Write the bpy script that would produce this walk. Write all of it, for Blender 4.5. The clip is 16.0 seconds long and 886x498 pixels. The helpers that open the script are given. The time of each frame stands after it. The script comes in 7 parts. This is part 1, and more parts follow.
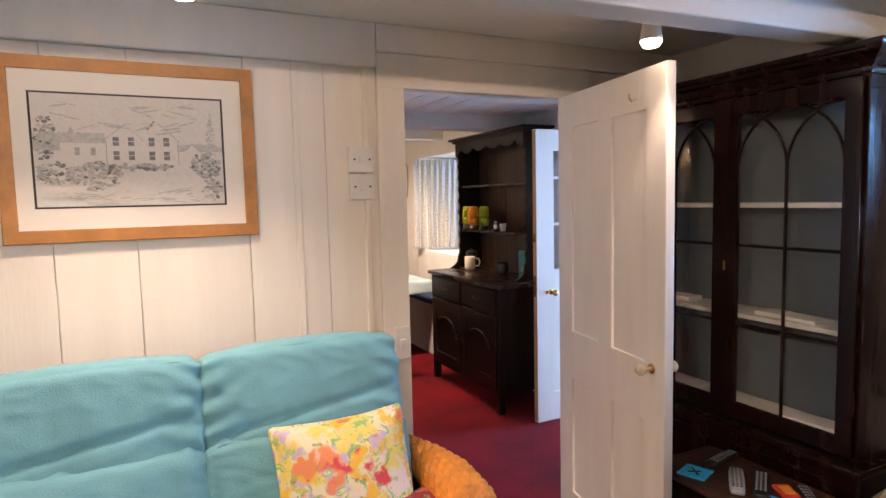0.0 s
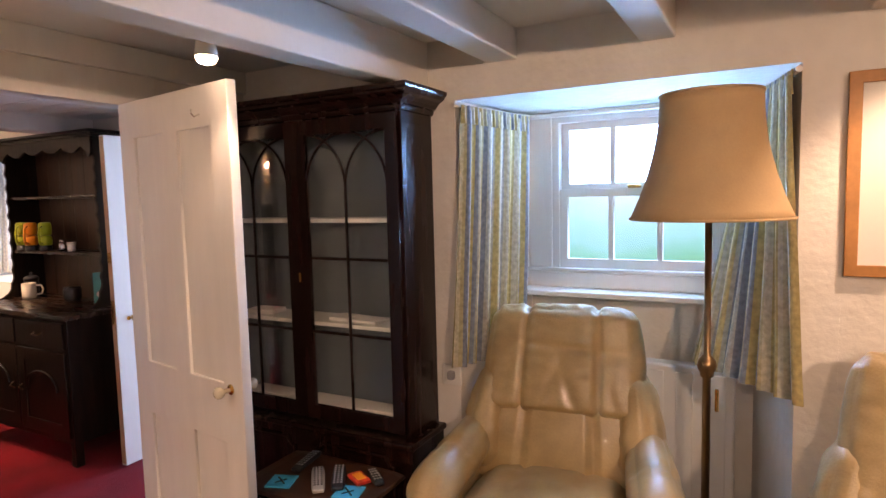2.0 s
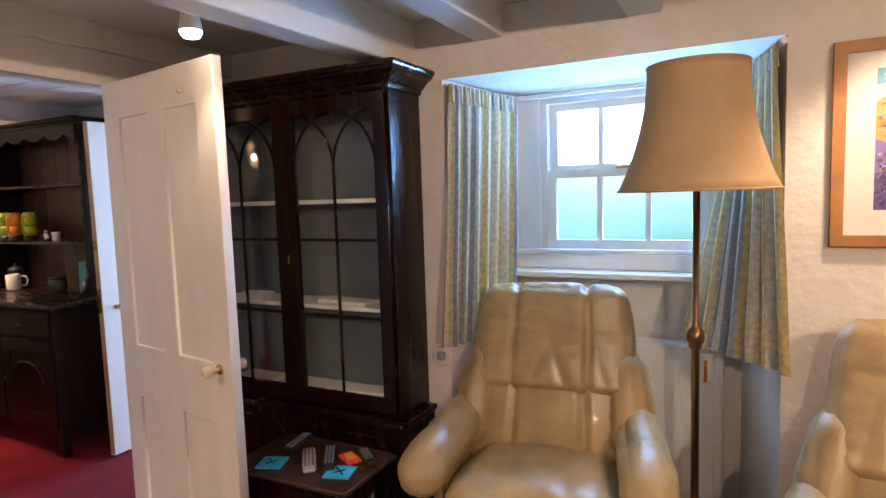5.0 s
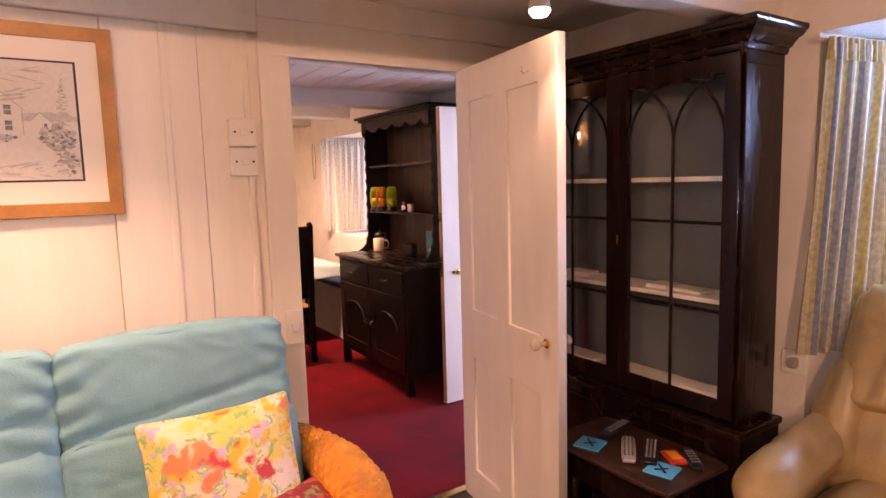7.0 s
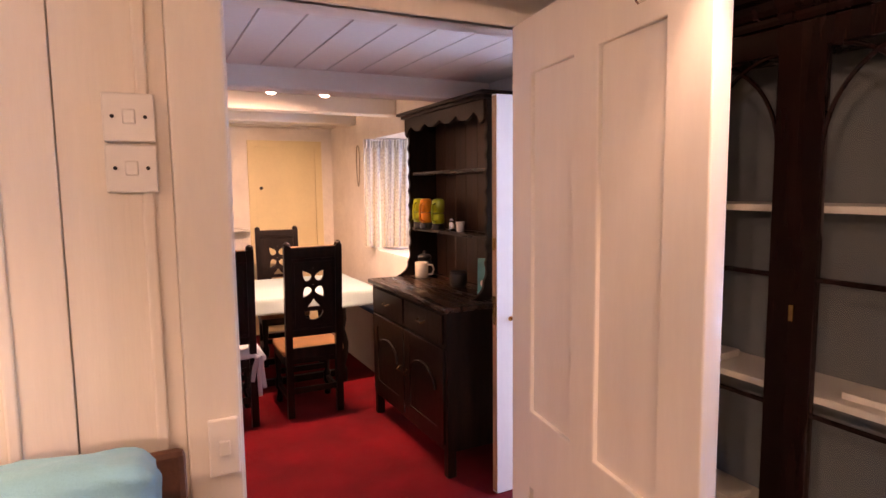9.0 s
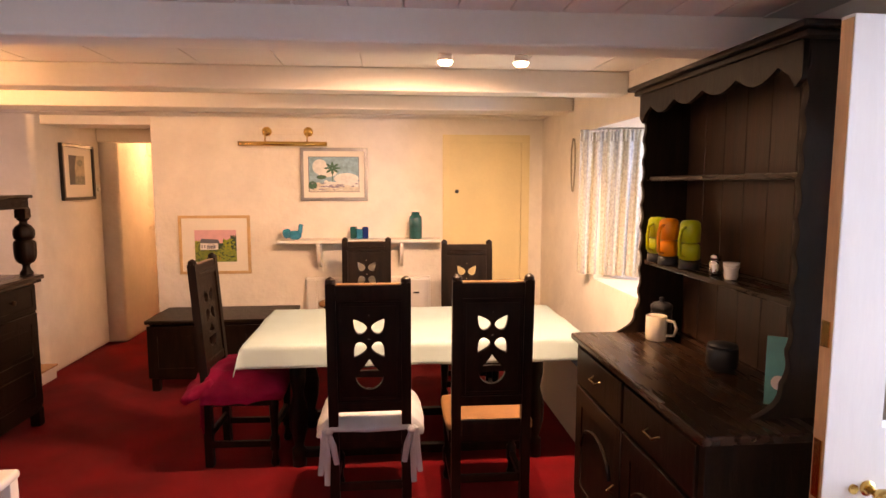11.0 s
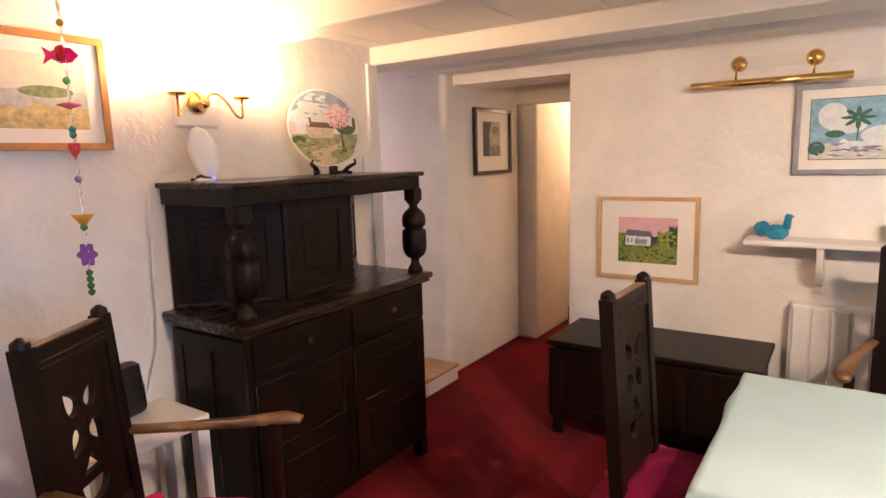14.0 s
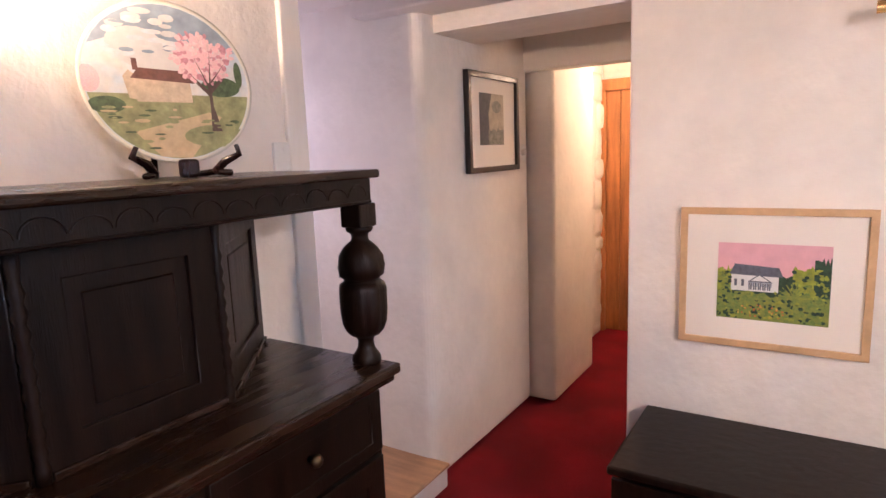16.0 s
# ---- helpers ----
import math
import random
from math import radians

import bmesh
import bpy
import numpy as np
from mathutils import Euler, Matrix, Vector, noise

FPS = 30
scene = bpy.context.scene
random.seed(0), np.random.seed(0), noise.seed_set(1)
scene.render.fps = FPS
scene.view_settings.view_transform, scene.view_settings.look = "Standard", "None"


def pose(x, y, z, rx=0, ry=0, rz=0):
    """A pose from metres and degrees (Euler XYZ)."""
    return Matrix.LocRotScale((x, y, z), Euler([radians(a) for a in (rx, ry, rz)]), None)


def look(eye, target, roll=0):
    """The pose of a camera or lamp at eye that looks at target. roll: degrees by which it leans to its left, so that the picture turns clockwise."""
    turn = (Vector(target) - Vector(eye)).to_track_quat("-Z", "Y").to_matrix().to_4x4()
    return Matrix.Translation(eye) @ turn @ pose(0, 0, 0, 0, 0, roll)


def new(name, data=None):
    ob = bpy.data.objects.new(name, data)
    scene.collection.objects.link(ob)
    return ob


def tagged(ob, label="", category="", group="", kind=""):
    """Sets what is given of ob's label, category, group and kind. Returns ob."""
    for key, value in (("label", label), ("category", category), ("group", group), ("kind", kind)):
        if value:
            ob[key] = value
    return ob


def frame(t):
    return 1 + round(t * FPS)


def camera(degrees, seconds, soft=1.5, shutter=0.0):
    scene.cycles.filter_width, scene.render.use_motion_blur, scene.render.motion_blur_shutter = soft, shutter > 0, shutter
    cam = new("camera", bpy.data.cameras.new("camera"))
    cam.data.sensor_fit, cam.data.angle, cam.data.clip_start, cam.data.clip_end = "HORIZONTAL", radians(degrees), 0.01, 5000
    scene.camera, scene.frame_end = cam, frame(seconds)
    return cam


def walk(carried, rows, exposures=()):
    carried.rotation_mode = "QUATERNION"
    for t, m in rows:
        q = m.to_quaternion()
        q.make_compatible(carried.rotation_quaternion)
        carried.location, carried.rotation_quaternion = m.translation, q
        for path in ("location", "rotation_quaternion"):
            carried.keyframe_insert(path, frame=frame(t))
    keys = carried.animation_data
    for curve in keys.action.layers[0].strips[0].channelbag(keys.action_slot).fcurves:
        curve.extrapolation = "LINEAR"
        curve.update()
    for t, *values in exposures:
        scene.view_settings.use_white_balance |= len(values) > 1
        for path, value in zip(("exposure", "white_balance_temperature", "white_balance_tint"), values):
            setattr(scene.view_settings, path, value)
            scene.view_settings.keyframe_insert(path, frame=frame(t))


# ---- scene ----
cam = camera(73.1, 16.0)
PATH = [
    (0, (0.513, -0.393, 1.519), (1.381, 1.401, 1.351), -1.3),
    (0.5, (0.558, -0.415, 1.504), (1.707, 1.215, 1.36), -1.5),
    (1, (0.581, -0.425, 1.498), (1.98, 0.998, 1.362), -1.6),
    (1.5, (0.604, -0.431, 1.526), (2.215, 0.743, 1.369), -1.5),
    (2, (0.637, -0.471, 1.552), (2.392, 0.473, 1.38), -1.4),
    (2.5, (0.657, -0.496, 1.566), (2.513, 0.229, 1.391), -1.3),
    (3, (0.65, -0.53, 1.552), (2.577, -0.015, 1.404), -1.4),
    (5.5, (0.625, -0.44, 1.477), (2.257, 0.7, 1.282), -1.9),
    (6, (0.603, -0.407, 1.482), (2.03, 0.979, 1.276), -1.8),
    (6.5, (0.601, -0.39, 1.487), (1.82, 1.18, 1.268), -1.7),
    (7, (0.642, -0.37, 1.483), (1.735, 1.29, 1.257), -1.6),
    (7.5, (0.69, -0.258, 1.473), (1.708, 1.448, 1.239), -1.6),
    (8, (0.747, -0.011, 1.494), (1.736, 1.712, 1.269), -1.2),
    (9.25, (1.385, 0.56, 1.535), (2.23, 2.36, 1.33), -0.5),
    (10.5, (1.608, 1.32, 1.581), (2.075, 3.262, 1.376), 0.4),
    (11, (1.756, 1.608, 1.588), (1.943, 3.587, 1.375), -0.0),
    (11.5, (1.777, 1.896, 1.597), (1.577, 3.871, 1.353), -0.6),
    (12, (1.786, 2.125, 1.587), (1.259, 4.036, 1.321), -1.0),
    (12.5, (1.752, 2.336, 1.58), (0.956, 4.147, 1.289), -1.3),
    (13, (1.588, 2.602, 1.584), (0.602, 4.314, 1.274), -1.4),
    (13.5, (1.428, 2.896, 1.573), (0.335, 4.542, 1.265), -1.6),
    (14, (1.272, 3.224, 1.596), (0.165, 4.862, 1.291), -1.6),
    (14.5, (1.066, 3.52, 1.582), (-0.015, 5.174, 1.275), -1.5),
    (15, (0.808, 3.827, 1.597), (-0.251, 5.495, 1.284), -1.7),
    (15.5, (0.645, 4.155, 1.583), (-0.433, 5.81, 1.273), -2.2),
    (16, (0.44, 4.496, 1.56), (-0.615, 6.165, 1.242), -2.2),
]
EXPOSURES = [
    (0, 0.2, 6500, 22), (0.5, 0.25, 6700, 25), (1.5, 0.22, 7000, 31), (3, 0.24, 8000, 31), (5.5, 0.27, 6600, 22), (6, 0.28, 7600, 35), (6.5, 0.35, 8600, 46), (7, 0.36, 9000, 55), (8, 0.36, 8800, 61),
    (10.5, 0.24, 8200, 29), (11, 0.44, 9600, 37), (11.5, 0.58, 9800, 44), (12, 0.60, 8100, 31), (12.5, 0.46, 7200, 20), (13.5, 0.36, 8600, 27), (14, 0.41, 6200, 19), (14.5, 0.49, 5600, 19), (15, 0.58, 5600, 24), (15.5, 0.59, 5500, 23), (16, 0.66, 5400, 23),
]
walk(cam, [(t, look(eye, target, roll)) for t, eye, target, roll in PATH], EXPOSURES)

# ---- world, daylight, lamps ----
world = bpy.data.worlds.new("sky")
scene.world = world
world.use_nodes = True
wn = world.node_tree
sky = wn.nodes.new("ShaderNodeTexSky")
sky.sky_type, sky.sun_disc = "NISHITA", False
sky.sun_elevation, sky.sun_rotation = radians(38), radians(-60)
wn.links.new(sky.outputs[0], wn.nodes["Background"].inputs[0])
wn.nodes["Background"].inputs[1].default_value = 0.12
sun = new("sun", bpy.data.lights.new("sun", "SUN"))
sun.data.energy, sun.data.angle, sun.data.color = 1.2, radians(12), (1.0, 0.96, 0.9)
sun.matrix_world = look((-8, 5, 7), (0, 0, 0))

WARM = (1.0, 0.66, 0.36)
SOFT = (1.0, 0.78, 0.56)


def lamp(name, kind, energy, colour, m, size=0.1, size_y=None, spot=None):
    data = bpy.data.lights.new(name, kind)
    data.energy, data.color = energy, colour
    if kind == "AREA":
        data.shape, data.size, data.size_y = "RECTANGLE", size, size_y or size
    else:
        data.shadow_soft_size = size
    if spot:
        data.spot_size, data.spot_blend = radians(spot), 0.6
    ob = new(name, data)
    ob.matrix_world = m
    return ob


DAY = (0.50, 0.74, 1.0)
lamp("window_daylight", "AREA", 62, (0.20, 0.52, 1.0), look((3.68, 0.06, 1.745), (2.68, 0.06, 1.745)), 0.92, 0.36)
lamp("stair_daylight", "AREA", 4.8, (1.0, 0.82, 0.90), look((-2.36, 6.35, 1.6), (-1.0, 6.66, 1.2)), 0.4, 0.7)
lamp("porch_daylight", "AREA", 200, (0.34, 0.58, 1.0), look((5.3, 2.32, 1.3), (0, 2.6, 1.0)), 1.3, 2.0)
lamp("dining_window_daylight", "AREA", 9, (0.6, 0.8, 1.0), look((3.68, 4.89, 1.46), (2.0, 4.89, 1.46)), 1.0, 0.92)

# ---- materials ----


def nodes_of(m):
    m.use_nodes = True
    return m.node_tree.nodes, m.node_tree.links


def mat(name, colour, rough=0.6, metal=0.0, scale=6.0, vary=0.12, fine=60.0, bump=0.1, dist=0.004, stretch=(1, 1, 1), coat=0.0, second=None, sheen=0.0, spread=0.0, transmission=0.0, spec=0.5):
    """A surface with a broad and a fine variation; stretch makes grain, second is the colour of its stains."""
    m = bpy.data.materials.new(name)
    n, l = nodes_of(m)
    b = n["Principled BSDF"]
    b.inputs["Metallic"].default_value = metal
    b.inputs["Coat Weight"].default_value = coat
    b.inputs["Specular IOR Level"].default_value = spec
    b.inputs["Sheen Weight"].default_value = sheen
    b.inputs["Transmission Weight"].default_value = transmission
    tc = n.new("ShaderNodeTexCoord")
    mp = n.new("ShaderNodeMapping")
    mp.inputs["Scale"].default_value = stretch
    l.new(tc.outputs["Object"], mp.inputs["Vector"])
    big, small = n.new("ShaderNodeTexNoise"), n.new("ShaderNodeTexNoise")
    for t, s, d in ((big, scale, 4), (small, fine, 6)):
        t.inputs["Scale"].default_value, t.inputs["Detail"].default_value = s, d
        l.new(mp.outputs[0], t.inputs["Vector"])
    dark = [c * (1 - vary) for c in colour]
    light = [min(1, c * (1 + vary)) for c in colour]
    ramp = n.new("ShaderNodeMix")
    ramp.data_type = "RGBA"
    ramp.inputs[6].default_value, ramp.inputs[7].default_value = (*(second or dark), 1), (*light, 1)
    cr = n.new("ShaderNodeMapRange")
    cr.inputs["From Min"].default_value, cr.inputs["From Max"].default_value = 0.3, 0.7
    l.new(big.outputs[0], cr.inputs["Value"])
    l.new(cr.outputs[0], ramp.inputs[0])
    mul = n.new("ShaderNodeMix")
    mul.data_type, mul.blend_type = "RGBA", "MULTIPLY"
    mul.inputs[0].default_value = 1.0
    fr = n.new("ShaderNodeMapRange")
    fr.inputs["To Min"].default_value, fr.inputs["To Max"].default_value = 1 - vary, 1 + vary * 0.5
    l.new(small.outputs[0], fr.inputs["Value"])
    l.new(ramp.outputs[2], mul.inputs[6])
    l.new(fr.outputs[0], mul.inputs[7])
    out = mul.outputs[2]
    if spread:
        oi, hs = n.new("ShaderNodeObjectInfo"), n.new("ShaderNodeHueSaturation")
        vr = n.new("ShaderNodeMapRange")
        vr.inputs["To Min"].default_value, vr.inputs["To Max"].default_value = 1 - spread, 1 + spread
        l.new(oi.outputs["Random"], vr.inputs["Value"])
        l.new(vr.outputs[0], hs.inputs["Value"])
        l.new(out, hs.inputs["Color"])
        out = hs.outputs[0]
    l.new(out, b.inputs["Base Color"])
    rr = n.new("ShaderNodeMapRange")
    rr.inputs["To Min"].default_value, rr.inputs["To Max"].default_value = max(0.03, rough - 0.1), min(1, rough + 0.1)
    l.new(big.outputs[0], rr.inputs["Value"])
    l.new(rr.outputs[0], b.inputs["Roughness"])
    if bump:
        bp = n.new("ShaderNodeBump")
        bp.inputs["Strength"].default_value, bp.inputs["Distance"].default_value = bump, dist
        ad = n.new("ShaderNodeMath")
        ad.operation = "MULTIPLY_ADD"
        ad.inputs[1].default_value = 2.0
        l.new(big.outputs[0], ad.inputs[0])
        l.new(small.outputs[0], ad.inputs[2])
        l.new(ad.outputs[0], bp.inputs["Height"])
        l.new(bp.outputs[0], b.inputs["Normal"])
    return m


def glow(name, colour, strength):
    m = bpy.data.materials.new(name)
    n, l = nodes_of(m)
    b = n["Principled BSDF"]
    b.inputs["Base Color"].default_value = (*colour, 1)
    b.inputs["Emission Color"].default_value = (*colour, 1)
    b.inputs["Emission Strength"].default_value = strength
    return m


def glass_mat(name, tint=(1, 1, 1), rough=0.0):
    m = bpy.data.materials.new(name)
    n, l = nodes_of(m)
    b = n["Principled BSDF"]
    b.inputs["Base Color"].default_value = (*tint, 1)
    b.inputs["Roughness"].default_value = rough
    b.inputs["Transmission Weight"].default_value = 1.0
    b.inputs["IOR"].default_value = 1.45
    return m


def stripes(name, colours, period, axis="Y"):
    """Woven stripes that follow the cloth's own width (u), with a fine weave and faded figures."""
    m = bpy.data.materials.new(name)
    n, l = nodes_of(m)
    b = n["Principled BSDF"]
    b.inputs["Roughness"].default_value = 0.9
    b.inputs["Sheen Weight"].default_value = 0.2
    tc, sp = n.new("ShaderNodeTexCoord"), n.new("ShaderNodeSeparateXYZ")
    l.new(tc.outputs["UV"], sp.inputs[0])
    fr = n.new("ShaderNodeMath")
    fr.operation = "MODULO"
    fr.inputs[1].default_value = period
    l.new(sp.outputs[0], fr.inputs[0])
    dv = n.new("ShaderNodeMath")
    dv.operation = "DIVIDE"
    dv.inputs[1].default_value = period
    l.new(fr.outputs[0], dv.inputs[0])
    ramp = n.new("ShaderNodeValToRGB")
    ramp.color_ramp.interpolation = "CONSTANT"
    els = ramp.color_ramp.elements
    while len(els) < len(colours):
        els.new(0.5)
    for e, (p, c) in zip(els, colours):
        e.position, e.color = p, (*c, 1)
    l.new(dv.outputs[0], ramp.inputs[0])
    ns = n.new("ShaderNodeTexNoise")
    ns.inputs["Scale"].default_value, ns.inputs["Detail"].default_value = 46.0, 6
    l.new(tc.outputs["UV"], ns.inputs["Vector"])
    mx = n.new("ShaderNodeMix")
    mx.data_type, mx.blend_type = "RGBA", "OVERLAY"
    mx.inputs[0].default_value = 0.62
    l.new(ramp.outputs[0], mx.inputs[6])
    l.new(ns.outputs[0], mx.inputs[7])
    l.new(mx.outputs[2], b.inputs["Base Color"])
    return m


def floral(name, ground, petals, scale, rough=0.85):
    """Printed cloth: blots of several colours on a pale ground."""
    m = bpy.data.materials.new(name)
    n, l = nodes_of(m)
    b = n["Principled BSDF"]
    b.inputs["Roughness"].default_value = rough
    tc = n.new("ShaderNodeTexCoord")
    last = None
    wob = n.new("ShaderNodeTexNoise")
    wob.inputs["Scale"].default_value, wob.inputs["Detail"].default_value = scale * 2.2, 3
    l.new(tc.outputs["Object"], wob.inputs["Vector"])
    wm = n.new("ShaderNodeMix")
    wm.data_type, wm.blend_type = "RGBA", "LINEAR_LIGHT"
    wm.inputs[0].default_value = 0.9 / scale
    l.new(tc.outputs["Object"], wm.inputs[6])
    l.new(wob.outputs["Color"], wm.inputs[7])
    for i, (c, size, s) in enumerate(petals):
        mp = n.new("ShaderNodeMapping")
        mp.inputs["Location"].default_value = (i * 3.7, i * 1.9, i * 5.3)
        l.new(wm.outputs[2], mp.inputs["Vector"])
        vo = n.new("ShaderNodeTexVoronoi")
        vo.inputs["Scale"].default_value = scale * abs(s)
        if s < 0:
            mp.inputs["Scale"].default_value = (2.6, 1.0, 0.55)
            mp.inputs["Rotation"].default_value = (0, 0.35, 0)
        l.new(mp.outputs[0], vo.inputs["Vector"])
        lt = n.new("ShaderNodeMapRange")
        lt.inputs["From Min"].default_value, lt.inputs["From Max"].default_value = size + 0.10, size - 0.02
        l.new(vo.outputs["Distance"], lt.inputs["Value"])
        mx = n.new("ShaderNodeMix")
        mx.data_type = "RGBA"
        mx.inputs[7].default_value = (*c, 1)
        if last:
            l.new(last, mx.inputs[6])
        else:
            mx.inputs[6].default_value = (*ground, 1)
        l.new(lt.outputs[0], mx.inputs[0])
        last = mx.outputs[2]
    l.new(last, b.inputs["Base Color"])
    return m


PLASTER = mat("cream_plaster", (0.80, 0.74, 0.66), 0.75, scale=2.2, vary=0.04, fine=45, bump=0.35, dist=0.006)
ROUGH_PLASTER = mat("uneven_whitewash", (0.80, 0.75, 0.68), 0.8, scale=4, vary=0.06, fine=22, bump=0.45, dist=0.011)
BOARD = mat("painted_board", (0.80, 0.74, 0.66), 0.5, scale=3, vary=0.04, fine=30, bump=0.2, dist=0.003, stretch=(4, 4, 0.4), spread=0.025)
PAINT = mat("white_gloss_paint", (0.80, 0.76, 0.70), 0.35, scale=4, vary=0.04, fine=40, bump=0.15, dist=0.002, stretch=(3, 3, 0.5))
CEIL = mat("ceiling_paint", (0.78, 0.73, 0.66), 0.7, scale=2, vary=0.05, fine=40, bump=0.2, dist=0.005)
CARPET = mat("red_carpet", (0.18, 0.006, 0.010), 0.95, scale=2.6, vary=0.35, fine=260, bump=0.9, dist=0.006, spec=0.12, sheen=0.02)
GREY_CARPET = mat("grey_brown_carpet", (0.13, 0.11, 0.10), 0.95, scale=3, vary=0.2, fine=240, bump=0.8, dist=0.005)
OAK = mat("dark_stained_oak", (0.0115, 0.0054, 0.0032), 0.38, scale=5, vary=0.6, fine=55, bump=0.3, dist=0.003, stretch=(6, 6, 0.7), spec=0.2)
OAK_TOP = mat("dark_oak_boards", (0.026, 0.012, 0.0062), 0.27, scale=5, vary=0.5, fine=50, bump=0.10, dist=0.002, stretch=(6, 0.7, 6), spec=0.4)
OAK_BACK = mat("brown_oak_boards", (0.042, 0.019, 0.010), 0.42, scale=4, vary=0.45, fine=40, bump=0.25, dist=0.003, stretch=(5, 5, 0.6))
WORN_OAK = mat("worn_arm_oak", (0.27, 0.135, 0.052), 0.35, scale=7, vary=0.35, fine=50, bump=0.15, dist=0.002, second=(0.06, 0.028, 0.014))
MAHOGANY = mat("dark_mahogany", (0.015, 0.0046, 0.0034), 0.26, scale=4, vary=0.4, fine=45, bump=0.06, dist=0.001, stretch=(5, 5, 0.6), coat=0.12, spec=0.3)
TABLE_WOOD = mat("brown_table_wood", (0.055, 0.024, 0.014), 0.32, scale=5, vary=0.35, fine=45, bump=0.12, dist=0.002, stretch=(5, 0.8, 5), coat=0.2)
PINE = mat("orange_pine", (0.42, 0.17, 0.045), 0.45, scale=5, vary=0.3, fine=40, bump=0.15, dist=0.002, stretch=(6, 6, 0.5))
LIGHT_WOOD = mat("pale_frame_wood", (0.62, 0.40, 0.20), 0.45, scale=8, vary=0.15, fine=70, bump=0.1, dist=0.001, stretch=(1, 1, 1))
HONEY = mat("honey_frame_wood", (0.46, 0.20, 0.055), 0.4, scale=8, vary=0.2, fine=70, bump=0.1, dist=0.001)
AGED_BRASS = mat("aged_brown_brass", (0.32, 0.20, 0.10), 0.3, 1.0, scale=10, vary=0.15, fine=90, bump=0.03, dist=0.001)
CERAMIC = mat("cream_ceramic", (0.66, 0.58, 0.44), 0.2, scale=10, vary=0.06, fine=80, bump=0.0, coat=0.3)
BRASS = mat("brass", (0.72, 0.46, 0.16), 0.22, 1.0, scale=10, vary=0.12, fine=90, bump=0.03, dist=0.001)
CHROME = mat("polished_steel", (0.72, 0.70, 0.66), 0.18, 1.0, scale=10, vary=0.08, fine=90, bump=0.02, dist=0.001)
SILVER = mat("silver_grey_frame", (0.36, 0.35, 0.35), 0.35, 0.8, scale=10, vary=0.15, fine=70, bump=0.05, dist=0.001)
BLACK = mat("black_plastic", (0.012, 0.012, 0.014), 0.4, scale=12, vary=0.15, fine=160, bump=0.1, dist=0.001)
BLACK_FRAME = mat("black_frame_wood", (0.012, 0.010, 0.010), 0.4, scale=12, vary=0.2, fine=80, bump=0.05, dist=0.001)
WHITE_PLASTIC = mat("white_plastic", (0.78, 0.76, 0.72), 0.35, scale=8, vary=0.03, fine=90, bump=0.02, dist=0.001)
GREY_PLASTIC = mat("grey_plastic", (0.32, 0.32, 0.33), 0.4, scale=8, vary=0.06, fine=90, bump=0.02, dist=0.001)
SILVER_PLASTIC = mat("silver_plastic", (0.46, 0.45, 0.44), 0.35, 0.3, scale=8, vary=0.06, fine=90, bump=0.02, dist=0.001)
WHITE_LAMINATE = mat("white_laminate", (0.78, 0.74, 0.68), 0.4, scale=4, vary=0.03, fine=60, bump=0.03, dist=0.001)
MOUNT = mat("picture_mount", (0.80, 0.75, 0.67), 0.8, scale=5, vary=0.02, fine=120, bump=0.03, dist=0.001)
LEATHER = mat("beige_leather", (0.42, 0.30, 0.145), 0.33, scale=9, vary=0.14, fine=120, bump=0.35, dist=0.003, coat=0.1)
TEAL = mat("teal_cotton", (0.17, 0.42, 0.49), 0.9, scale=6, vary=0.1, fine=190, bump=0.4, dist=0.003, sheen=0.1)
WICKER = mat("orange_wicker", (0.74, 0.26, 0.025), 0.5, scale=14, vary=0.2, fine=90, bump=0.3, dist=0.003)
DARK_WICKER = mat("brown_wicker", (0.10, 0.035, 0.015), 0.55, scale=14, vary=0.3, fine=90, bump=0.4, dist=0.004)
CLOTH = mat("pale_tablecloth", (0.43, 0.56, 0.56), 0.85, scale=4, vary=0.04, fine=220, bump=0.25, dist=0.002)
PINK = mat("pink_cushion_cloth", (0.72, 0.022, 0.13), 0.85, scale=7, vary=0.15, fine=200, bump=0.4, dist=0.003, spec=0.2)
WINE = mat("wine_red_cushion_cloth", (0.26, 0.007, 0.05), 0.85, scale=7, vary=0.2, fine=200, bump=0.4, dist=0.003, spec=0.2)
GREY_PAD = mat("pale_grey_pad_cloth", (0.52, 0.53, 0.55), 0.9, scale=7, vary=0.1, fine=200, bump=0.4, dist=0.003)
SEAT_TAN = mat("tan_leather_seat", (0.27, 0.13, 0.055), 0.45, scale=8, vary=0.25, fine=100, bump=0.3, dist=0.003)
YELLOW_PAINT = mat("pale_yellow_paint", (0.74, 0.63, 0.37), 0.5, scale=3, vary=0.05, fine=40, bump=0.1, dist=0.002)
SHADE = mat("tan_lampshade_silk", (0.50, 0.33, 0.165), 0.75, scale=8, vary=0.08, fine=150, bump=0.2, dist=0.002)
# pale lining coloured darker: the cabinet's inner shade is in its base colour
CABINET_IN = mat("shade_grey_lining", (0.125, 0.145, 0.16), 0.6, scale=3, vary=0.1, fine=60, bump=0.05, dist=0.002)
STONE = mat("dark_fieldstone", (0.17, 0.12, 0.085), 0.85, scale=9, vary=0.45, fine=60, bump=0.9, dist=0.012, second=(0.05, 0.04, 0.035), spread=0.3)
MORTAR = mat("grey_mortar", (0.30, 0.26, 0.21), 0.95, scale=12, vary=0.25, fine=90, bump=0.8, dist=0.006)
STEP_WOOD = mat("bare_step_wood", (0.42, 0.24, 0.12), 0.6, scale=6, vary=0.2, fine=50, bump=0.15, dist=0.002, stretch=(1, 5, 5))
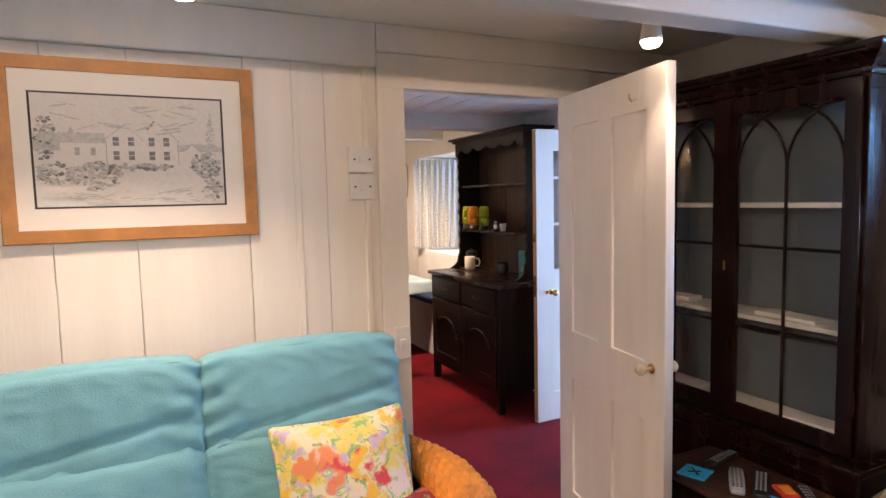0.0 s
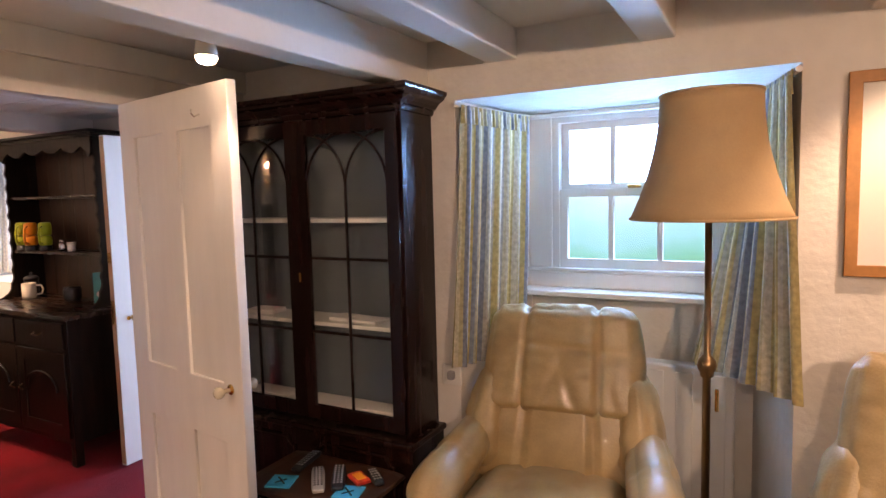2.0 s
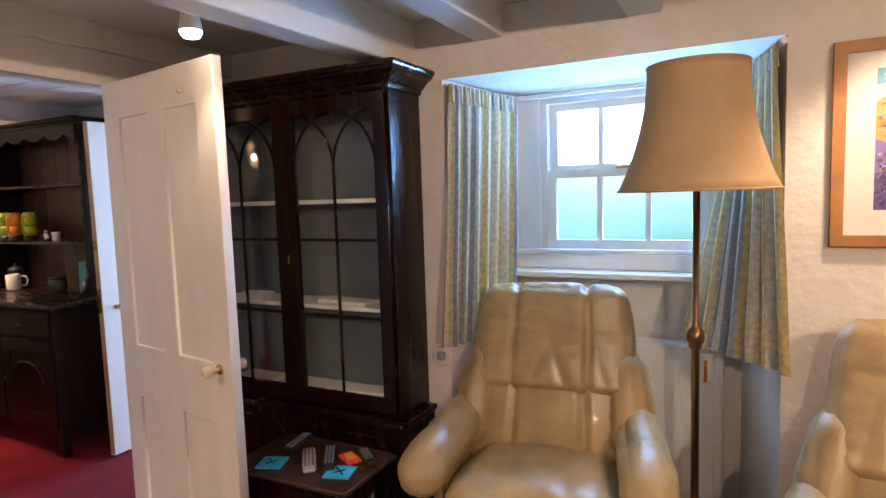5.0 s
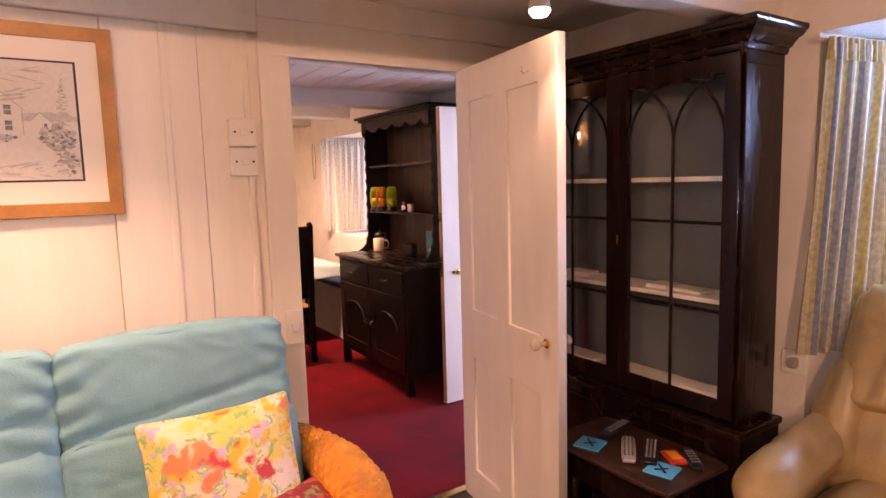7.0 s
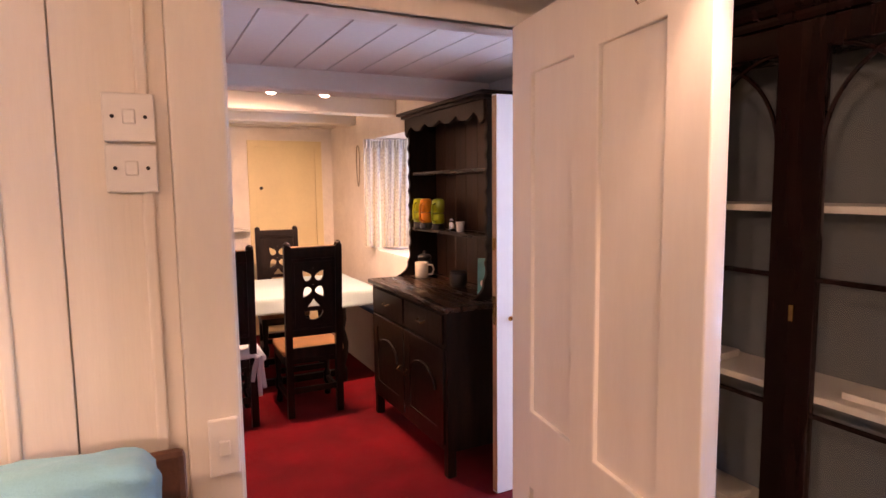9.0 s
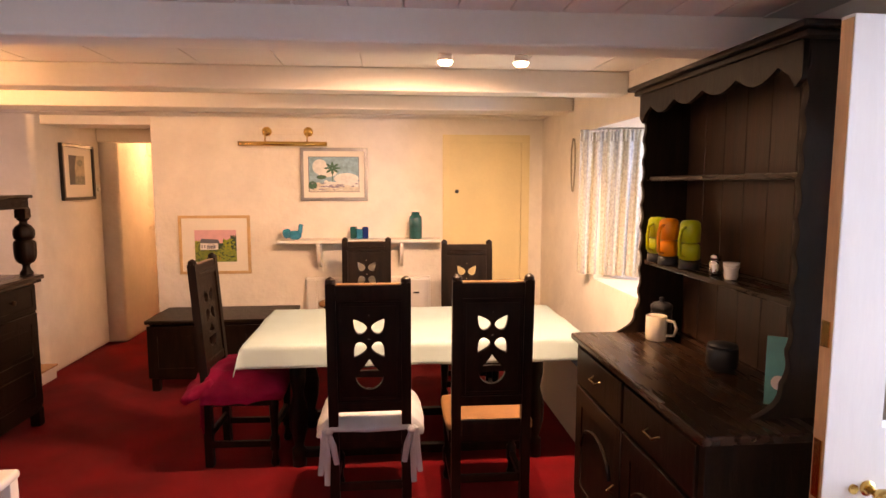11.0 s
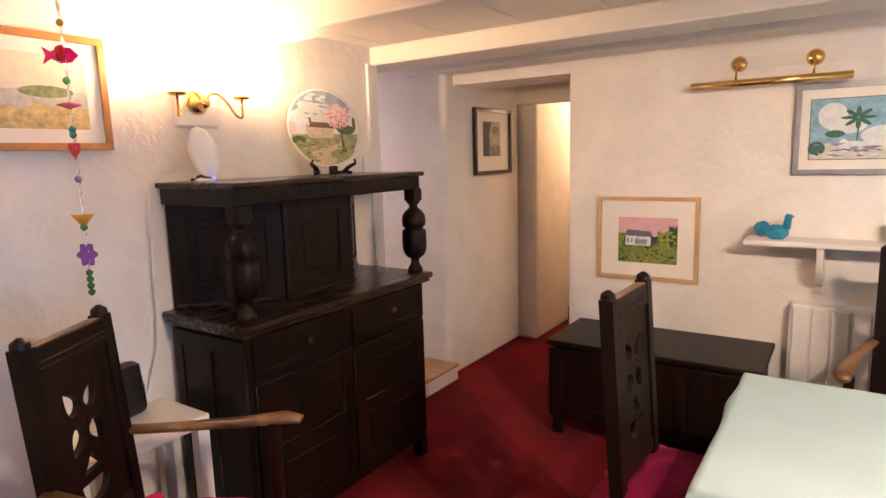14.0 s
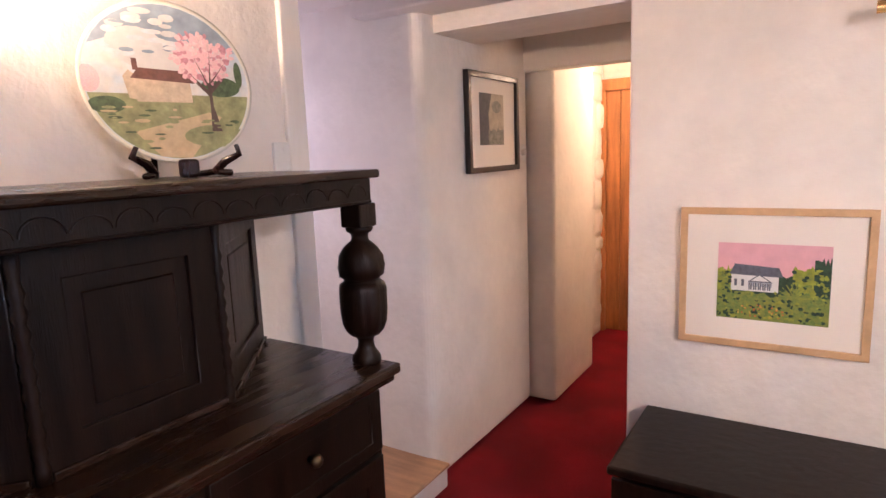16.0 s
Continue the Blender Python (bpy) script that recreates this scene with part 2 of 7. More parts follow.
EDGE_WOOD = mat("bare_door_edge", (0.50, 0.31, 0.17), 0.6, scale=6, vary=0.25, fine=50, bump=0.2, dist=0.002, stretch=(5, 5, 0.5))
BLUE_CLOTH = mat("blue_seat_cloth", (0.05, 0.10, 0.20), 0.9, scale=6, vary=0.15, fine=150, bump=0.3, dist=0.002)
CYAN = mat("bright_blue_card", (0.03, 0.42, 0.66), 0.4, scale=6, vary=0.05, fine=60, bump=0)
RED_PACK = mat("red_packet", (0.65, 0.05, 0.03), 0.4, scale=20, vary=0.3, fine=60, bump=0)
ORANGE = mat("orange_melamine", (0.90, 0.30, 0.02), 0.35, scale=6, vary=0.05, fine=60, bump=0)
LIME = mat("lime_melamine", (0.42, 0.50, 0.02), 0.35, scale=6, vary=0.05, fine=60, bump=0)
BLUE_GLAZE = mat("turquoise_glaze", (0.01, 0.22, 0.36), 0.2, scale=12, vary=0.3, fine=60, bump=0.05, dist=0.001, coat=0.5)
GREEN_GLAZE = mat("dark_teal_glaze", (0.008, 0.10, 0.10), 0.2, scale=12, vary=0.3, fine=60, bump=0.05, dist=0.001, coat=0.5)
GLASS = glass_mat("window_glass")
THIN_GLASS = glass_mat("cabinet_glass", (0.96, 0.98, 0.98))
CURTAIN = stripes("striped_curtain_cloth", [(0.0, (0.44, 0.35, 0.15)), (0.15, (0.48, 0.44, 0.32)), (0.27, (0.40, 0.36, 0.22)), (0.34, (0.17, 0.20, 0.25)), (0.46, (0.34, 0.34, 0.31)), (0.56, (0.48, 0.44, 0.30)), (0.63, (0.52, 0.49, 0.38)), (0.70, (0.42, 0.33, 0.13)), (0.84, (0.20, 0.23, 0.27)), (0.93, (0.38, 0.36, 0.28))], 0.27)
PALE_CURTAIN = stripes("pale_curtain_cloth", [(0.0, (0.52, 0.50, 0.42)), (0.3, (0.46, 0.47, 0.46)), (0.45, (0.38, 0.41, 0.43)), (0.55, (0.54, 0.52, 0.45)), (0.8, (0.44, 0.40, 0.29))], 0.19)
FLORAL = floral("spring_flower_print", (0.80, 0.70, 0.44), [((0.82, 0.64, 0.16), 0.40, 0.9), ((0.80, 0.70, 0.60), 0.26, 1.2), ((0.30, 0.50, 0.18), 0.26, -1.3), ((0.42, 0.56, 0.24), 0.20, -1.9), ((0.62, 0.46, 0.66), 0.26, 1.1), ((0.86, 0.50, 0.06), 0.30, 0.8), ((0.84, 0.28, 0.12), 0.30, 0.75), ((0.72, 0.08, 0.09), 0.20, 0.75), ((0.28, 0.46, 0.16), 0.16, -1.6)], 9)
DARK_FLORAL = floral("red_flower_print", (0.30, 0.03, 0.04), [((0.6, 0.1, 0.1), 0.3, 1.0), ((0.2, 0.3, 0.1), 0.2, 1.5), ((0.6, 0.45, 0.3), 0.15, 1.7)], 11)

# ---- mesh helpers ----


def link(name, bm, material, parent=None, label="", smooth=False):
    me = bpy.data.meshes.new(name)
    bmesh.ops.recalc_face_normals(bm, faces=bm.faces)
    bm.to_mesh(me)
    bm.free()
    mats = material if isinstance(material, (list, tuple)) else [material]
    for m in mats:
        me.materials.append(m)
    if smooth:
        me.shade_smooth()
    ob = new(name, me)
    if parent:
        ob.parent = parent
    if label:
        ob["label"] = label
    return ob


def part(name, bm, material, parent, label="", smooth=False):
    return link(name, bm, material, parent, label, smooth)


def thing(name, label, category, m=None, group="", kind=""):
    e = new(name)
    e.empty_display_size = 0.1
    if m is not None:
        e.matrix_world = m
    return tagged(e, label, category, group, kind)


def box(x0, y0, z0, x1, y1, z1, bevel=0.0, bm=None, seg=2, index=0):
    own = bmesh.new()
    bmesh.ops.create_cube(own, size=1)
    bmesh.ops.scale(own, vec=(abs(x1 - x0), abs(y1 - y0), abs(z1 - z0)), verts=own.verts)
    bmesh.ops.translate(own, vec=((x0 + x1) / 2, (y0 + y1) / 2, (z0 + z1) / 2), verts=own.verts)
    if bevel:
        bmesh.ops.bevel(own, geom=own.edges[:], offset=bevel, segments=seg, affect="EDGES", profile=0.5)
    return merge(bm, own, index)


def merge(bm, own, index=0):
    for f in own.faces:
        f.material_index = index
    if bm is None:
        return own
    me = bpy.data.meshes.new("tmp")
    own.to_mesh(me)
    own.free()
    bm.from_mesh(me)
    bpy.data.meshes.remove(me)
    return bm


def moved(bm, m):
    bmesh.ops.transform(bm, matrix=m, verts=bm.verts)
    return bm


def lathe(profile, n=24, bm=None, axis=None, index=0):
    """Turns (radius, z) pairs about z."""
    own = bmesh.new()
    rings = []
    for r, z in profile:
        rings.append([own.verts.new((max(r, 1e-4) * math.cos(2 * math.pi * i / n), max(r, 1e-4) * math.sin(2 * math.pi * i / n), z)) for i in range(n)])
    for a, b in zip(rings, rings[1:]):
        for i in range(n):
            own.faces.new((a[i], a[(i + 1) % n], b[(i + 1) % n], b[i]))
    own.faces.new(rings[0][::-1])
    own.faces.new(rings[-1])
    if axis is not None:
        moved(own, axis)
    return merge(bm, own, index)


def tube(points, radius, n=10, bm=None, index=0):
    """A round bar along points; radius is one number or one for each point."""
    own = bmesh.new()
    pts = [Vector(p) for p in points]
    rad = radius if isinstance(radius, (list, tuple)) else [radius] * len(pts)
    rings = []
    side = None
    for i, p in enumerate(pts):
        d = (pts[min(i + 1, len(pts) - 1)] - pts[max(i - 1, 0)]).normalized()
        if side is None:
            side = d.orthogonal().normalized()
        side = (side - d * side.dot(d)).normalized()
        up = d.cross(side)
        rings.append([own.verts.new(p + (side * math.cos(2 * math.pi * k / n) + up * math.sin(2 * math.pi * k / n)) * rad[i]) for k in range(n)])
    for a, b in zip(rings, rings[1:]):
        for k in range(n):
            own.faces.new((a[k], a[(k + 1) % n], b[(k + 1) % n], b[k]))
    own.faces.new(rings[0][::-1])
    own.faces.new(rings[-1])
    return merge(bm, own, index)


def soft(sx, sy, sz, r=0.06, n=14, puff=0.0, crease=0.0, scale=7.0, seed=0.0, bm=None, shape=None, zs=2.2):
    """A stuffed block centred on the origin: rounded edges, swollen faces, creases; shape moves each point."""
    own = bmesh.new()
    bmesh.ops.create_cube(own, size=2)
    bmesh.ops.subdivide_edges(own, edges=own.edges[:], cuts=n, use_grid_fill=True)
    h = Vector((sx / 2, sy / 2, sz / 2))
    rr = min(r, min(h) * 0.98)
    for v in own.verts:
        u = v.co.copy()
        p = Vector((u.x * h.x, u.y * h.y, u.z * h.z))
        q = Vector([max(-h[i] + rr, min(h[i] - rr, p[i])) for i in range(3)])
        d = p - q
        nrm = d.normalized() if d.length > 1e-6 else Vector((0, 0, 0))
        if d.length > 1e-6:
            p = q + nrm * rr
        flat = [(1 - u[i] ** 2) for i in range(3)]
        bulge = Vector((u.x * flat[1] * flat[2], u.y * flat[0] * flat[2], u.z * flat[0] * flat[1])) * puff
        p += bulge
        if crease:
            w = noise.noise(Vector((p.x * scale + seed, p.y * scale, p.z * scale * zs)))
            ridge = -abs(w) ** 0.6 + 0.5
            edge = max(abs(c) for c in sorted((u.x, u.y, u.z), key=abs)[:2])
            p += nrm_of(u) * ridge * crease * (0.4 + 0.9 * edge)
        v.co = shape(p, u) if shape else p
    return merge(bm, own)


def nrm_of(u):
    a = max(range(3), key=lambda i: abs(u[i]))
    n = Vector((0, 0, 0))
    n[a] = 1 if u[a] > 0 else -1
    return n


def sheet(width, height, folds, depth, nu=60, nv=16, gather=0.75, shape=None):
    """Hanging cloth with pleats, from (0, 0, 0) down; u is its true width for the stripes."""
    own = bmesh.new()
    uv = own.loops.layers.uv.new("cloth")
    grid, us = [], []
    for j in range(nv + 1):
        t = j / nv
        row = []
        for i in range(nu + 1):
            s = i / nu
            ph = s * folds * 2 * math.pi
            amp = depth * (0.55 + 0.6 * t) * (0.8 + 0.4 * noise.noise(Vector((s * 6, t * 2, 3.1))))
            x = s * width + 0.012 * math.sin(ph * 0.5 + t * 2) * t
            y = amp * math.sin(ph + 0.6 * noise.noise(Vector((s * 5, t * 1.5, 9.0))))
            p = Vector((x, y, -t * height + 0.006 * math.sin(ph) * t))
            row.append(own.verts.new(shape(p, s, t) if shape else p))
        grid.append(row)
    for j in range(nv):
        for i in range(nu):
            f = own.faces.new((grid[j][i], grid[j][i + 1], grid[j + 1][i + 1], grid[j + 1][i]))
            for lp, (a, b) in zip(f.loops, ((i, j), (i + 1, j), (i + 1, j + 1), (i, j + 1))):
                lp[uv].uv = (a / nu * width / gather, b / nv * height)
    return own


def plate_with_holes(outer, holes, thick, bevel=0.0):
    """A flat board in x and z with openings cut through it, thick along y."""
    cu = bpy.data.curves.new("cut", "CURVE")
    cu.dimensions, cu.fill_mode, cu.extrude, cu.bevel_depth = "2D", "BOTH", thick / 2 - bevel, bevel
    for loop in (outer, *holes):
        sp = cu.splines.new("POLY")
        sp.points.add(len(loop) - 1)
        for q, (x, z) in zip(sp.points, loop):
            q.co = (x, z, 0, 1)
        sp.use_cyclic_u = True
    tmp = bpy.data.objects.new("cut", cu)
    me = bpy.data.meshes.new_from_object(tmp)
    bm = bmesh.new()
    bm.from_mesh(me)
    bpy.data.objects.remove(tmp)
    bpy.data.curves.remove(cu)
    bpy.data.meshes.remove(me)
    return moved(bm, Matrix.Rotation(radians(90), 4, "X"))


def ring(cx, cz, rx, rz, n=18, turn=0.0, pinch=0.0):
    out = []
    for i in range(n):
        a = 2 * math.pi * i / n
        x, z = rx * math.cos(a), rz * math.sin(a)
        x *= 1 - pinch * math.sin(a)
        c, s = math.cos(turn), math.sin(turn)
        out.append((cx + x * c - z * s, cz + x * s + z * c))
    return out


def rect(x0, z0, x1, z1):
    return [(x0, z0), (x1, z0), (x1, z1), (x0, z1)]


def solid(name, bm, material, label="", category="", smooth=False, kind="structure"):
    ob = link(name, bm, material, None, "", smooth)
    return tagged(ob, label, category, "", kind)


# ---- the large structure ----
WY0, WY1 = 1.857, 1.947          # partition between the two rooms
OX0, OX1, OZ = 1.44, 2.305, 1.958  # its doorway
EX = 2.88                        # lounge, inner face of the thick outer wall
DX = 3.12                        # dining room, the same wall
OUT = 3.75
FY = 6.79                        # dining room, far wall
WX = -1.02                       # dining room, wall with the bracket lamps
LC, DC = 2.2, 2.22               # ceilings

solid("ground", box(-150, -150, -0.4, 150, 150, -0.3), mat("rough_grass", (0.09, 0.14, 0.03), 0.95, scale=0.6, vary=0.4, fine=9, bump=0.6, dist=0.05), "rough green grass outside the cottage", "ground")
solid("floor_lounge", box(-2.4, -3.2, -0.3, EX + 0.75, WY0 + 0.02, 0.0), GREY_CARPET, "grey-brown carpeted lounge floor", "floor")
solid("floor_dining", box(-2.6, WY0 + 0.022, -0.3, OUT + 0.1, 10.0, 0.002), CARPET, "deep red carpet in the dining room and passage", "floor")
solid("threshold", box(OX0, WY0 + 0.0, 0.002, OX1, WY0 + 0.045, 0.010, 0.003), BRASS, "thin metal carpet strip in the doorway", "threshold")

# partition: a core, and painted boards on the lounge side
core = box(-2.4, WY0 + 0.02, 0, OX0 - 0.02, WY1, LC)
box(OX1 + 0.02, WY0 + 0.02, 0, EX + 0.3, WY1, LC, bm=core)
box(OX0 - 0.02, WY0 + 0.02, OZ + 0.02, OX1 + 0.02, WY1, LC, bm=core)
wall_partition = solid("wall_partition", core, PAINT, "cream-painted boarded partition with a doorway", "wall")
trim = box(OX0 - 0.115, WY0 - 0.012, 0.0, OX0, WY0 + 0.02, OZ + 0.002, 0.004)
box(OX0 - 0.1148, WY0 - 0.0121, OZ, OX1 + 0.06, WY0 + 0.02, 2.092, 0.004, bm=trim)
solid("trim_lounge_doorway", trim, PAINT, "cream-painted flat door casing", "door frame")
lining = box(OX0 - 0.02, WY0 - 0.004, 0, OX0, WY1 + 0.012, OZ + 0.02, 0.003)
box(OX1, WY0 - 0.004, 0, OX1 + 0.02, WY1 + 0.012, OZ + 0.02, 0.003, bm=lining)
box(OX0, WY0 - 0.004, OZ, OX1, WY1 + 0.012, OZ + 0.02, 0.003, bm=lining)
box(OX0, WY0 + 0.045, 0, OX0 + 0.012, WY0 + 0.075, OZ, 0.002, bm=lining)
solid("door_lining", lining, PAINT, "cream-painted door lining and stop", "door frame")
cornice = box(-2.4, WY0 - 0.022, 2.032, OX0 - 0.116, WY0 + 0.02, LC, 0.006)
box(OX0 - 0.1155, WY0 - 0.022, 2.0925, EX, WY0 + 0.02, LC, 0.006, bm=cornice)
solid("trim_cornice_board", cornice, PAINT, "cream-painted board along the top of the partition", "trim")

# thick outer wall of the lounge with the splayed window recess
RY0, RY1, RZ = -0.57, 0.665, 1.95
SY0, SY1 = -0.44, 0.56
ew = box(EX, -3.2, 0, OUT, RY0 - 0.12, LC)
box(EX, RY1 + 0.12, 0, OUT, WY0 + 0.1, LC, bm=ew)
box(EX, RY0 - 0.12, RZ, OUT, RY1 + 0.12, LC, bm=ew)
box(3.52, RY0 - 0.12, 0, OUT, RY1 + 0.12, 1.10, bm=ew)
for a, b in (((EX, RY1), (3.55, SY1)), ((EX, RY0), (3.55, SY0))):
    own = bmesh.new()
    yout = RY1 + 0.13 if a[1] > 0 else RY0 - 0.13
    vs = []
    for z in (0, RZ + 0.002):
        vs.append([own.verts.new(p) for p in ((a[0] + 0.001, a[1], z), (b[0], b[1], z), (OUT, b[1], z), (OUT, yout, z), (a[0] + 0.001, yout, z))])
    own.faces.new(vs[0]), own.faces.new(vs[1])
    for i in range(5):
        own.faces.new((vs[0][i], vs[0][(i + 1) % 5], vs[1][(i + 1) % 5], vs[1][i]))
    merge(ew, own)
solid("wall_lounge_east", ew, ROUGH_PLASTER, "thick cream plastered wall with a deep window recess", "wall")
solid("wall_lounge_south", box(-2.4, -3.3, 0, OUT, -3.2, LC), PLASTER, "plain cream plastered wall", "wall")
solid("wall_lounge_west", box(-2.5, -3.3, 0, -2.4, WY1, LC), PLASTER, "plain cream plastered wall", "wall")
solid("ceiling_lounge", box(-2.5, -3.3, LC, OUT, WY1, LC + 0.1), CEIL, "cream-painted lounge ceiling", "ceiling")
for y, w, zb in ((0.45, 0.13, 2.08), (-0.135, 0.12, 2.08), (-0.80, 0.12, 2.08), (-1.45, 0.12, 2.08), (-2.1, 0.12, 2.08), (-2.75, 0.12, 2.08)):
    solid("beam_lounge", box(-2.4, y - w / 2, zb, EX, y + w / 2, LC, 0.008), CEIL, "cream-painted ceiling beam", "beam")
solid("beam_lounge", moved(box(-2.5, -0.06, 2.01, 1.95, 0.06, LC, 0.008), pose(1.0, 0.93, 0, 0, 0, -2.5)), CEIL, "deep cream-painted ceiling beam over the cabinet", "beam")

# dining room walls
solid("wall_dining_west", box(WX - 0.4, 3.6, 0, WX, 5.965, DC), ROUGH_PLASTER, "uneven cream plastered wall", "wall")
stub = bmesh.new()
box(WX - 0.3, WY1, 0, 0.07, 3.585, DC, 0.02, bm=stub, seg=3)
solid("wall_hall_stub", stub, ROUGH_PLASTER, "rough white plastered wall end with a grey cable", "wall")
nw = box(-0.17, FY, 0, DX + 0.7, FY + 0.5, DC, 0.012, seg=3)
box(WX - 0.3, FY + 0.02, 2.08, -0.17, FY + 0.4, DC, bm=nw)
solid("wall_dining_north", nw, ROUGH_PLASTER, "uneven cream plastered wall with a shelf", "wall")
# recess with the stair foot, and the passage
rw = box(-2.4, 6.69, 0, -1.03, 7.82, 2.6, 0.05, seg=5)
box(-2.5, 5.964, 0, -2.4, 7.0, 2.6, bm=rw)
box(-2.5, 5.86, 0, WX - 0.39, 5.964, 2.6, bm=rw)
solid("wall_stair_recess", rw, ROUGH_PLASTER, "rough plastered wall round the foot of the stairs", "wall")
pw = box(-1.6, 7.82, 0, -0.875, 8.55, DC, 0.03, seg=3)
box(-1.6, 8.55, 0, -1.09, 9.45, DC, bm=pw)
solid("wall_passage_pier", pw, ROUGH_PLASTER, "whitewashed rough stone pier in the passage", "wall")
solid("wall_passage_east", box(-0.2, FY + 0.5, 0, 0.1, 9.5, DC), ROUGH_PLASTER, "whitewashed passage wall", "wall")
solid("wall_passage_end", box(-1.7, 9.5, 0, 0.2, 9.6, DC), ROUGH_PLASTER, "whitewashed end of the passage", "wall")
solid("ceiling_passage", box(-2.6, 6.0, 2.235, 0.2, 9.6, 2.33), CEIL, "cream-painted passage ceiling", "ceiling")
solid("lintel_passage", box(-1.075, 7.76, 2.0, -0.2, 7.86, 2.235, 0.01), CEIL, "cream-painted lintel over the passage", "beam")
solid("step", box(-1.9, 5.97, 0.0, -0.975, 6.70, 0.105, 0.006), PAINT, "low white-painted stair step", "step")
solid("step_tread", box(-1.9, 5.97, 0.105, -0.96, 6.70, 0.122, 0.005), STEP_WOOD, "bare wooden stair tread", "step")

de = box(DX, WY1, 2.0, OUT, 2.93, DC)
box(DX, 2.93, 0, OUT, 4.36, DC, bm=de)
box(DX, 4.36, 1.955, OUT, 5.42, DC, bm=de)
box(DX, 4.36, 0, OUT, 5.42, 0.97, bm=de)
box(DX, 5.42, 0, OUT, FY + 0.5, DC, bm=de)
box(DX - 0.0, WY1 - 0.05, 0, OUT, WY1 + 0.06, 2.0, bm=de)
solid("wall_dining_east", de, ROUGH_PLASTER, "thick cream plastered wall with a curtained window", "wall")

# ceilings of the dining room, boarded; beams
cb = box(WX - 0.3, WY1, DC + 0.012, OUT, 6.95, DC + 0.1)
x = WX - 0.28
while x < OUT:
    w = 0.42
    box(x, 3.62, DC, x + w - 0.006, 6.2, DC + 0.02, 0.002, bm=cb, seg=1)
    x += w
solid("ceiling_dining", cb, CEIL, "boarded cream-painted ceiling", "ceiling")
cb = bmesh.new()
x = 0.0
while x < OUT:
    w = 0.165
    box(x, WY1, 2.125, x + w - 0.005, 3.56, 2.15, 0.002, bm=cb, seg=1)
    x += w
solid("ceiling_hall", cb, CEIL, "boarded lower ceiling by the doorway", "ceiling")
solid("beam_dining", box(0.0, 3.50, 2.02, DX, 3.64, DC, 0.01), CEIL, "cream-painted ceiling beam", "beam")
solid("beam_dining", box(WX, 4.93, 2.095, DX, 5.08, DC, 0.01), CEIL, "cream-painted ceiling beam", "beam")
solid("beam_dining", box(WX - 0.4, 5.93, 2.118, DX, 6.20, DC, 0.01), CEIL, "cream-painted ceiling beam", "beam")
solid("beam_dining", box(WX - 0.3, 6.60, 2.15, DX, FY + 0.01, DC, 0.008), CEIL, "cream-painted wall plate beam", "beam")
solid("trim_wall_end_post", box(WX - 0.02, 5.885, 0, WX + 0.016, 5.972, 2.125, 0.006), PAINT, "white-painted post at the wall's end", "trim")

# ---- lounge ----


def panel_board(name, x0, z0, x1, z1, t, panels, sink, m, material, parent, label=""):
    """A framed board in x and z, thick t about y = 0, with each sunk panel a part of its own under it."""
    d = part(name, moved(plate_with_holes(rect(x0, z0, x1, z1), [rect(*p) for p in panels], t, min(0.004, sink * 0.5)), m), material, parent, label)
    for a, b, c, e in panels:
        own = box(a - 0.004, -t / 2 + sink, b - 0.004, c + 0.004, t / 2 - sink, e + 0.004)
        box(a + 0.035, -t / 2 + sink * 0.6, b + 0.035, c - 0.035, t / 2 - sink * 0.6, e - 0.035, sink * 0.35, bm=own, seg=1) if c - a > 0.12 and e - b > 0.12 and sink > 0.007 and material is not PAINT else None
        part("panel", moved(own, m), material, d)
    return d


def door_knob(parent, m, material, rose=BRASS):
    m = m @ Matrix.Diagonal((0.72, 0.72, 0.8, 1))
    k = part("door_knob", moved(lathe([(0.012, 0), (0.011, 0.035), (0.022, 0.042), (0.029, 0.055), (0.029, 0.066), (0.02, 0.076), (0.004, 0.08)], 20), m), material, parent, "cream door knob on a brass rose", True)
    part("rose", moved(lathe([(0.026, 0), (0.026, 0.004), (0.018, 0.008), (0.012, 0.009)], 20), m), rose, k)
    return k


# door between the rooms, standing open into the lounge
hinge = Vector((2.234, WY0 - 0.012, 0))
free = Vector((2.11, 1.10, 0))
ang = math.degrees(math.atan2((free - hinge).y, (free - hinge).x))
door = thing("door_1", "cream-painted four-panel door standing wide open", "door", pose(hinge.x, hinge.y, 0, 0, 0, ang), kind="structure")
W = 0.762
panel_board("door_leaf", 0, 0.012, W, 1.955, 0.038, [(0.11, 0.16, 0.335, 0.70), (0.43, 0.16, 0.655, 0.70), (0.11, 0.91, 0.335, 1.82), (0.43, 0.91, 0.655, 1.82)], 0.012, Matrix.Translation((0, -0.019, 0)), PAINT, door)
door_knob(door, Matrix.Translation((0.70, -0.04, 0.90)) @ Matrix.Rotation(radians(90), 4, "X"), CERAMIC)
door_knob(door, Matrix.Translation((0.70, 0.0, 0.90)) @ Matrix.Rotation(radians(-90), 4, "X"), CERAMIC)
part("latch_plate", box(W - 0.001, -0.026, 0.875, W + 0.0015, -0.012, 0.935, 0.0005), AGED_BRASS, door, "brass latch plate")
part("hook", tube([(0.60, -0.04, 1.86), (0.60, -0.06, 1.85), (0.60, -0.07, 1.86), (0.60, -0.07, 1.875)], 0.003), CHROME, door, "small metal coat hook")
part("hinge", box(-0.01, -0.02, 1.70, 0.012, 0.006, 1.79, 0.002), BRASS, door)
part("hinge", box(-0.01, -0.02, 0.2, 0.012, 0.006, 0.29, 0.002), BRASS, door)


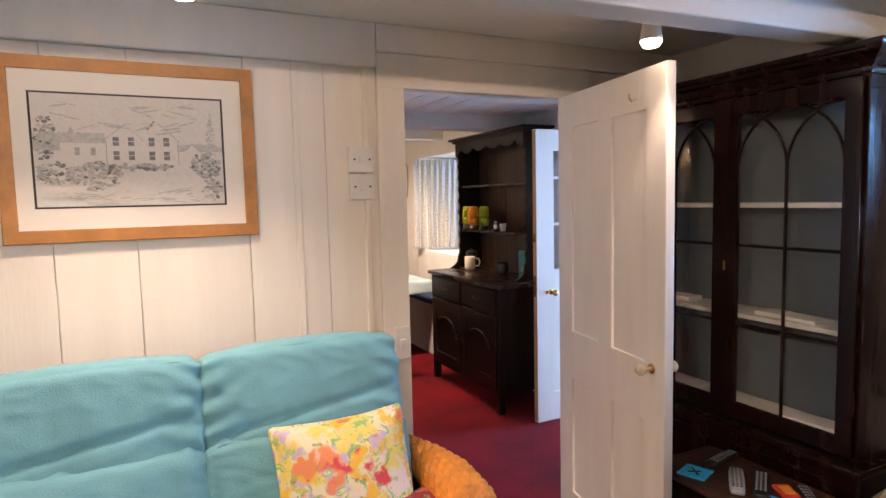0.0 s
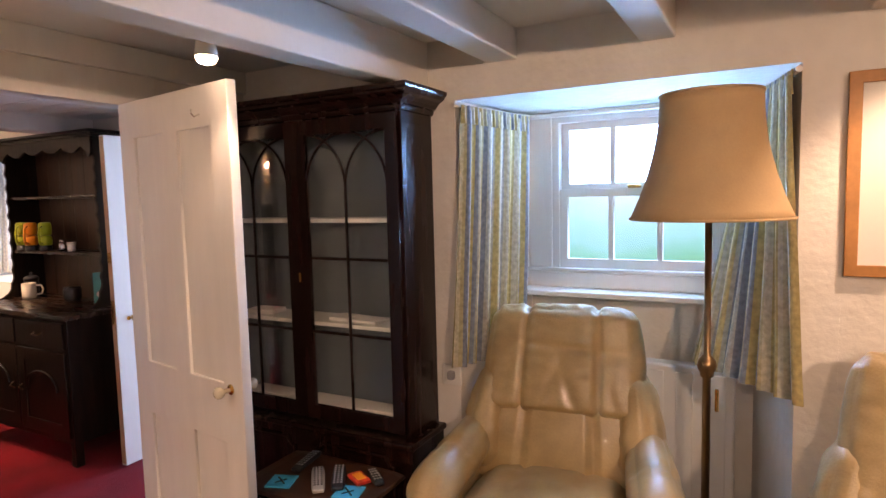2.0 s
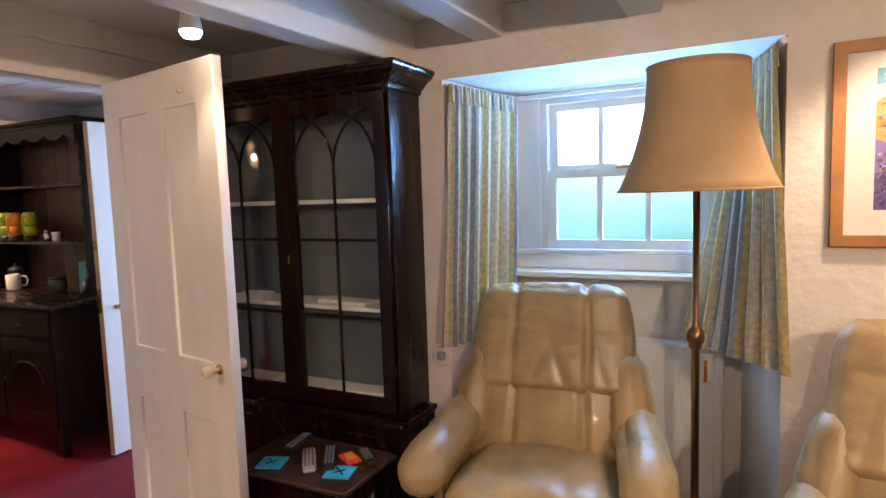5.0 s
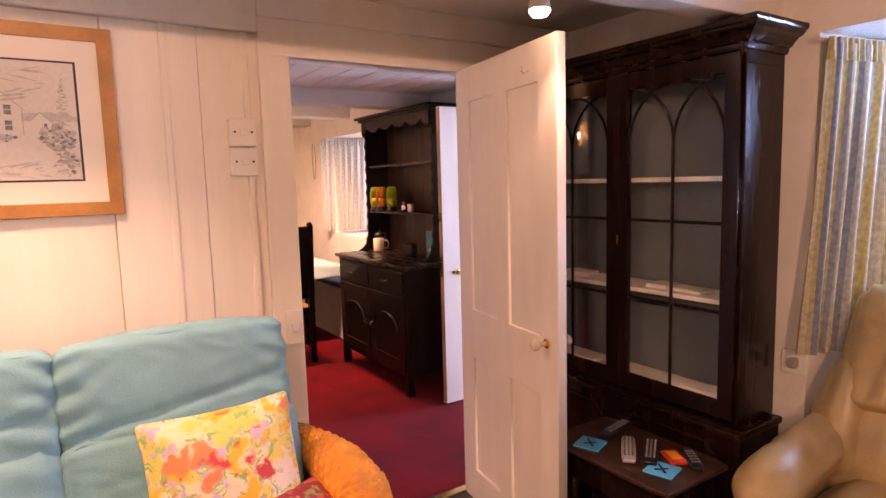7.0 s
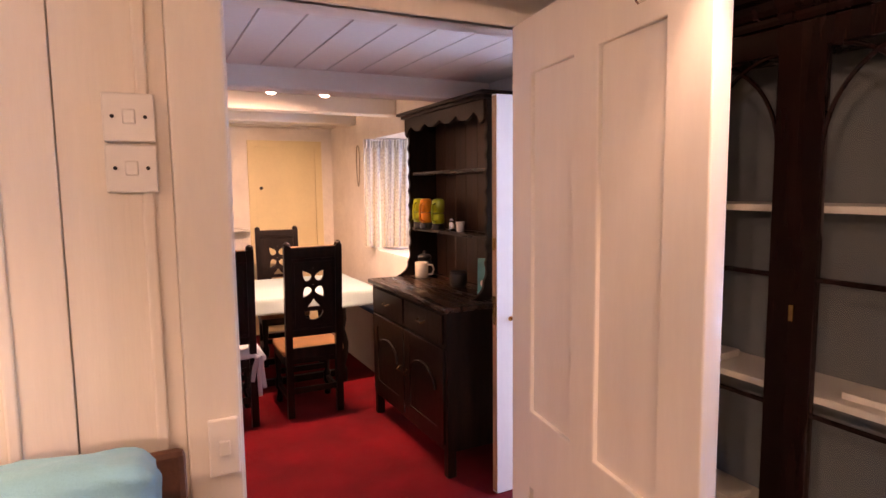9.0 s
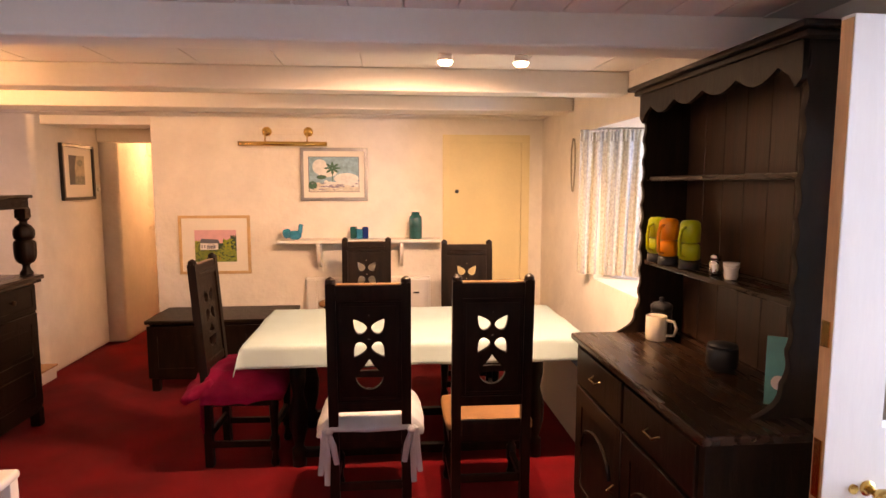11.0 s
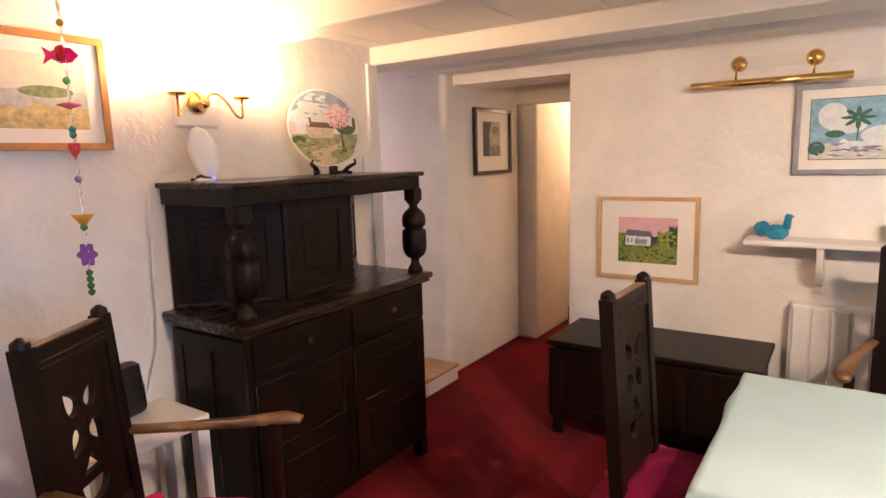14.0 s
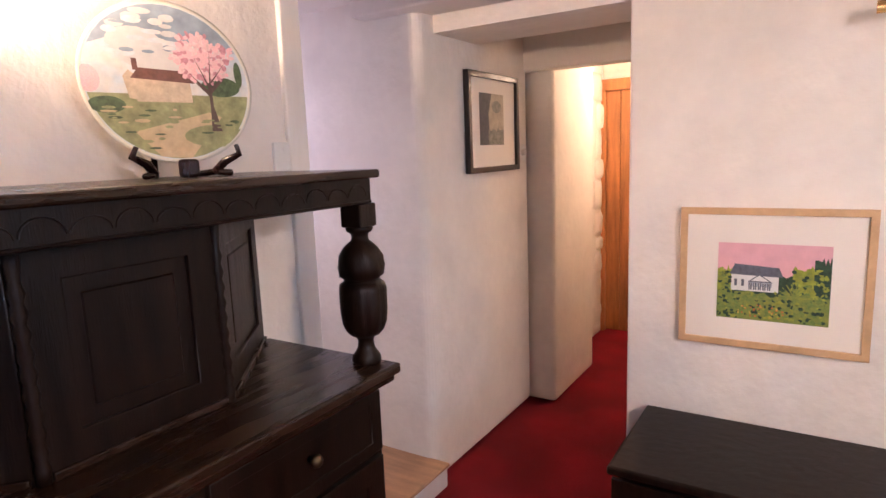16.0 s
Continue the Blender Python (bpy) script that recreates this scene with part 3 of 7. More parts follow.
def picture(name, label, m, w, h, fw, fmat, mw, print_mats, layers, depth=0.022, art=None, glaze=True):
    """A framed picture whose back lies on y = 0 and which faces -y; its middle is the origin."""
    t = thing(name, label, "picture", m)
    bm = plate_with_holes(rect(-w / 2, -h / 2, w / 2, h / 2), [rect(-w / 2 + fw, -h / 2 + fw, w / 2 - fw, h / 2 - fw)], depth, 0.003)
    part("frame", moved(bm, Matrix.Translation((0, -depth / 2, 0))), fmat, t)
    part("mount", box(-w / 2 + fw - 0.002, -0.012, -h / 2 + fw - 0.002, w / 2 - fw + 0.002, -0.002, h / 2 - fw + 0.002), MOUNT, t, "pale card mount")
    x0, z0, x1, z1 = art or (-w / 2 + mw, -h / 2 + mw, w / 2 - mw, h / 2 - mw)
    bm = bmesh.new()
    y = -0.0125
    for i, (mi, pts) in enumerate(layers):
        vs = [bm.verts.new((x0 + px * (x1 - x0), y - i * min(0.00003, 0.006 / len(layers)), z0 + pz * (z1 - z0))) for px, pz in pts]
        f = bm.faces.new(vs)
        f.material_index = mi
    part("print", bm, print_mats, t)
    return t


def flat(name, c, vary=0.25, scale=30, second=None):
    return mat(name, c, 0.7, scale=scale * 2.4, vary=vary, fine=scale * 7, bump=0, second=second)


def hill(x0, x1, base, top, seed, n=16):
    return [(x0, base)] + [(x0 + (x1 - x0) * i / n, top + 0.09 * noise.noise(Vector((i * 0.55, seed, 0)))) for i in range(n + 1)] + [(x1, base)]


def dabs(count, seed, area, inks, wide, tall):
    """Small brush or pencil strokes scattered over a part of a picture."""
    hand = random.Random(seed)
    out = []
    for _ in range(count):
        w2, h2 = hand.uniform(*wide), hand.uniform(*tall)
        out.append((hand.choice(inks), ring(hand.uniform(area[0] + w2, area[2] - w2), hand.uniform(area[1] + h2, area[3] - h2), w2, h2, 7, hand.uniform(-0.5, 0.5))))
    return out


PENCIL = [flat("drawing_paper", (0.66, 0.62, 0.57), 0.05), flat("pencil_grey", (0.24, 0.23, 0.22), 0.5, 24, (0.5, 0.48, 0.45)), flat("pencil_dark", (0.10, 0.10, 0.10), 0.5, 40, (0.3, 0.29, 0.28)), flat("pencil_pale", (0.5, 0.48, 0.45), 0.15, 30), flat("ink_line", (0.03, 0.03, 0.03), 0.1)]


def stroke(ink, x0, z0, x1, z1, w=0.004):
    return (ink, [(x0, z0 - w), (x1, z1 - w), (x1, z1 + w), (x0, z0 + w)] if abs(x1 - x0) > abs(z1 - z0) * 0.5 else [(x0 - w, z0), (x0 + w, z0), (x1 + w, z1), (x1 - w, z1)])


lay = [(4, rect(-0.012, -0.016, 1.012, 1.016)), (0, rect(0, 0, 1, 1)), (3, hill(0, 1, 0.50, 0.56, 2.0)), (3, hill(0, 0.3, 0.50, 0.66, 6.0))]
lay += [(0, rect(0.13, 0.42, 0.36, 0.58)), (3, [(0.11, 0.57), (0.37, 0.57), (0.35, 0.66), (0.14, 0.66)]), (0, [(0.36, 0.38), (0.74, 0.38), (0.74, 0.60), (0.64, 0.76), (0.46, 0.74), (0.36, 0.60)])]
lay += [stroke(1, 0.35, 0.60, 0.46, 0.745), stroke(1, 0.46, 0.745, 0.56, 0.60, 0.003), stroke(3, 0.46, 0.745, 0.64, 0.765), stroke(1, 0.64, 0.765, 0.76, 0.585), stroke(2, 0.58, 0.70, 0.62, 0.78, 0.006), stroke(1, 0.36, 0.38, 0.36, 0.60, 0.002), stroke(1, 0.745, 0.38, 0.745, 0.60, 0.002)]
for i, wx in enumerate((0.395, 0.475, 0.585, 0.665)):
    lay += [(2, rect(wx, 0.55, wx + 0.032, 0.63)), (2, rect(wx, 0.42, wx + 0.032, 0.50))]
    lay += [stroke(0, wx, 0.59, wx + 0.032, 0.59, 0.003), stroke(0, wx, 0.46, wx + 0.032, 0.46, 0.003)]
lay += [(1, rect(0.20, 0.46, 0.225, 0.53)), (1, rect(0.28, 0.46, 0.305, 0.53)), (3, [(0.76, 0.50), (0.98, 0.50), (0.98, 0.55), (0.80, 0.56)]), (0, [(0.78, 0.39), (0.87, 0.39), (0.87, 0.50), (0.825, 0.57), (0.78, 0.50)]), stroke(1, 0.775, 0.495, 0.825, 0.575), stroke(1, 0.825, 0.575, 0.885, 0.48), (2, rect(0.84, 0.44, 0.855, 0.48))]
pen = random.Random(21)
for i in range(90):
    t = pen.random()
    for fx, base, top in ((0.935, 0.46, 0.88),):
        lay.append((pen.choice((1, 3, 3, 3)), ring(fx + pen.uniform(-0.034, 0.034) * (1 - t) ** 0.7, base + (top - base) * t, pen.uniform(0.006, 0.02) * (1.15 - t), 0.008, 6, pen.uniform(-0.5, 0.5))))
for cx, cz, rx, rz, count in ((0.90, 0.36, 0.09, 0.11, 120), (0.30, 0.27, 0.14, 0.13, 150), (0.10, 0.30, 0.10, 0.10, 70), (0.55, 0.355, 0.18, 0.03, 60), (0.05, 0.62, 0.06, 0.20, 70), (0.93, 0.14, 0.06, 0.10, 40)):
    for i in range(count):
        a, r = pen.uniform(0, 6.28), math.sqrt(pen.random())
        px, pz = cx + rx * r * math.cos(a), cz + rz * r * math.sin(a)
        if 0.015 < px < 0.985:
            lay.append((pen.choice((1, 1, 2, 3, 3)), ring(px, pz, pen.uniform(0.006, 0.018), pen.uniform(0.008, 0.024), 6, pen.uniform(-1, 1))))
lay += [(0, [(0.42, 0.0), (0.86, 0.0), (0.84, 0.30), (0.50, 0.32)])]
lay += dabs(70, 6, (0.0, 0.02, 1.0, 0.16), (3, 0, 0, 3), (0.02, 0.07), (0.003, 0.008)) + dabs(50, 5, (0.0, 0.66, 0.9, 0.98), (0, 3, 0), (0.03, 0.09), (0.004, 0.012))
picture("framed_drawing", "pencil drawing of a country house in a honey wood frame", pose((0.10 + 0.852) / 2, WY0 - 0.004, 1.696, 0, 0, 0), 0.752, 0.575, 0.036, HONEY, 0.1, PENCIL, lay, art=(-0.284, -0.176, 0.269, 0.178))

HEATH = [flat("painted_sky", (0.22, 0.50, 0.70), 0.2, 12), flat("painted_gold_field", (0.62, 0.33, 0.05), 0.4, 22, (0.62, 0.40, 0.20)), flat("painted_heather", (0.20, 0.15, 0.46), 0.4, 30, (0.34, 0.24, 0.42)), flat("painted_dark_heather", (0.05, 0.04, 0.17), 0.5, 34, (0.25, 0.18, 0.36)), flat("painted_tree", (0.06, 0.14, 0.10), 0.3, 30)]
lay = [(0, rect(0, 0, 1, 1)), (7, hill(0, 1, 0.72, 0.88, 4)), (1, hill(0, 1, 0.0, 0.76, 1)), (2, hill(0, 1, 0, 0.50, 8)), (3, hill(0, 1, 0, 0.26, 11))]
brush = random.Random(12)
for i in range(40):
    lay.append((brush.choice((0, 7, 8, 0)), ring(brush.uniform(0.06, 0.94), brush.uniform(0.80, 0.985), brush.uniform(0.03, 0.06), brush.uniform(0.004, 0.01), 7, brush.uniform(-0.1, 0.1))))
for i in range(36):
    t = brush.random()
    lay.append((4, ring(0.26 + 0.34 * t + brush.uniform(-0.02, 0.02), 0.875 - 0.03 * math.sin(t * 3.1) * brush.random() - 0.05 * t * t, brush.uniform(0.012, 0.03), brush.uniform(0.006, 0.012), 7, -0.2)))
lay += [stroke(4, 0.56, 0.74, 0.50, 0.83, 0.006), stroke(4, 0.56, 0.74, 0.60, 0.80, 0.004)]
for i in range(1000):
    bz = brush.uniform(0.015, 0.775)
    bx = brush.uniform(0.03, 0.97)
    tone = bz + brush.uniform(-0.18, 0.18) + 0.10 * noise.noise(Vector((bx * 4, bz * 6, 1.0)))
    if tone > 0.60:
        ink = brush.choice((1, 1, 1, 5, 5, 9))
    elif tone > 0.46:
        ink = brush.choice((1, 5, 2, 8, 9, 2))
    elif tone > 0.30:
        ink = brush.choice((2, 2, 8, 3, 6, 1))
    else:
        ink = brush.choice((3, 3, 6, 6, 2, 4, 5 if bx > 0.8 else 3))
    lay.append((ink, ring(bx, bz, brush.uniform(0.007, 0.028), brush.uniform(0.004, 0.012), 6, brush.uniform(-0.35, 0.35) + (0.9 if bz < 0.3 else 0))))
HEATH += [flat("painted_pale_straw", (0.62, 0.45, 0.17), 0.4, 30), flat("painted_plum", (0.12, 0.06, 0.15), 0.5, 40, (0.3, 0.16, 0.2)), flat("painted_pale_sky", (0.52, 0.68, 0.70), 0.15, 14), flat("painted_lilac", (0.38, 0.34, 0.66), 0.25, 30), flat("painted_amber", (0.72, 0.40, 0.04), 0.25, 30)]
picture("framed_painting", "bright heath landscape painting in an orange wood frame", pose(EX - 0.004, -0.976, 1.589, 0, 0, -90), 0.56, 0.62, 0.03, HONEY, 0.11, HEATH, lay, art=(-0.171, -0.20, 0.171, 0.225))

# switches on the partition
for z in (1.522, 1.626):
    s = thing("switch_box", "white plastic double wall switch box", "switch", pose(1.248, WY0, z, 0, 0, 0), group="switch boxes")
    part("box", box(-0.048, -0.035, 0.0, 0.048, 0.004, 0.098, 0.004), WHITE_PLASTIC, s)
    for dx in (-0.03, 0.03):
        part("screw", moved(lathe([(0.004, 0), (0.004, 0.003), (0.001, 0.004)], 10), Matrix.Translation((dx, -0.035, 0.05)) @ Matrix.Rotation(radians(90), 4, "X")), BLACK, s)
    part("rocker", box(-0.012, -0.041, 0.035, 0.012, -0.034, 0.065, 0.003), WHITE_PLASTIC, s)
s = thing("light_switch", "white plastic light switch beside the doorway", "switch", pose(1.40, WY0 - 0.012, 0.87, 0, 0, 0))
part("plate", box(-0.033, -0.012, 0, 0.033, 0.002, 0.135, 0.004), WHITE_PLASTIC, s)
part("rocker", box(-0.012, -0.02, 0.05, 0.012, -0.011, 0.085, 0.003), WHITE_PLASTIC, s)

# glazed bookcase in the corner
CY0, CY1 = 0.775, 1.83
CF = 2.63
cab = thing("glazed_bookcase", "tall dark mahogany bookcase with gothic-arched glass doors", "cabinet")
part("side_panel", box(CF + 0.005, CY0, 0.572, EX - 0.004, CY0 + 0.022, 1.85, 0.002), MAHOGANY, cab)
part("side_panel", box(CF + 0.005, CY1 - 0.022, 0.572, EX - 0.004, CY1, 1.85, 0.002), MAHOGANY, cab)
part("frieze", box(CF + 0.005, CY0, 1.85, EX - 0.004, CY1, 1.90, 0.003), MAHOGANY, cab)
part("back_panel", box(EX - 0.016, CY0 + 0.02, 0.58, EX - 0.008, CY1 - 0.02, 1.86), CABINET_IN, cab, "grey lining darkened for the shade inside")
part("lining_side", box(CF + 0.03, CY0 + 0.0225, 0.58, EX - 0.017, CY0 + 0.026, 1.85), CABINET_IN, cab, "grey lining darkened for the shade inside")
part("lining_side", box(CF + 0.03, CY1 - 0.026, 0.58, EX - 0.017, CY1 - 0.0225, 1.85), CABINET_IN, cab, "grey lining darkened for the shade inside")
for z in (0.60, 1.00, 1.455):
    part("shelf", box(CF + 0.045, CY0 + 0.027, z, EX - 0.018, CY1 - 0.027, z + 0.018, 0.002), WHITE_LAMINATE, cab, "white shelf")
PROFILE = [(0.0, 1.893), (0.008, 1.895), (0.012, 1.905), (0.012, 1.914), (0.022, 1.918), (0.030, 1.930), (0.044, 1.944), (0.060, 1.952), (0.066, 1.958), (0.066, 1.964), (0.074, 1.968), (0.077, 1.975), (0.077, 1.986), (0.070, 1.989)]
own = bmesh.new()
rows = []
for o, z in PROFILE:
    rows.append([own.verts.new(p) for p in ((EX - 0.003, CY0 - o, z), (CF - o, CY0 - o, z), (CF - o, CY1 + 0.003, z), (EX - 0.003, CY1 + 0.003, z))])
for a, b in zip(rows, rows[1:]):
    for i in range(4):
        own.faces.new((a[i], a[(i + 1) % 4], b[(i + 1) % 4], b[i]))
own.faces.new(rows[0][::-1])
own.faces.new(rows[-1])
part("cornice", own, MAHOGANY, cab)
part("base_unit", box(CF - 0.03, CY0 - 0.025, 0.08, EX - 0.004, CY1, 0.545, 0.004), MAHOGANY, cab)
part("base_ledge", box(CF - 0.045, CY0 - 0.04, 0.545, EX - 0.004, CY1, 0.572, 0.008), MAHOGANY, cab)
part("plinth", box(CF - 0.04, CY0 - 0.035, 0.0, EX - 0.004, CY1, 0.08, 0.006), MAHOGANY, cab)


def shaped_panel(y0, y1, z0, z1):
    """A raised moulding with hollow corners."""
    r = 0.035
    pts = []
    for cy, cz, a0 in ((y0, z0, 90), (y1, z0, 180), (y1, z1, 270), (y0, z1, 0)):
        for k in range(7):
            a = radians(a0 - 90 * k / 6)
            pts.append((cy + r * math.cos(a), cz + r * math.sin(a)))
    return pts


mid = (CY0 + CY1) / 2
for y0, y1 in ((CY0 + 0.03, mid - 0.03), (mid + 0.03, CY1 - 0.03)):
    pts = shaped_panel(y0 + 0.03, y1 - 0.03, 0.14, 0.50)
    part("door_moulding", tube([(CF - 0.031, y, z) for y, z in pts + pts[:1]], 0.009, 8), MAHOGANY, cab)
for gy0, gy1 in ((0.842, 1.255), (1.362, 1.775)):
    d = part("glass_door", moved(plate_with_holes(rect(gy0 - 0.052, 0.60, gy1 + 0.052, 1.885), [rect(gy0, 0.655, gy1, 1.83)], 0.024, 0.003), Matrix.Translation((CF, 0, 0)) @ Matrix.Rotation(radians(90), 4, "Z") @ Matrix.Identity(4)), MAHOGANY, cab)
    pane = part("pane", box(CF + 0.002, gy0 - 0.003, 0.652, CF + 0.005, gy1 + 0.003, 1.833), THIN_GLASS, d)
    pane.visible_shadow = False
    bars = bmesh.new()
    cy = (gy0 + gy1) / 2
    half = (gy1 - gy0) / 2
    spring = 1.60
    tube([(CF - 0.004, cy, 0.655), (CF - 0.004, cy, spring)], 0.0065, 8, bm=bars)
    for z in (0.985, 1.305):
        tube([(CF - 0.004, gy0, z), (CF - 0.004, gy1, z)], 0.0065, 8, bm=bars)
    R = half
    for start, s in ((gy0, 1), (cy, -1), (cy, 1), (gy1, -1)):
        arc = []
        for k in range(15):
            a = radians(88 * k / 14)
            arc.append((CF - 0.004, start + s * R * (1 - math.cos(a)), spring + R * 1.1 * math.sin(a)))
        tube([p for p in arc if p[2] < 1.832 and gy0 - 0.001 < p[1] < gy1 + 0.001], 0.0055, 8, bm=bars)
    part("glazing_bar", bars, MAHOGANY, d)
part("key_plate", box(CF - 0.016, mid - 0.006, 1.2, CF - 0.011, mid + 0.006, 1.24, 0.002), BRASS, cab)
for i, (y, z, w) in enumerate(((1.05, 1.019, 0.16), (1.18, 1.019, 0.1), (1.0, 0.619, 0.2), (1.15, 0.619, 0.14), (1.6, 0.619, 0.16), (1.65, 1.019, 0.15))):
    p = solid("paper_stack", moved(box(-0.05, -w / 2, 0, 0.05, w / 2, 0.012 + 0.004 * (i % 3), 0.001), pose(2.76, y, z, 0, 0, 6 * (i % 3) - 6)), MOUNT, "thin pile of white papers on a cabinet shelf", "paper", kind="")

# low side table with remote controls
tb = thing("side_table", "small dark wooden side table with rounded ends", "table", pose(2.385, 1.03, 0))
own = soft(0.36, 0.56, 0.024, r=0.0115, n=10)
for v in own.verts:
    if abs(v.co.y) > 0.2:
        v.co.x *= 1 - 2.2 * (abs(v.co.y) - 0.2) ** 1.4
part("tabletop", moved(own, Matrix.Translation((0, 0, 0.46))), TABLE_WOOD, tb)
part("apron", box(-0.135, -0.20, 0.33, 0.135, 0.20, 0.448, 0.004), MAHOGANY, tb)
part("drawer", box(-0.139, -0.15, 0.345, -0.134, 0.15, 0.435, 0.002), MAHOGANY, tb)
for sx in (-1, 1):
    for sy in (-1, 1):
        part("leg", moved(lathe([(0.018, 0), (0.022, 0.05), (0.016, 0.12), (0.024, 0.26), (0.022, 0.34)], 12), Matrix.Translation((sx * 0.12, sy * 0.185, 0))), MAHOGANY, tb, smooth=True)


def remote(x, y, rz, l, w, material, label, buttons, pads):
    r = thing("remote_control", label, "remote control", pose(x, y, 0.472, 0, 0, rz), group="remote controls")
    part("body", soft(w, l, 0.02, r=0.009, n=6, puff=0.002), material, r).matrix_local = Matrix.Translation((0, 0, 0.0115))
    b = bmesh.new()
    for i in range(3):
        for j in range(buttons):
            box((i - 1) * w * 0.27 - 0.004, l * 0.4 - j * l * 0.8 / buttons - 0.008, 0.02, (i - 1) * w * 0.27 + 0.004, l * 0.4 - j * l * 0.8 / buttons, 0.0245, 0.001, bm=b, seg=1)
    part("buttons", b, pads, r)
    return r


remote(2.35, 1.02, -50, 0.20, 0.048, SILVER_PLASTIC, "silver-grey remote control on the side table", 9, BLACK)
remote(2.40, 0.96, -55, 0.20, 0.05, BLACK, "black remote control on the side table", 9, GREY_PLASTIC)
remote(2.46, 1.17, -80, 0.18, 0.045, BLACK, "slim black remote control on the side table", 8, GREY_PLASTIC)
remote(2.46, 0.83, -40, 0.13, 0.04, BLACK, "short black remote control on the side table", 5, GREY_PLASTIC)
for x, y, rz in ((2.29, 1.15, 20), (2.33, 0.86, 15)):
    c = thing("coaster", "bright blue square coaster with a dark figure", "coaster", pose(x, y, 0.472, 0, 0, rz), group="coasters")
    part("card", box(-0.05, -0.05, 0.0, 0.05, 0.05, 0.006, 0.002), CYAN, c)
    b = tube([(-0.025, -0.02, 0.0068), (0.0, 0.0, 0.0068), (0.025, 0.022, 0.0068)], 0.0035, 6)
    tube([(-0.02, 0.02, 0.0068), (0.012, -0.016, 0.0068)], 0.003, 6, bm=b)
    part("figure", b, BLACK, c)
pk = thing("packet", "small red and orange packet on the side table", "packet", pose(2.43, 0.885, 0.472, 0, 0, -30))
part("wrapper", soft(0.06, 0.10, 0.016, r=0.007, n=6, crease=0.002, scale=40), RED_PACK, pk).matrix_local = Matrix.Translation((0, 0, 0.009))
part("label", box(-0.018, -0.03, 0.0165, 0.018, 0.03, 0.0185, 0.001), ORANGE, pk)


# reclining chairs
def recliner(label, m, group):
    """Faces -x; its seat's middle stands over the origin."""
    c = thing("recliner_chair", label, "armchair", m, group=group)

    def head_shape(p, u):
        p.y *= 1 - 0.05 * u.z
        if u.x < 0.3:
            p.x -= 0.03 * math.cos(u.y * 1.4) + 0.022 * max(0, 0.2 - u.z) * (1 - max(0, -u.z - 0.85) * 6)
            p.x += 0.030 * math.exp(-((abs(u.y) - 0.48) / 0.032) ** 2)
            for k, (y0, lean) in enumerate(((-0.22, 0.5), (0.24, -0.55), (-0.7, 0.35), (0.75, -0.3))):
                p.x += 0.010 * math.exp(-((u.y - y0 - lean * (u.z + 0.9) * 0.5) / 0.05) ** 2) * max(0, 0.25 - u.z) * max(0, min(1, (0.92 + u.z) * 5)) * (1.2 if k < 2 else 0.8)
            p.x += 0.010 * math.exp(-((u.z - 0.25 - 0.1 * u.y) / 0.07) ** 2) * math.cos(u.y * 1.5)
        p.z += (0.002 * math.sin(u.y * 23) + 0.006 * noise.noise(Vector((u.y * 9, u.x * 3, 4)))) * max(0, u.z) ** 4
        p.z -= 0.018 * math.exp(-((abs(u.y) - 0.48) / 0.05) ** 2) * max(0, u.z) ** 6
        p.x += 0.003 * noise.noise(Vector((u.y * 5, u.z * 7, 2))) * (1 if u.x < 0 else 0)
        p.y *= 1 - 0.05 * max(0, u.z - 0.5) - 0.03 * max(0, -u.z)
        return pose(0.308, 0, 0.862, 0, 17, 0) @ p

    def back_shape(p, u):
        p.y *= 1 - 0.10 * u.z
        if u.x < 0.2:
            p.x += 0.028 * math.exp(-((abs(u.y) - 0.42) / 0.035) ** 2)
            p.x -= 0.03 * math.cos(u.y * 1.5)
            p.x += 0.006 * max(0, u.z) * math.sin(u.y * 15 + 1.5 * u.z) * (1 - u.y ** 2)
        return pose(0.25, 0, 0.60, 0, 20, 0) @ p

    part("headrest", soft(0.17, 0.62, 0.44, 0.055, 46, 0.015, 0.005, 8, 1.0, zs=0.6, shape=head_shape), LEATHER, c, smooth=True)
    part("back_cushion", soft(0.18, 0.64, 0.44, 0.06, 42, 0.025, 0.010, 8, 4.0, zs=0.5, shape=back_shape), LEATHER, c, smooth=True)

    def seat_shape(p, u):
        if u.z > 0:
            p.z -= 0.014 * math.exp(-((abs(u.y) - 0.45) / 0.07) ** 2)
        return pose(-0.06, 0, 0.41, 0, 6, 0) @ p

    part("seat_cushion", soft(0.62, 0.54, 0.17, 0.07, 20, 0.035, 0.010, 7, 9.0, zs=0.6, shape=seat_shape), LEATHER, c, smooth=True)
    for s in (-1, 1):
        def arm_shape(p, u, s=s):
            p.z -= 0.03 * max(0, -u.x) ** 2
            p.y *= 1 - 0.18 * max(0, u.x) + 0.14 * max(0, -u.x) ** 2
            p.z += 0.014 * math.exp(-((u.x + 0.55) / 0.22) ** 2) - 0.010 * math.exp(-((u.x + 0.12) / 0.05) ** 2)
            return pose(-0.02, s * 0.355, 0.555, 0, -7, -s * 6) @ p

        part("armrest", soft(0.62, 0.155, 0.15, 0.07, 24, 0.014, 0.009, 9, 12.0 + s, shape=arm_shape), LEATHER, c, smooth=True)
        part("side_panel", moved(soft(0.50, 0.05, 0.30, 0.03, 8), pose(0.02, s * 0.335, 0.36)), LEATHER, c, smooth=True)
        part("wing", soft(0.20, 0.15, 0.40, 0.065, 16, 0.015, 0.014, 9, 20 + s, shape=lambda p, u, s=s: pose(0.22, s * 0.305, 0.645, s * 8, 24, s * 12) @ Vector((p.x, p.y * (1 - 0.35 * max(0, u.z)), p.z))), LEATHER, c, smooth=True)
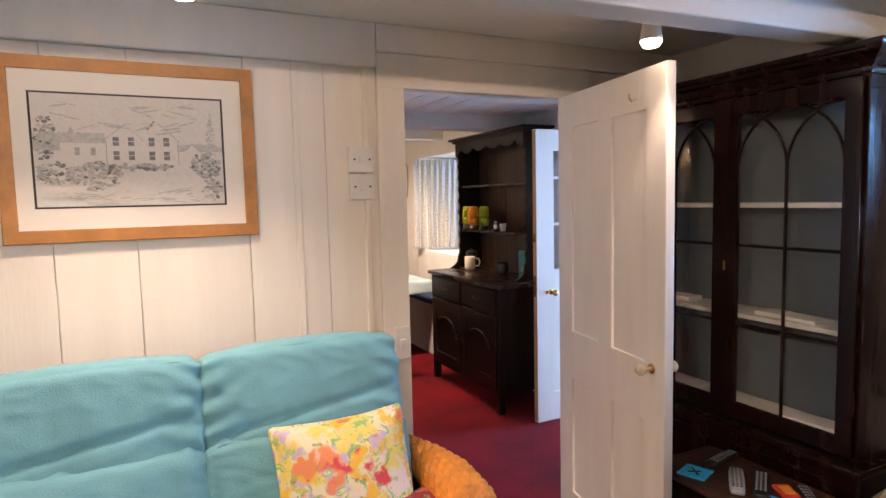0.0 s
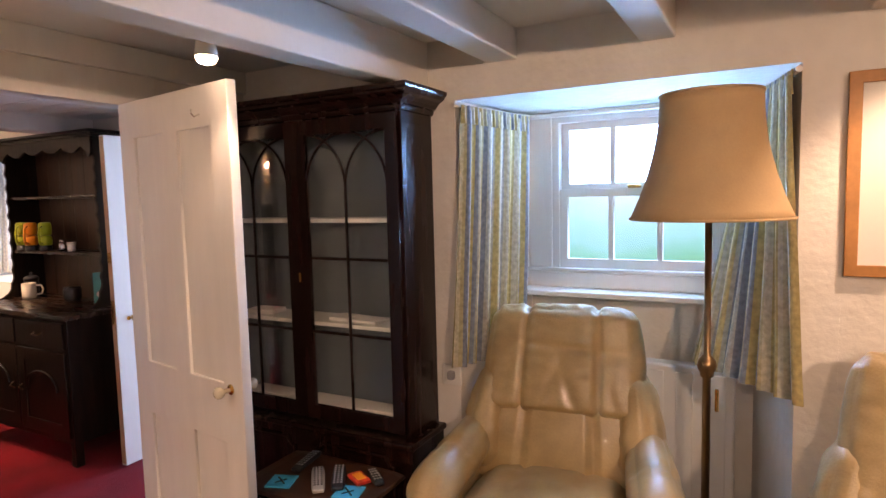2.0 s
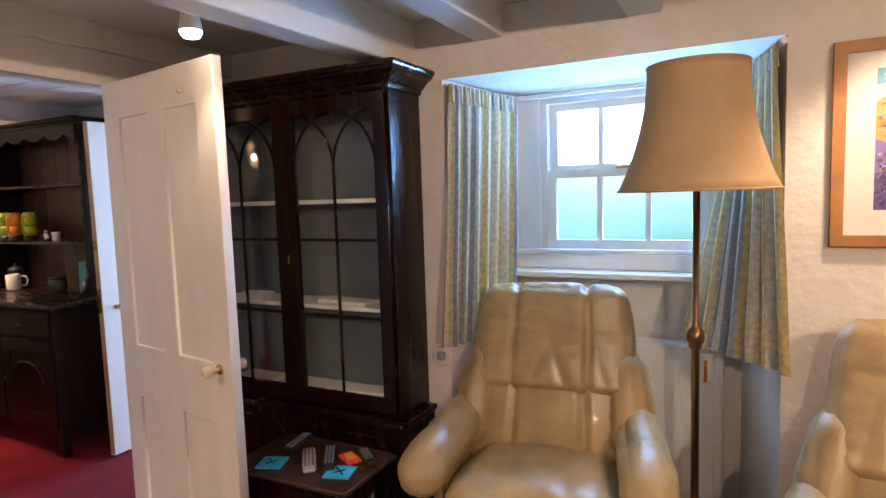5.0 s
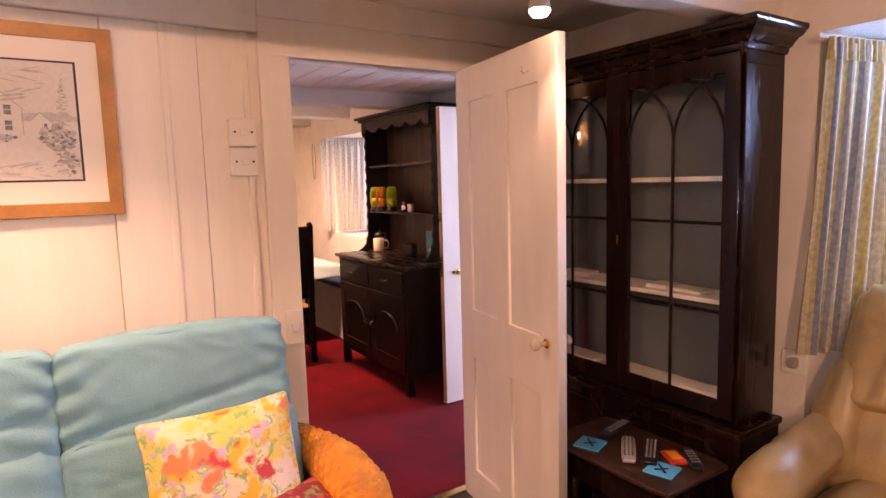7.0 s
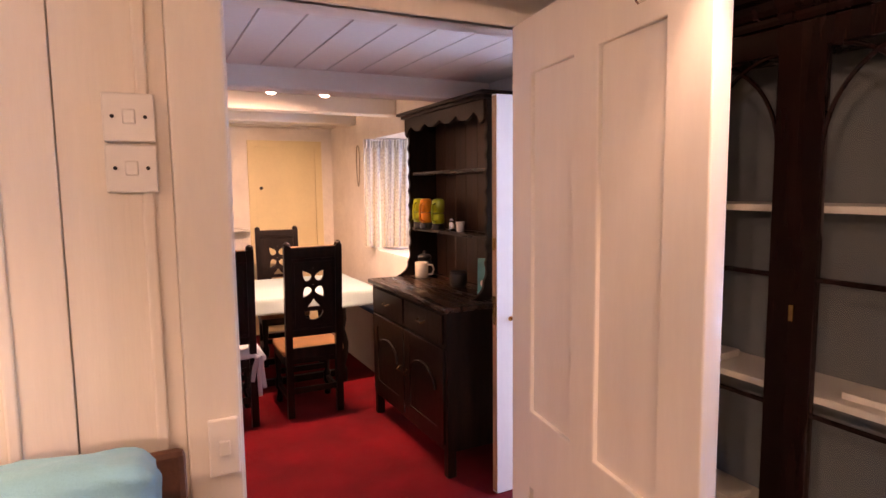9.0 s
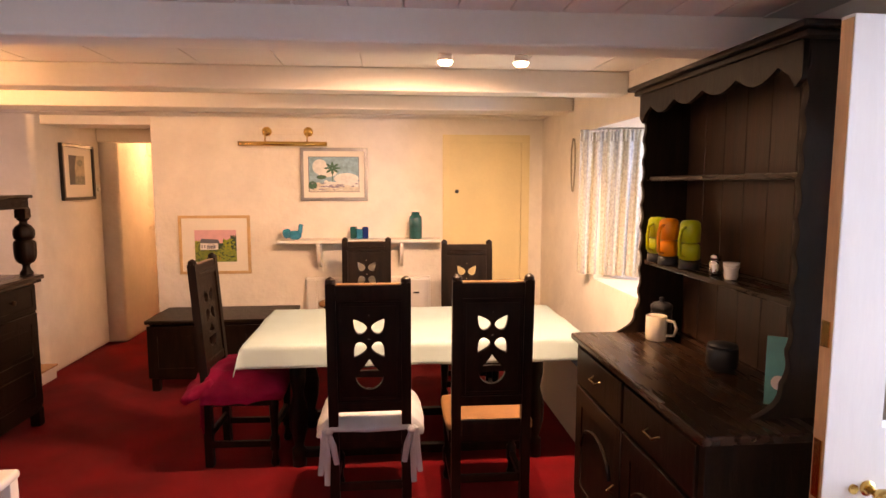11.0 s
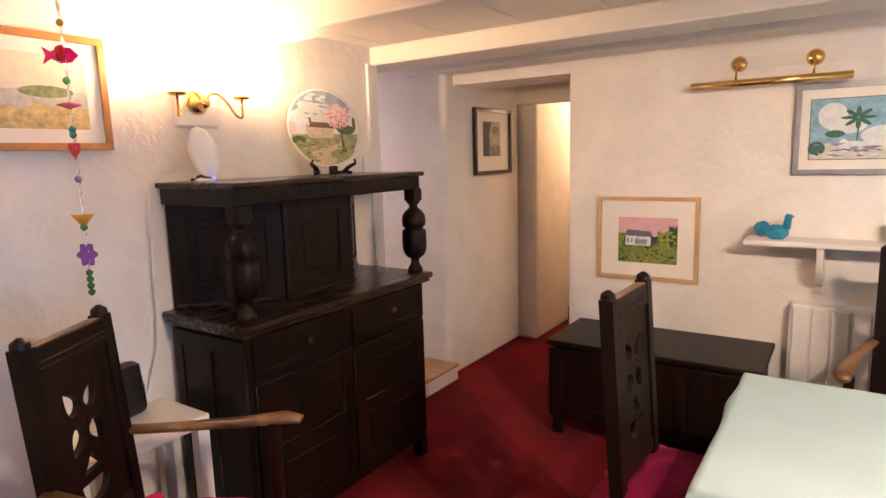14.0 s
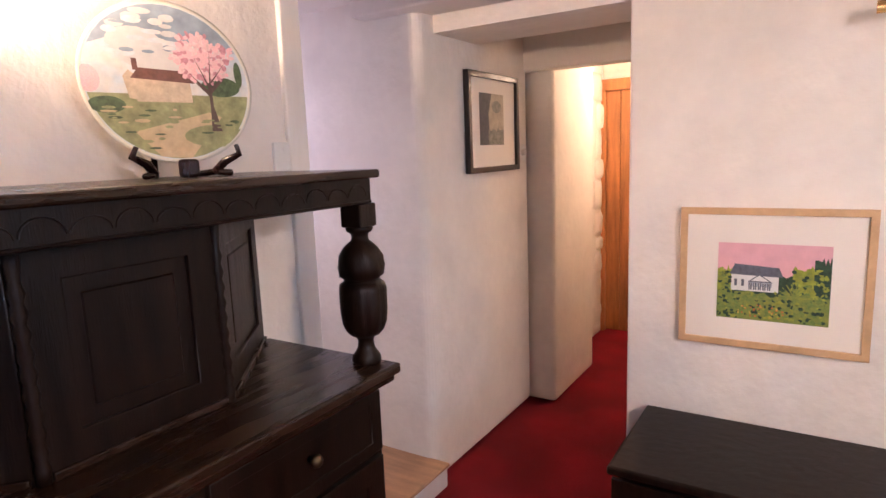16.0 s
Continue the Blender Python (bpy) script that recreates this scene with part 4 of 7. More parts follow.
    part("pedestal", lathe([(0.27, 0.0), (0.27, 0.03), (0.10, 0.05), (0.06, 0.1), (0.06, 0.30)], 28), TABLE_WOOD, c, "round wooden pedestal", True)
    return c


recliner("beige leather reclining armchair in front of the window", pose(2.70, 0.205, 0, 0, 0, 8), "recliners")
recliner("beige leather reclining armchair under the heath painting", pose(2.30, -0.93, 0, 0, 0, -8) @ Matrix.Diagonal((1, 0.93, 1, 1)), "recliners")

# floor lamp
fl = thing("floor_lamp", "tall brass floor lamp with a flared tan shade", "floor lamp", pose(2.65, -0.322, -0.0))
part("base", lathe([(0.15, 0), (0.15, 0.015), (0.13, 0.03), (0.05, 0.045), (0.02, 0.07)], 28), BRASS, fl, smooth=True)
part("pole", lathe([(0.0125, 0.06), (0.0125, 0.965), (0.020, 0.97), (0.022, 0.985), (0.027, 0.992), (0.029, 1.005), (0.027, 1.02), (0.018, 1.032), (0.0105, 1.04), (0.0105, 1.50)], 18), AGED_BRASS, fl, smooth=True)
prof = []
for k in range(15):
    t = k / 14
    prof.append((0.146 + 0.088 * t ** 2.0, 1.843 - 0.375 * t))
own = bmesh.new()
rings = [[own.verts.new((r * math.cos(2 * math.pi * i / 40), r * math.sin(2 * math.pi * i / 40), z)) for i in range(40)] for r, z in prof]
for a, b2 in zip(rings, rings[1:]):
    for i in range(40):
        own.faces.new((a[i], a[(i + 1) % 40], b2[(i + 1) % 40], b2[i]))
sh = part("shade", own, SHADE, fl, "flared tan silk shade", True)
sm = sh.modifiers.new("thickness", "SOLIDIFY")
sm.thickness = 0.004
for z, r in ((1.844, 0.146), (1.469, 0.234)):
    part("shade_binding", tube([(r * math.cos(2 * math.pi * i / 40), r * math.sin(2 * math.pi * i / 40), z) for i in range(41)], 0.004, 6), SHADE, fl)
part("pull_switch", tube([(0.0, -0.03, 0.93), (0.0, -0.03, 0.86)], 0.006, 8), BRASS, fl)

# sash window of the lounge
SX = 3.55
win = thing("window_1", "white-painted six-pane sash window in a deep recess", "window", kind="structure")
b = plate_with_holes(rect(SY0 - 0.02, 1.10, SY1 + 0.02, 1.955), [rect(-0.305, 1.19, 0.42, 1.90)], 0.09, 0.003)
turn = Matrix.Translation((SX, 0, 0)) @ Matrix.Rotation(radians(90), 4, "Z")
part("window_frame", moved(b, turn), PAINT, win)
part("window_sill", box(3.36, SY0 - 0.03, 1.070, SX - 0.04, SY1 + 0.03, 1.097, 0.006), PAINT, win)
part("apron", box(SX - 0.062, SY0 - 0.02, 1.098, SX - 0.044, SY1 + 0.02, 1.172, 0.004), PAINT, win, "painted board below the sash")
part("stool", box(SX - 0.075, SY0 - 0.02, 1.173, SX - 0.043, SY1 + 0.02, 1.194, 0.005), PAINT, win)
for y0, y1 in ((SY0 - 0.02, -0.335), (0.45, SY1 + 0.02)):
    part("box_jamb", box(SX - 0.058, y0, 1.195, SX - 0.044, y1, 1.945, 0.004), PAINT, win)
gy0, gy1 = -0.305, 0.42
for z0, z1, dx in ((1.19, 1.575, -0.018), (1.555, 1.90, 0.018)):
    holes = []
    pw3 = (gy1 - gy0 - 0.08 - 2 * 0.02) / 3
    for k in range(3):
        y0 = gy0 + 0.04 + k * (pw3 + 0.02)
        holes.append(rect(y0, z0 + 0.045, y0 + pw3, z1 - 0.035))
    s = part("sash", moved(plate_with_holes(rect(gy0, z0, gy1, z1), holes, 0.034, 0.002), Matrix.Translation((SX + dx, 0, 0)) @ Matrix.Rotation(radians(90), 4, "Z")), PAINT, win)
    for h in holes:
        p = part("pane", box(SX + dx - 0.002, h[0][0] - 0.003, h[0][1] - 0.003, SX + dx + 0.002, h[2][0] + 0.003, h[2][1] + 0.003), GLASS, s)
        p.visible_shadow = False
part("sash_catch", box(SX - 0.05, 0.03, 1.575, SX - 0.03, 0.09, 1.59, 0.003), BRASS, win)

# radiator below it
rad = thing("panel_heater", "white slim panel heater in the window recess", "heater", pose(3.40, -0.12, 0))
part("panel", box(-0.04, -0.26, 0.12, 0.04, 0.26, 0.80, 0.012), WHITE_PLASTIC, rad)
for y in (-0.19, -0.06, 0.06, 0.19):
    part("rib", box(-0.046, y - 0.035, 0.15, -0.038, y + 0.035, 0.77, 0.003), WHITE_PLASTIC, rad)
for y in (-0.18, 0.18):
    part("foot", box(-0.06, y - 0.015, 0.0, 0.06, y + 0.015, 0.125, 0.004), WHITE_PLASTIC, rad)

# curtains and their track along the sides of the recess
ct = thing("curtain_track", "white curtain rail bent round the window recess", "curtain rail")
for p0, p1 in (((2.84, RY1 - 0.01, 1.925), (3.42, SY1 - 0.01, 1.925)), ((3.42, SY1 - 0.01, 1.925), (3.42, SY0 + 0.01, 1.925)), ((3.42, SY0 + 0.01, 1.925), (2.84, RY0 + 0.01, 1.925))):
    part("rail", tube([p0, p1], 0.011, 8), PAINT, ct)


def curtain(label, p_top0, p_top1, p_bot0, p_bot1, z0, z1, folds, material, depth=0.022, group=""):
    t0, t1, b0, b1 = (Vector(p) for p in (p_top0, p_top1, p_bot0, p_bot1))
    across = (t1 - t0).normalized()
    side = Vector((-across.y, across.x))
    width = (t1 - t0).length

    def shape(p, s, t):
        a = t0.lerp(t1, s)
        q = b0.lerp(b1, s)
        c = a.lerp(q, t ** 1.2) + side * p.y
        return Vector((c.x, c.y, z0 + (z1 - z0) * t))

    c = thing("curtain", label, "curtain", group=group)
    part("cloth", sheet(width * 1.0, z0 - z1, folds, depth, 90, 18, 0.5, shape), material, c, smooth=True)

    def hshape(p, s, t):
        a = t0.lerp(t1, s) + side * (p.y * 0.7 - 0.004)
        return Vector((a.x, a.y, z0 + 0.018 - 0.075 * t))

    part("heading", sheet(width * 1.0, 0.07, folds * 2.5, 0.014, 120, 3, 0.5, hshape), material, c, smooth=True)
    return c


curtain("blue, cream and yellow striped curtain beside the bookcase", (2.86, RY1 - 0.035), (3.40, SY1 - 0.03), (2.80, 0.655), (3.22, 0.50), 1.91, 0.84, 7, CURTAIN, group="lounge curtains")
curtain("blue, cream and yellow striped curtain behind the floor lamp", (2.85, RY0 + 0.03), (3.40, SY0 + 0.03), (2.80, -0.60), (3.22, -0.22), 1.91, 0.86, 7, CURTAIN, group="lounge curtains")

# sofa
sofa = thing("sofa", "two-seat wicker sofa with soft teal cushions", "sofa", pose(0, 0, 0))
for x0, x1, sd in ((-0.02, 0.615, 2.0), (0.62, 1.255, 5.5), (-0.66, -0.025, 8.0)):
    def sag(p, u, x0=x0, x1=x1):
        p.z += 0.012 * (1 - u.x ** 2) * (1 if u.z > 0 else 0)
        end = max(0, abs(u.x) - 0.62) / 0.38
        p.y -= 0.007 * end * math.sin(u.z * 13 + abs(u.x) * 9) * (1 if u.y < 0 else 0)
        p.x += 0.0025 * math.sin(u.z * 11 + u.y * 2) * (1 if abs(u.x) > 0.97 else 0)
        p.y += 0.012 * math.exp(-((u.z + 0.35 - 0.3 * u.x) / 0.10) ** 2) * (1 if u.y < 0 else 0)
        return pose((x0 + x1) / 2, 1.60, 0.885, -11, 0, 0) @ p

    part("back_cushion", soft(x1 - x0, 0.20, 0.31, 0.034, 38, 0.012, 0.009, 13, sd, zs=1.3, shape=sag), TEAL, sofa, smooth=True)
    part("lower_back_cushion", soft(x1 - x0, 0.20, 0.34, 0.055, 30, 0.022, 0.010, 13, sd + 3, shape=lambda p, u, x0=x0, x1=x1: pose((x0 + x1) / 2, 1.52, 0.625, -13, 0, 0) @ p), TEAL, sofa, smooth=True)
    part("seat_cushion", soft(x1 - x0, 0.66, 0.18, 0.07, 18, 0.03, 0.010, 6, sd + 7, shape=lambda p, u, x0=x0, x1=x1: pose((x0 + x1) / 2, 1.16, 0.41, 3, 0, 0) @ p), TEAL, sofa, smooth=True)
part("seat_frame", box(-0.75, 0.86, 0.08, 1.30, 1.74, 0.32, 0.02), DARK_WICKER, sofa)
part("back_frame", moved(box(-0.75, -0.02, -0.35, 1.315, 0.02, 0.40, 0.015), pose(0, 1.72, 0.58, -11)), DARK_WICKER, sofa, "brown woven back")


def wicker_tube(points, radii, n=44, bm=None):
    """A hollow-looking woven arm: strands bulge over and under."""
    own = bmesh.new()
    rows = []
    pts = [Vector(p) for p in points]
    m = 70
    for j in range(m + 1):
        f = j / m * (len(pts) - 1)
        i = min(int(f), len(pts) - 2)
        t = f - i
        t = t * t * (3 - 2 * t) if len(pts) < 3 else t
        c = pts[i].lerp(pts[i + 1], t)
        r = radii[i] + (radii[i + 1] - radii[i]) * t
        row = []
        for k in range(n):
            a = 2 * math.pi * k / n
            weave = 0.0028 * (1 if (j // 2 + k // 2) % 2 else -1)
            row.append(own.verts.new(c + Vector((math.cos(a) * (r + weave), 0, math.sin(a) * (r + weave)))))
        rows.append(row)
    for a, b3 in zip(rows, rows[1:]):
        for k in range(n):
            own.faces.new((a[k], a[(k + 1) % n], b3[(k + 1) % n], b3[k]))
    own.faces.new(rows[0])
    own.faces.new(rows[-1])
    return merge(bm, own)


part("wicker_arm", wicker_tube([(1.33, 1.66, 0.60), (1.335, 1.45, 0.60), (1.34, 1.30, 0.59), (1.345, 1.16, 0.57), (1.35, 1.08, 0.55), (1.35, 1.05, 0.54)], [0.030, 0.066, 0.086, 0.084, 0.055, 0.035]), WICKER, sofa, "orange woven wicker arm")
part("arm_rail", tube([(1.35, 1.07, 0.545), (1.355, 0.98, 0.53), (1.36, 0.90, 0.48), (1.36, 0.86, 0.40), (1.35, 0.85, 0.0)], 0.02, 12), WICKER, sofa, "bent cane rail", True)
part("arm_side", box(1.29, 0.92, 0.10, 1.33, 1.66, 0.58, 0.015), WICKER, sofa, "orange woven wicker side")
for x in (-0.7, 1.27):
    for y in (0.9, 1.7):
        part("leg", tube([(x, y, 0), (x, y, 0.1)], 0.025, 10), DARK_WICKER, sofa)
fc = thing("cushion", "square cushion printed with bright spring flowers", "cushion", pose(1.005, 1.345, 0.655, -24, -2, -4))


def pillow(p, u):
    p.y *= 1 - 0.72 * max(abs(u.x), abs(u.z)) ** 2.6
    p.x *= 1 + 0.03 * u.z ** 4 - 0.05 * (1 - u.z ** 2)
    p.z *= 1 + 0.03 * u.x ** 4 - 0.05 * (1 - u.x ** 2)
    return p


part("cover", soft(0.42, 0.15, 0.40, 0.03, 26, 0.0, 0.006, 9, 3.0, shape=pillow), FLORAL, fc, smooth=True)
fc2 = thing("cushion", "dark red flowered cushion lying on the sofa", "cushion", pose(1.12, 1.13, 0.535, -78, 0, 12))
part("cover", soft(0.40, 0.13, 0.36, 0.03, 18, 0.0, 0.006, 9, 7.0, shape=pillow), DARK_FLORAL, fc2, smooth=True)


# spotlights
def spot_light(label, m, group, rod=0.0):
    """Hangs from its origin; its lamp looks down along -z."""
    t = thing("ceiling_spotlight", label, "spotlight", m @ Matrix.Translation((0, 0, -rod)), group=group)
    if rod:
        part("rod", lathe([(0.03, rod), (0.03, rod - 0.01), (0.008, rod - 0.014), (0.008, -0.01)], 14), WHITE_PLASTIC, t, smooth=True)
    part("stem", lathe([(0.035, -0.001), (0.035, -0.012), (0.009, -0.016), (0.009, -0.05), (0.02, -0.055)], 18), WHITE_PLASTIC, t, smooth=True)
    part("can", lathe([(0.02, -0.05), (0.027, -0.055), (0.033, -0.095), (0.036, -0.115)], 20), WHITE_PLASTIC, t, smooth=True)
    part("bulb", lathe([(0.030, -0.112), (0.034, -0.12), (0.024, -0.135), (0.006, -0.14)], 20), BULB, t, "lit bulb", True)
    return t


BULB = glow("lit_bulb", (1.0, 0.80, 0.55), 30)
# the last two are unseen, added as fill for the sofa wall and door
SPOTS_LOUNGE = ((1.985, 1.08, 7, 95, (1.7, 1.1, 0)), (0.62, 1.38, 29, 120, (0.7, 0.95, 0)), (0.30, 1.44, 29, 120, (0.2, 0.95, 0)), (2.52, -0.93, 28, 120, (2.70, -1.05, 0.8)), (0.6, -1.75, 84, 155, (0.9, 0.4, 0.3)), (-0.9, -1.1, 76, 155, (0.2, 0.6, 0.6)))
for x, y, watts, wide, aim in SPOTS_LOUNGE:
    spot_light("small white ceiling spotlight with a lit bulb", pose(x, y, LC), "lounge spotlights", 0.075 if x > 1.9 and y > 0 else 0.0)
    lamp("spot_lamp", "SPOT", watts, SOFT, look((x, y, LC - (0.235 if x > 1.9 and y > 0 else 0.16)), aim), 0.03, spot=wide)

# ---- dining room ----
for x in (2.02, 2.36):
    spot_light("small white ceiling spotlight with a lit bulb", pose(x, 4.3, DC) @ Matrix.Diagonal((1, 1, 0.78, 1)), "dining spotlights")
    lamp("spot_lamp", "SPOT", 80, SOFT, look((x, 4.3, DC - 0.16), (x - 0.3, 4.9, 0.8)), 0.03, spot=150)


def petal(cx, cz, r, turn):
    return ring(cx, cz, r * 0.62, r, 16, turn, 0.6)


def carved_chair(label, m, group="dining chairs", arms=False, cushion=None, ties=None, seat=None):
    """Faces +y; its seat's middle stands over the origin."""
    c = thing("dining_chair", label, "chair", m, group=group)
    hw = 0.189
    lean = lambda y, z: y - max(0, z - 0.45) * 0.07
    for s in (-1, 1):
        pts = [(s * (hw - 0.022), -0.195, 0.0), (s * (hw - 0.022), -0.20, 0.45), (s * (hw - 0.022), lean(-0.20, 1.155), 1.155)]
        own = bmesh.new()
        for a, b in zip(pts, pts[1:]):
            box(-0.022, -0.022, 0, 0.022, 0.022, 1, 0.0, bm=own)
            vs = own.verts[-8:]
            for v in vs:
                t = v.co.z
                q = Vector(a).lerp(Vector(b), t)
                v.co = Vector((q.x + v.co.x, q.y + v.co.y, q.z))
        lathe([(0.019, 0), (0.024, 0.008), (0.022, 0.022), (0.006, 0.034)], 12, bm=own, axis=Matrix.Translation((s * (hw - 0.022), lean(-0.20, 1.155), 1.15)))
        part("back_post", own, OAK, c)
    holes = [petal(-0.046, 0.960, 0.043, radians(36)), petal(0.046, 0.960, 0.043, radians(-36)), petal(-0.046, 0.846, 0.043, radians(148)), petal(0.046, 0.846, 0.043, radians(-148)),
             ring(0, 1.008, 0.007, 0.005, 8), ring(0, 0.897, 0.009, 0.006, 8), [(-0.050, 0.744), (0.050, 0.744), (0.022, 0.776), (0, 0.808), (-0.022, 0.776)],
             [(0.066 * math.cos(radians(a)), 0.722 + 0.068 * math.sin(radians(a))) for a in range(180, 361, 15)]]
    b = plate_with_holes(rect(-hw + 0.042, 0.575, hw - 0.042, 1.085), holes, 0.022, 0.003)
    tilt = Matrix.Translation((0, -0.20, 0.45)) @ Matrix.Rotation(math.atan(0.07), 4, "X") @ Matrix.Translation((0, 0, -0.45))
    part("back_panel", moved(b, tilt), OAK, c, "pierced back panel with petal openings")
    fw, z0, z1 = hw - 0.052, 0.61, 1.066
    for q in ((-fw, z0, -fw + 0.014, z1), (fw - 0.014, z0, fw, z1), (-fw + 0.0145, z1 - 0.014, fw - 0.0145, z1), (-fw + 0.0145, z0, fw - 0.0145, z0 + 0.014)):
        part("panel_moulding", moved(box(q[0], -0.017, q[1], q[2], -0.0112, q[3], 0.0025, seg=1), tilt), OAK, c)
    b = box(-hw + 0.04, -0.02, 1.075, hw - 0.04, 0.02, 1.15, 0.005)
    for z in (1.09, 1.105):
        box(-hw + 0.045, 0.018, z, hw - 0.045, 0.024, z + 0.006, 0.002, bm=b, seg=1)
    part("top_rail", moved(b, tilt), OAK, c)
    part("worn_top_edge", moved(box(-hw + 0.05, -0.016, 1.1495, hw - 0.05, 0.016, 1.153, 0.001), tilt), WORN_OAK, c, "worn pale upper edge")
    part("lower_back_rail", moved(box(-hw + 0.04, -0.017, 0.552, hw - 0.04, 0.017, 0.60, 0.004), tilt), OAK, c)
    part("seat", soft(0.42, 0.40, 0.05, 0.02, 8, 0.006), seat or OAK, c, smooth=True).matrix_local = Matrix.Translation((0, 0.0, 0.44))
    part("seat_rail", box(-0.20, -0.19, 0.36, 0.20, 0.19, 0.418, 0.004), OAK, c)
    part("back_seat_rail", box(-hw + 0.045, -0.213, 0.40, hw - 0.045, -0.19, 0.474, 0.004), OAK, c)
    for s in (-1, 1):
        part("front_leg", moved(lathe([(0.022, 0), (0.026, 0.03), (0.018, 0.05), (0.018, 0.09), (0.027, 0.1), (0.027, 0.17), (0.017, 0.185), (0.024, 0.28), (0.027, 0.35), (0.027, 0.41)], 14), Matrix.Translation((s * 0.175, 0.17, 0))), OAK, c, smooth=True)
        part("side_stretcher", box(s * 0.175 - 0.014, -0.19, 0.115, s * 0.175 + 0.014, 0.17, 0.15, 0.004), OAK, c)
    part("front_stretcher", box(-0.17, 0.155, 0.20, 0.17, 0.18, 0.24, 0.004), OAK, c)
    part("back_stretcher", box(-0.16, -0.205, 0.16, 0.16, -0.185, 0.20, 0.004), OAK, c)
    if arms:
        for s in (-1, 1):
            pts = [(s * 0.185, -0.225, 0.715), (s * 0.225, -0.08, 0.695), (s * 0.265, 0.12, 0.685), (s * 0.275, 0.26, 0.70), (s * 0.27, 0.315, 0.69)]
            own = tube(pts, [0.022, 0.024, 0.026, 0.032, 0.02], 12)
            for v in own.verts:
                v.co.z = 0.76 + (v.co.z - 0.69) * 0.62
            part("armrest", own, WORN_OAK, c, "worn pale oak arm", True)
            part("arm_post", box(s * 0.255 - 0.018, 0.21, 0.41, s * 0.255 + 0.018, 0.246, 0.755, 0.006), OAK, c)
    return c


def chair_cushion(label, m, material, ties=False, w=0.42, th=0.05):
    t = thing("seat_cushion", label, "cushion", m)
    part("pad", soft(w, 0.44, th, 0.022, 30, 0.012, 0.008 if th < 0.07 else 0.03, 9 if th < 0.07 else 7, w * 31, shape=lambda p, u: p + Vector((0, 0, -0.05 * max(0, abs(p.x) - 0.19) / 0.06 - 0.05 * max(0, abs(p.y) - 0.2) / 0.06))), material, t, smooth=True).matrix_local = Matrix.Translation((0, 0, th / 2))
    if th > 0.055:
        part("loose_flap", soft(w * 0.9, 0.20, 0.055, 0.025, 24, 0.008, 0.022, 9, w * 17, shape=lambda p, u: pose(0.02, -0.25, 0.0, 28, 4, 3) @ p), material, t, smooth=True)
    if ties:
        for s in (-1, 1):
            for k, (dx, dz) in enumerate(((0.02, -0.26), (-0.025, -0.16), (0.05, -0.21))):
                pts = [(s * 0.165, -0.20, 0.02), (s * (0.20 + dx * 0.3), -0.228, 0.0), (s * (0.185 + dx * 0.6), -0.236, dz * 0.45), (s * (0.18 + dx), -0.232, dz)]
                own = tube(pts, [0.010, 0.012, 0.016, 0.013], 8)
                for v in own.verts:
                    v.co.y = -0.23 + (v.co.y + 0.23) * 0.35 if v.co.z < -0.01 else v.co.y
                part("tie", own, material, t)
            part("knot", moved(soft(0.035, 0.03, 0.03, 0.014, 5, 0.003), pose(s * 0.19, -0.232, -0.005)), material, t, smooth=True)
    return t


SEAT = 0.467
chair_a = carved_chair("dark oak dining chair with a pierced back and pale pad", pose(1.672, 4.505, 0))
chair_cushion("pale grey tie-on seat pad on an oak chair", pose(1.672, 4.505, SEAT, 0, 0, 0), GREY_PAD, True, 0.49)
carved_chair("dark oak dining chair with a bare tan seat", pose(2.245, 4.53, 0, 0, 0, -1), seat=SEAT_TAN)
carved_chair("dark oak armchair with a pierced back beyond the table", pose(1.59, 6.03, 0, 0, 0, 178), arms=True)
carved_chair("dark oak dining chair beyond the table", pose(2.33, 5.75, 0, 0, 0, 176), seat=SEAT_TAN)
carved_chair("dark oak dining chair at the table's end", pose(0.95, 5.12, 0, 0, 0, -92))
chair_cushion("crumpled wine-red tie-on seat cushion", pose(0.965, 5.12, SEAT, 0, 0, -92), WINE, True, 0.54, 0.075)
carved_chair("dark oak armchair with worn arms beside the sideboard", pose(-0.277, 4.092, 0, 0, 0, -57), arms=True)
chair_cushion("bright pink seat cushion on the oak armchair", pose(-0.25, 4.105, SEAT, 0, 0, -57), PINK, True, 0.56, 0.065)

# table and its cloth
TX0, TX1, TY0, TY1, TZ = 1.0, 2.86, 4.75, 5.67, 0.745
table = thing("dining_table", "long dark oak dining table with turned legs", "table")
part("tabletop", box(TX0 + 0.02, TY0 + 0.02, TZ - 0.035, TX1 - 0.02, TY1 - 0.02, TZ, 0.006), OAK, table)
part("apron", box(TX0 + 0.14, TY0 + 0.12, TZ - 0.12, TX1 - 0.14, TY1 - 0.12, TZ - 0.036, 0.004), OAK, table)
for x in (TX0 + 0.25, TX1 - 0.25):
    for y in (TY0 + 0.18, TY1 - 0.18):
        part("leg", moved(lathe([(0.04, 0), (0.04, 0.1), (0.025, 0.12), (0.05, 0.22), (0.055, 0.32), (0.03, 0.42), (0.045, 0.5), (0.045, 0.62)], 18), Matrix.Translation((x, y, 0))), OAK, table, smooth=True)
for y in (TY0 + 0.18, TY1 - 0.18):
    part("stretcher", box(TX0 + 0.25, y - 0.025, 0.05, TX1 - 0.25, y + 0.025, 0.10, 0.006), OAK, table)
own = bmesh.new()
nx, ny, hang = 110, 66, 0.125
verts = {}
lx, ly = TX1 - TX0, TY1 - TY0
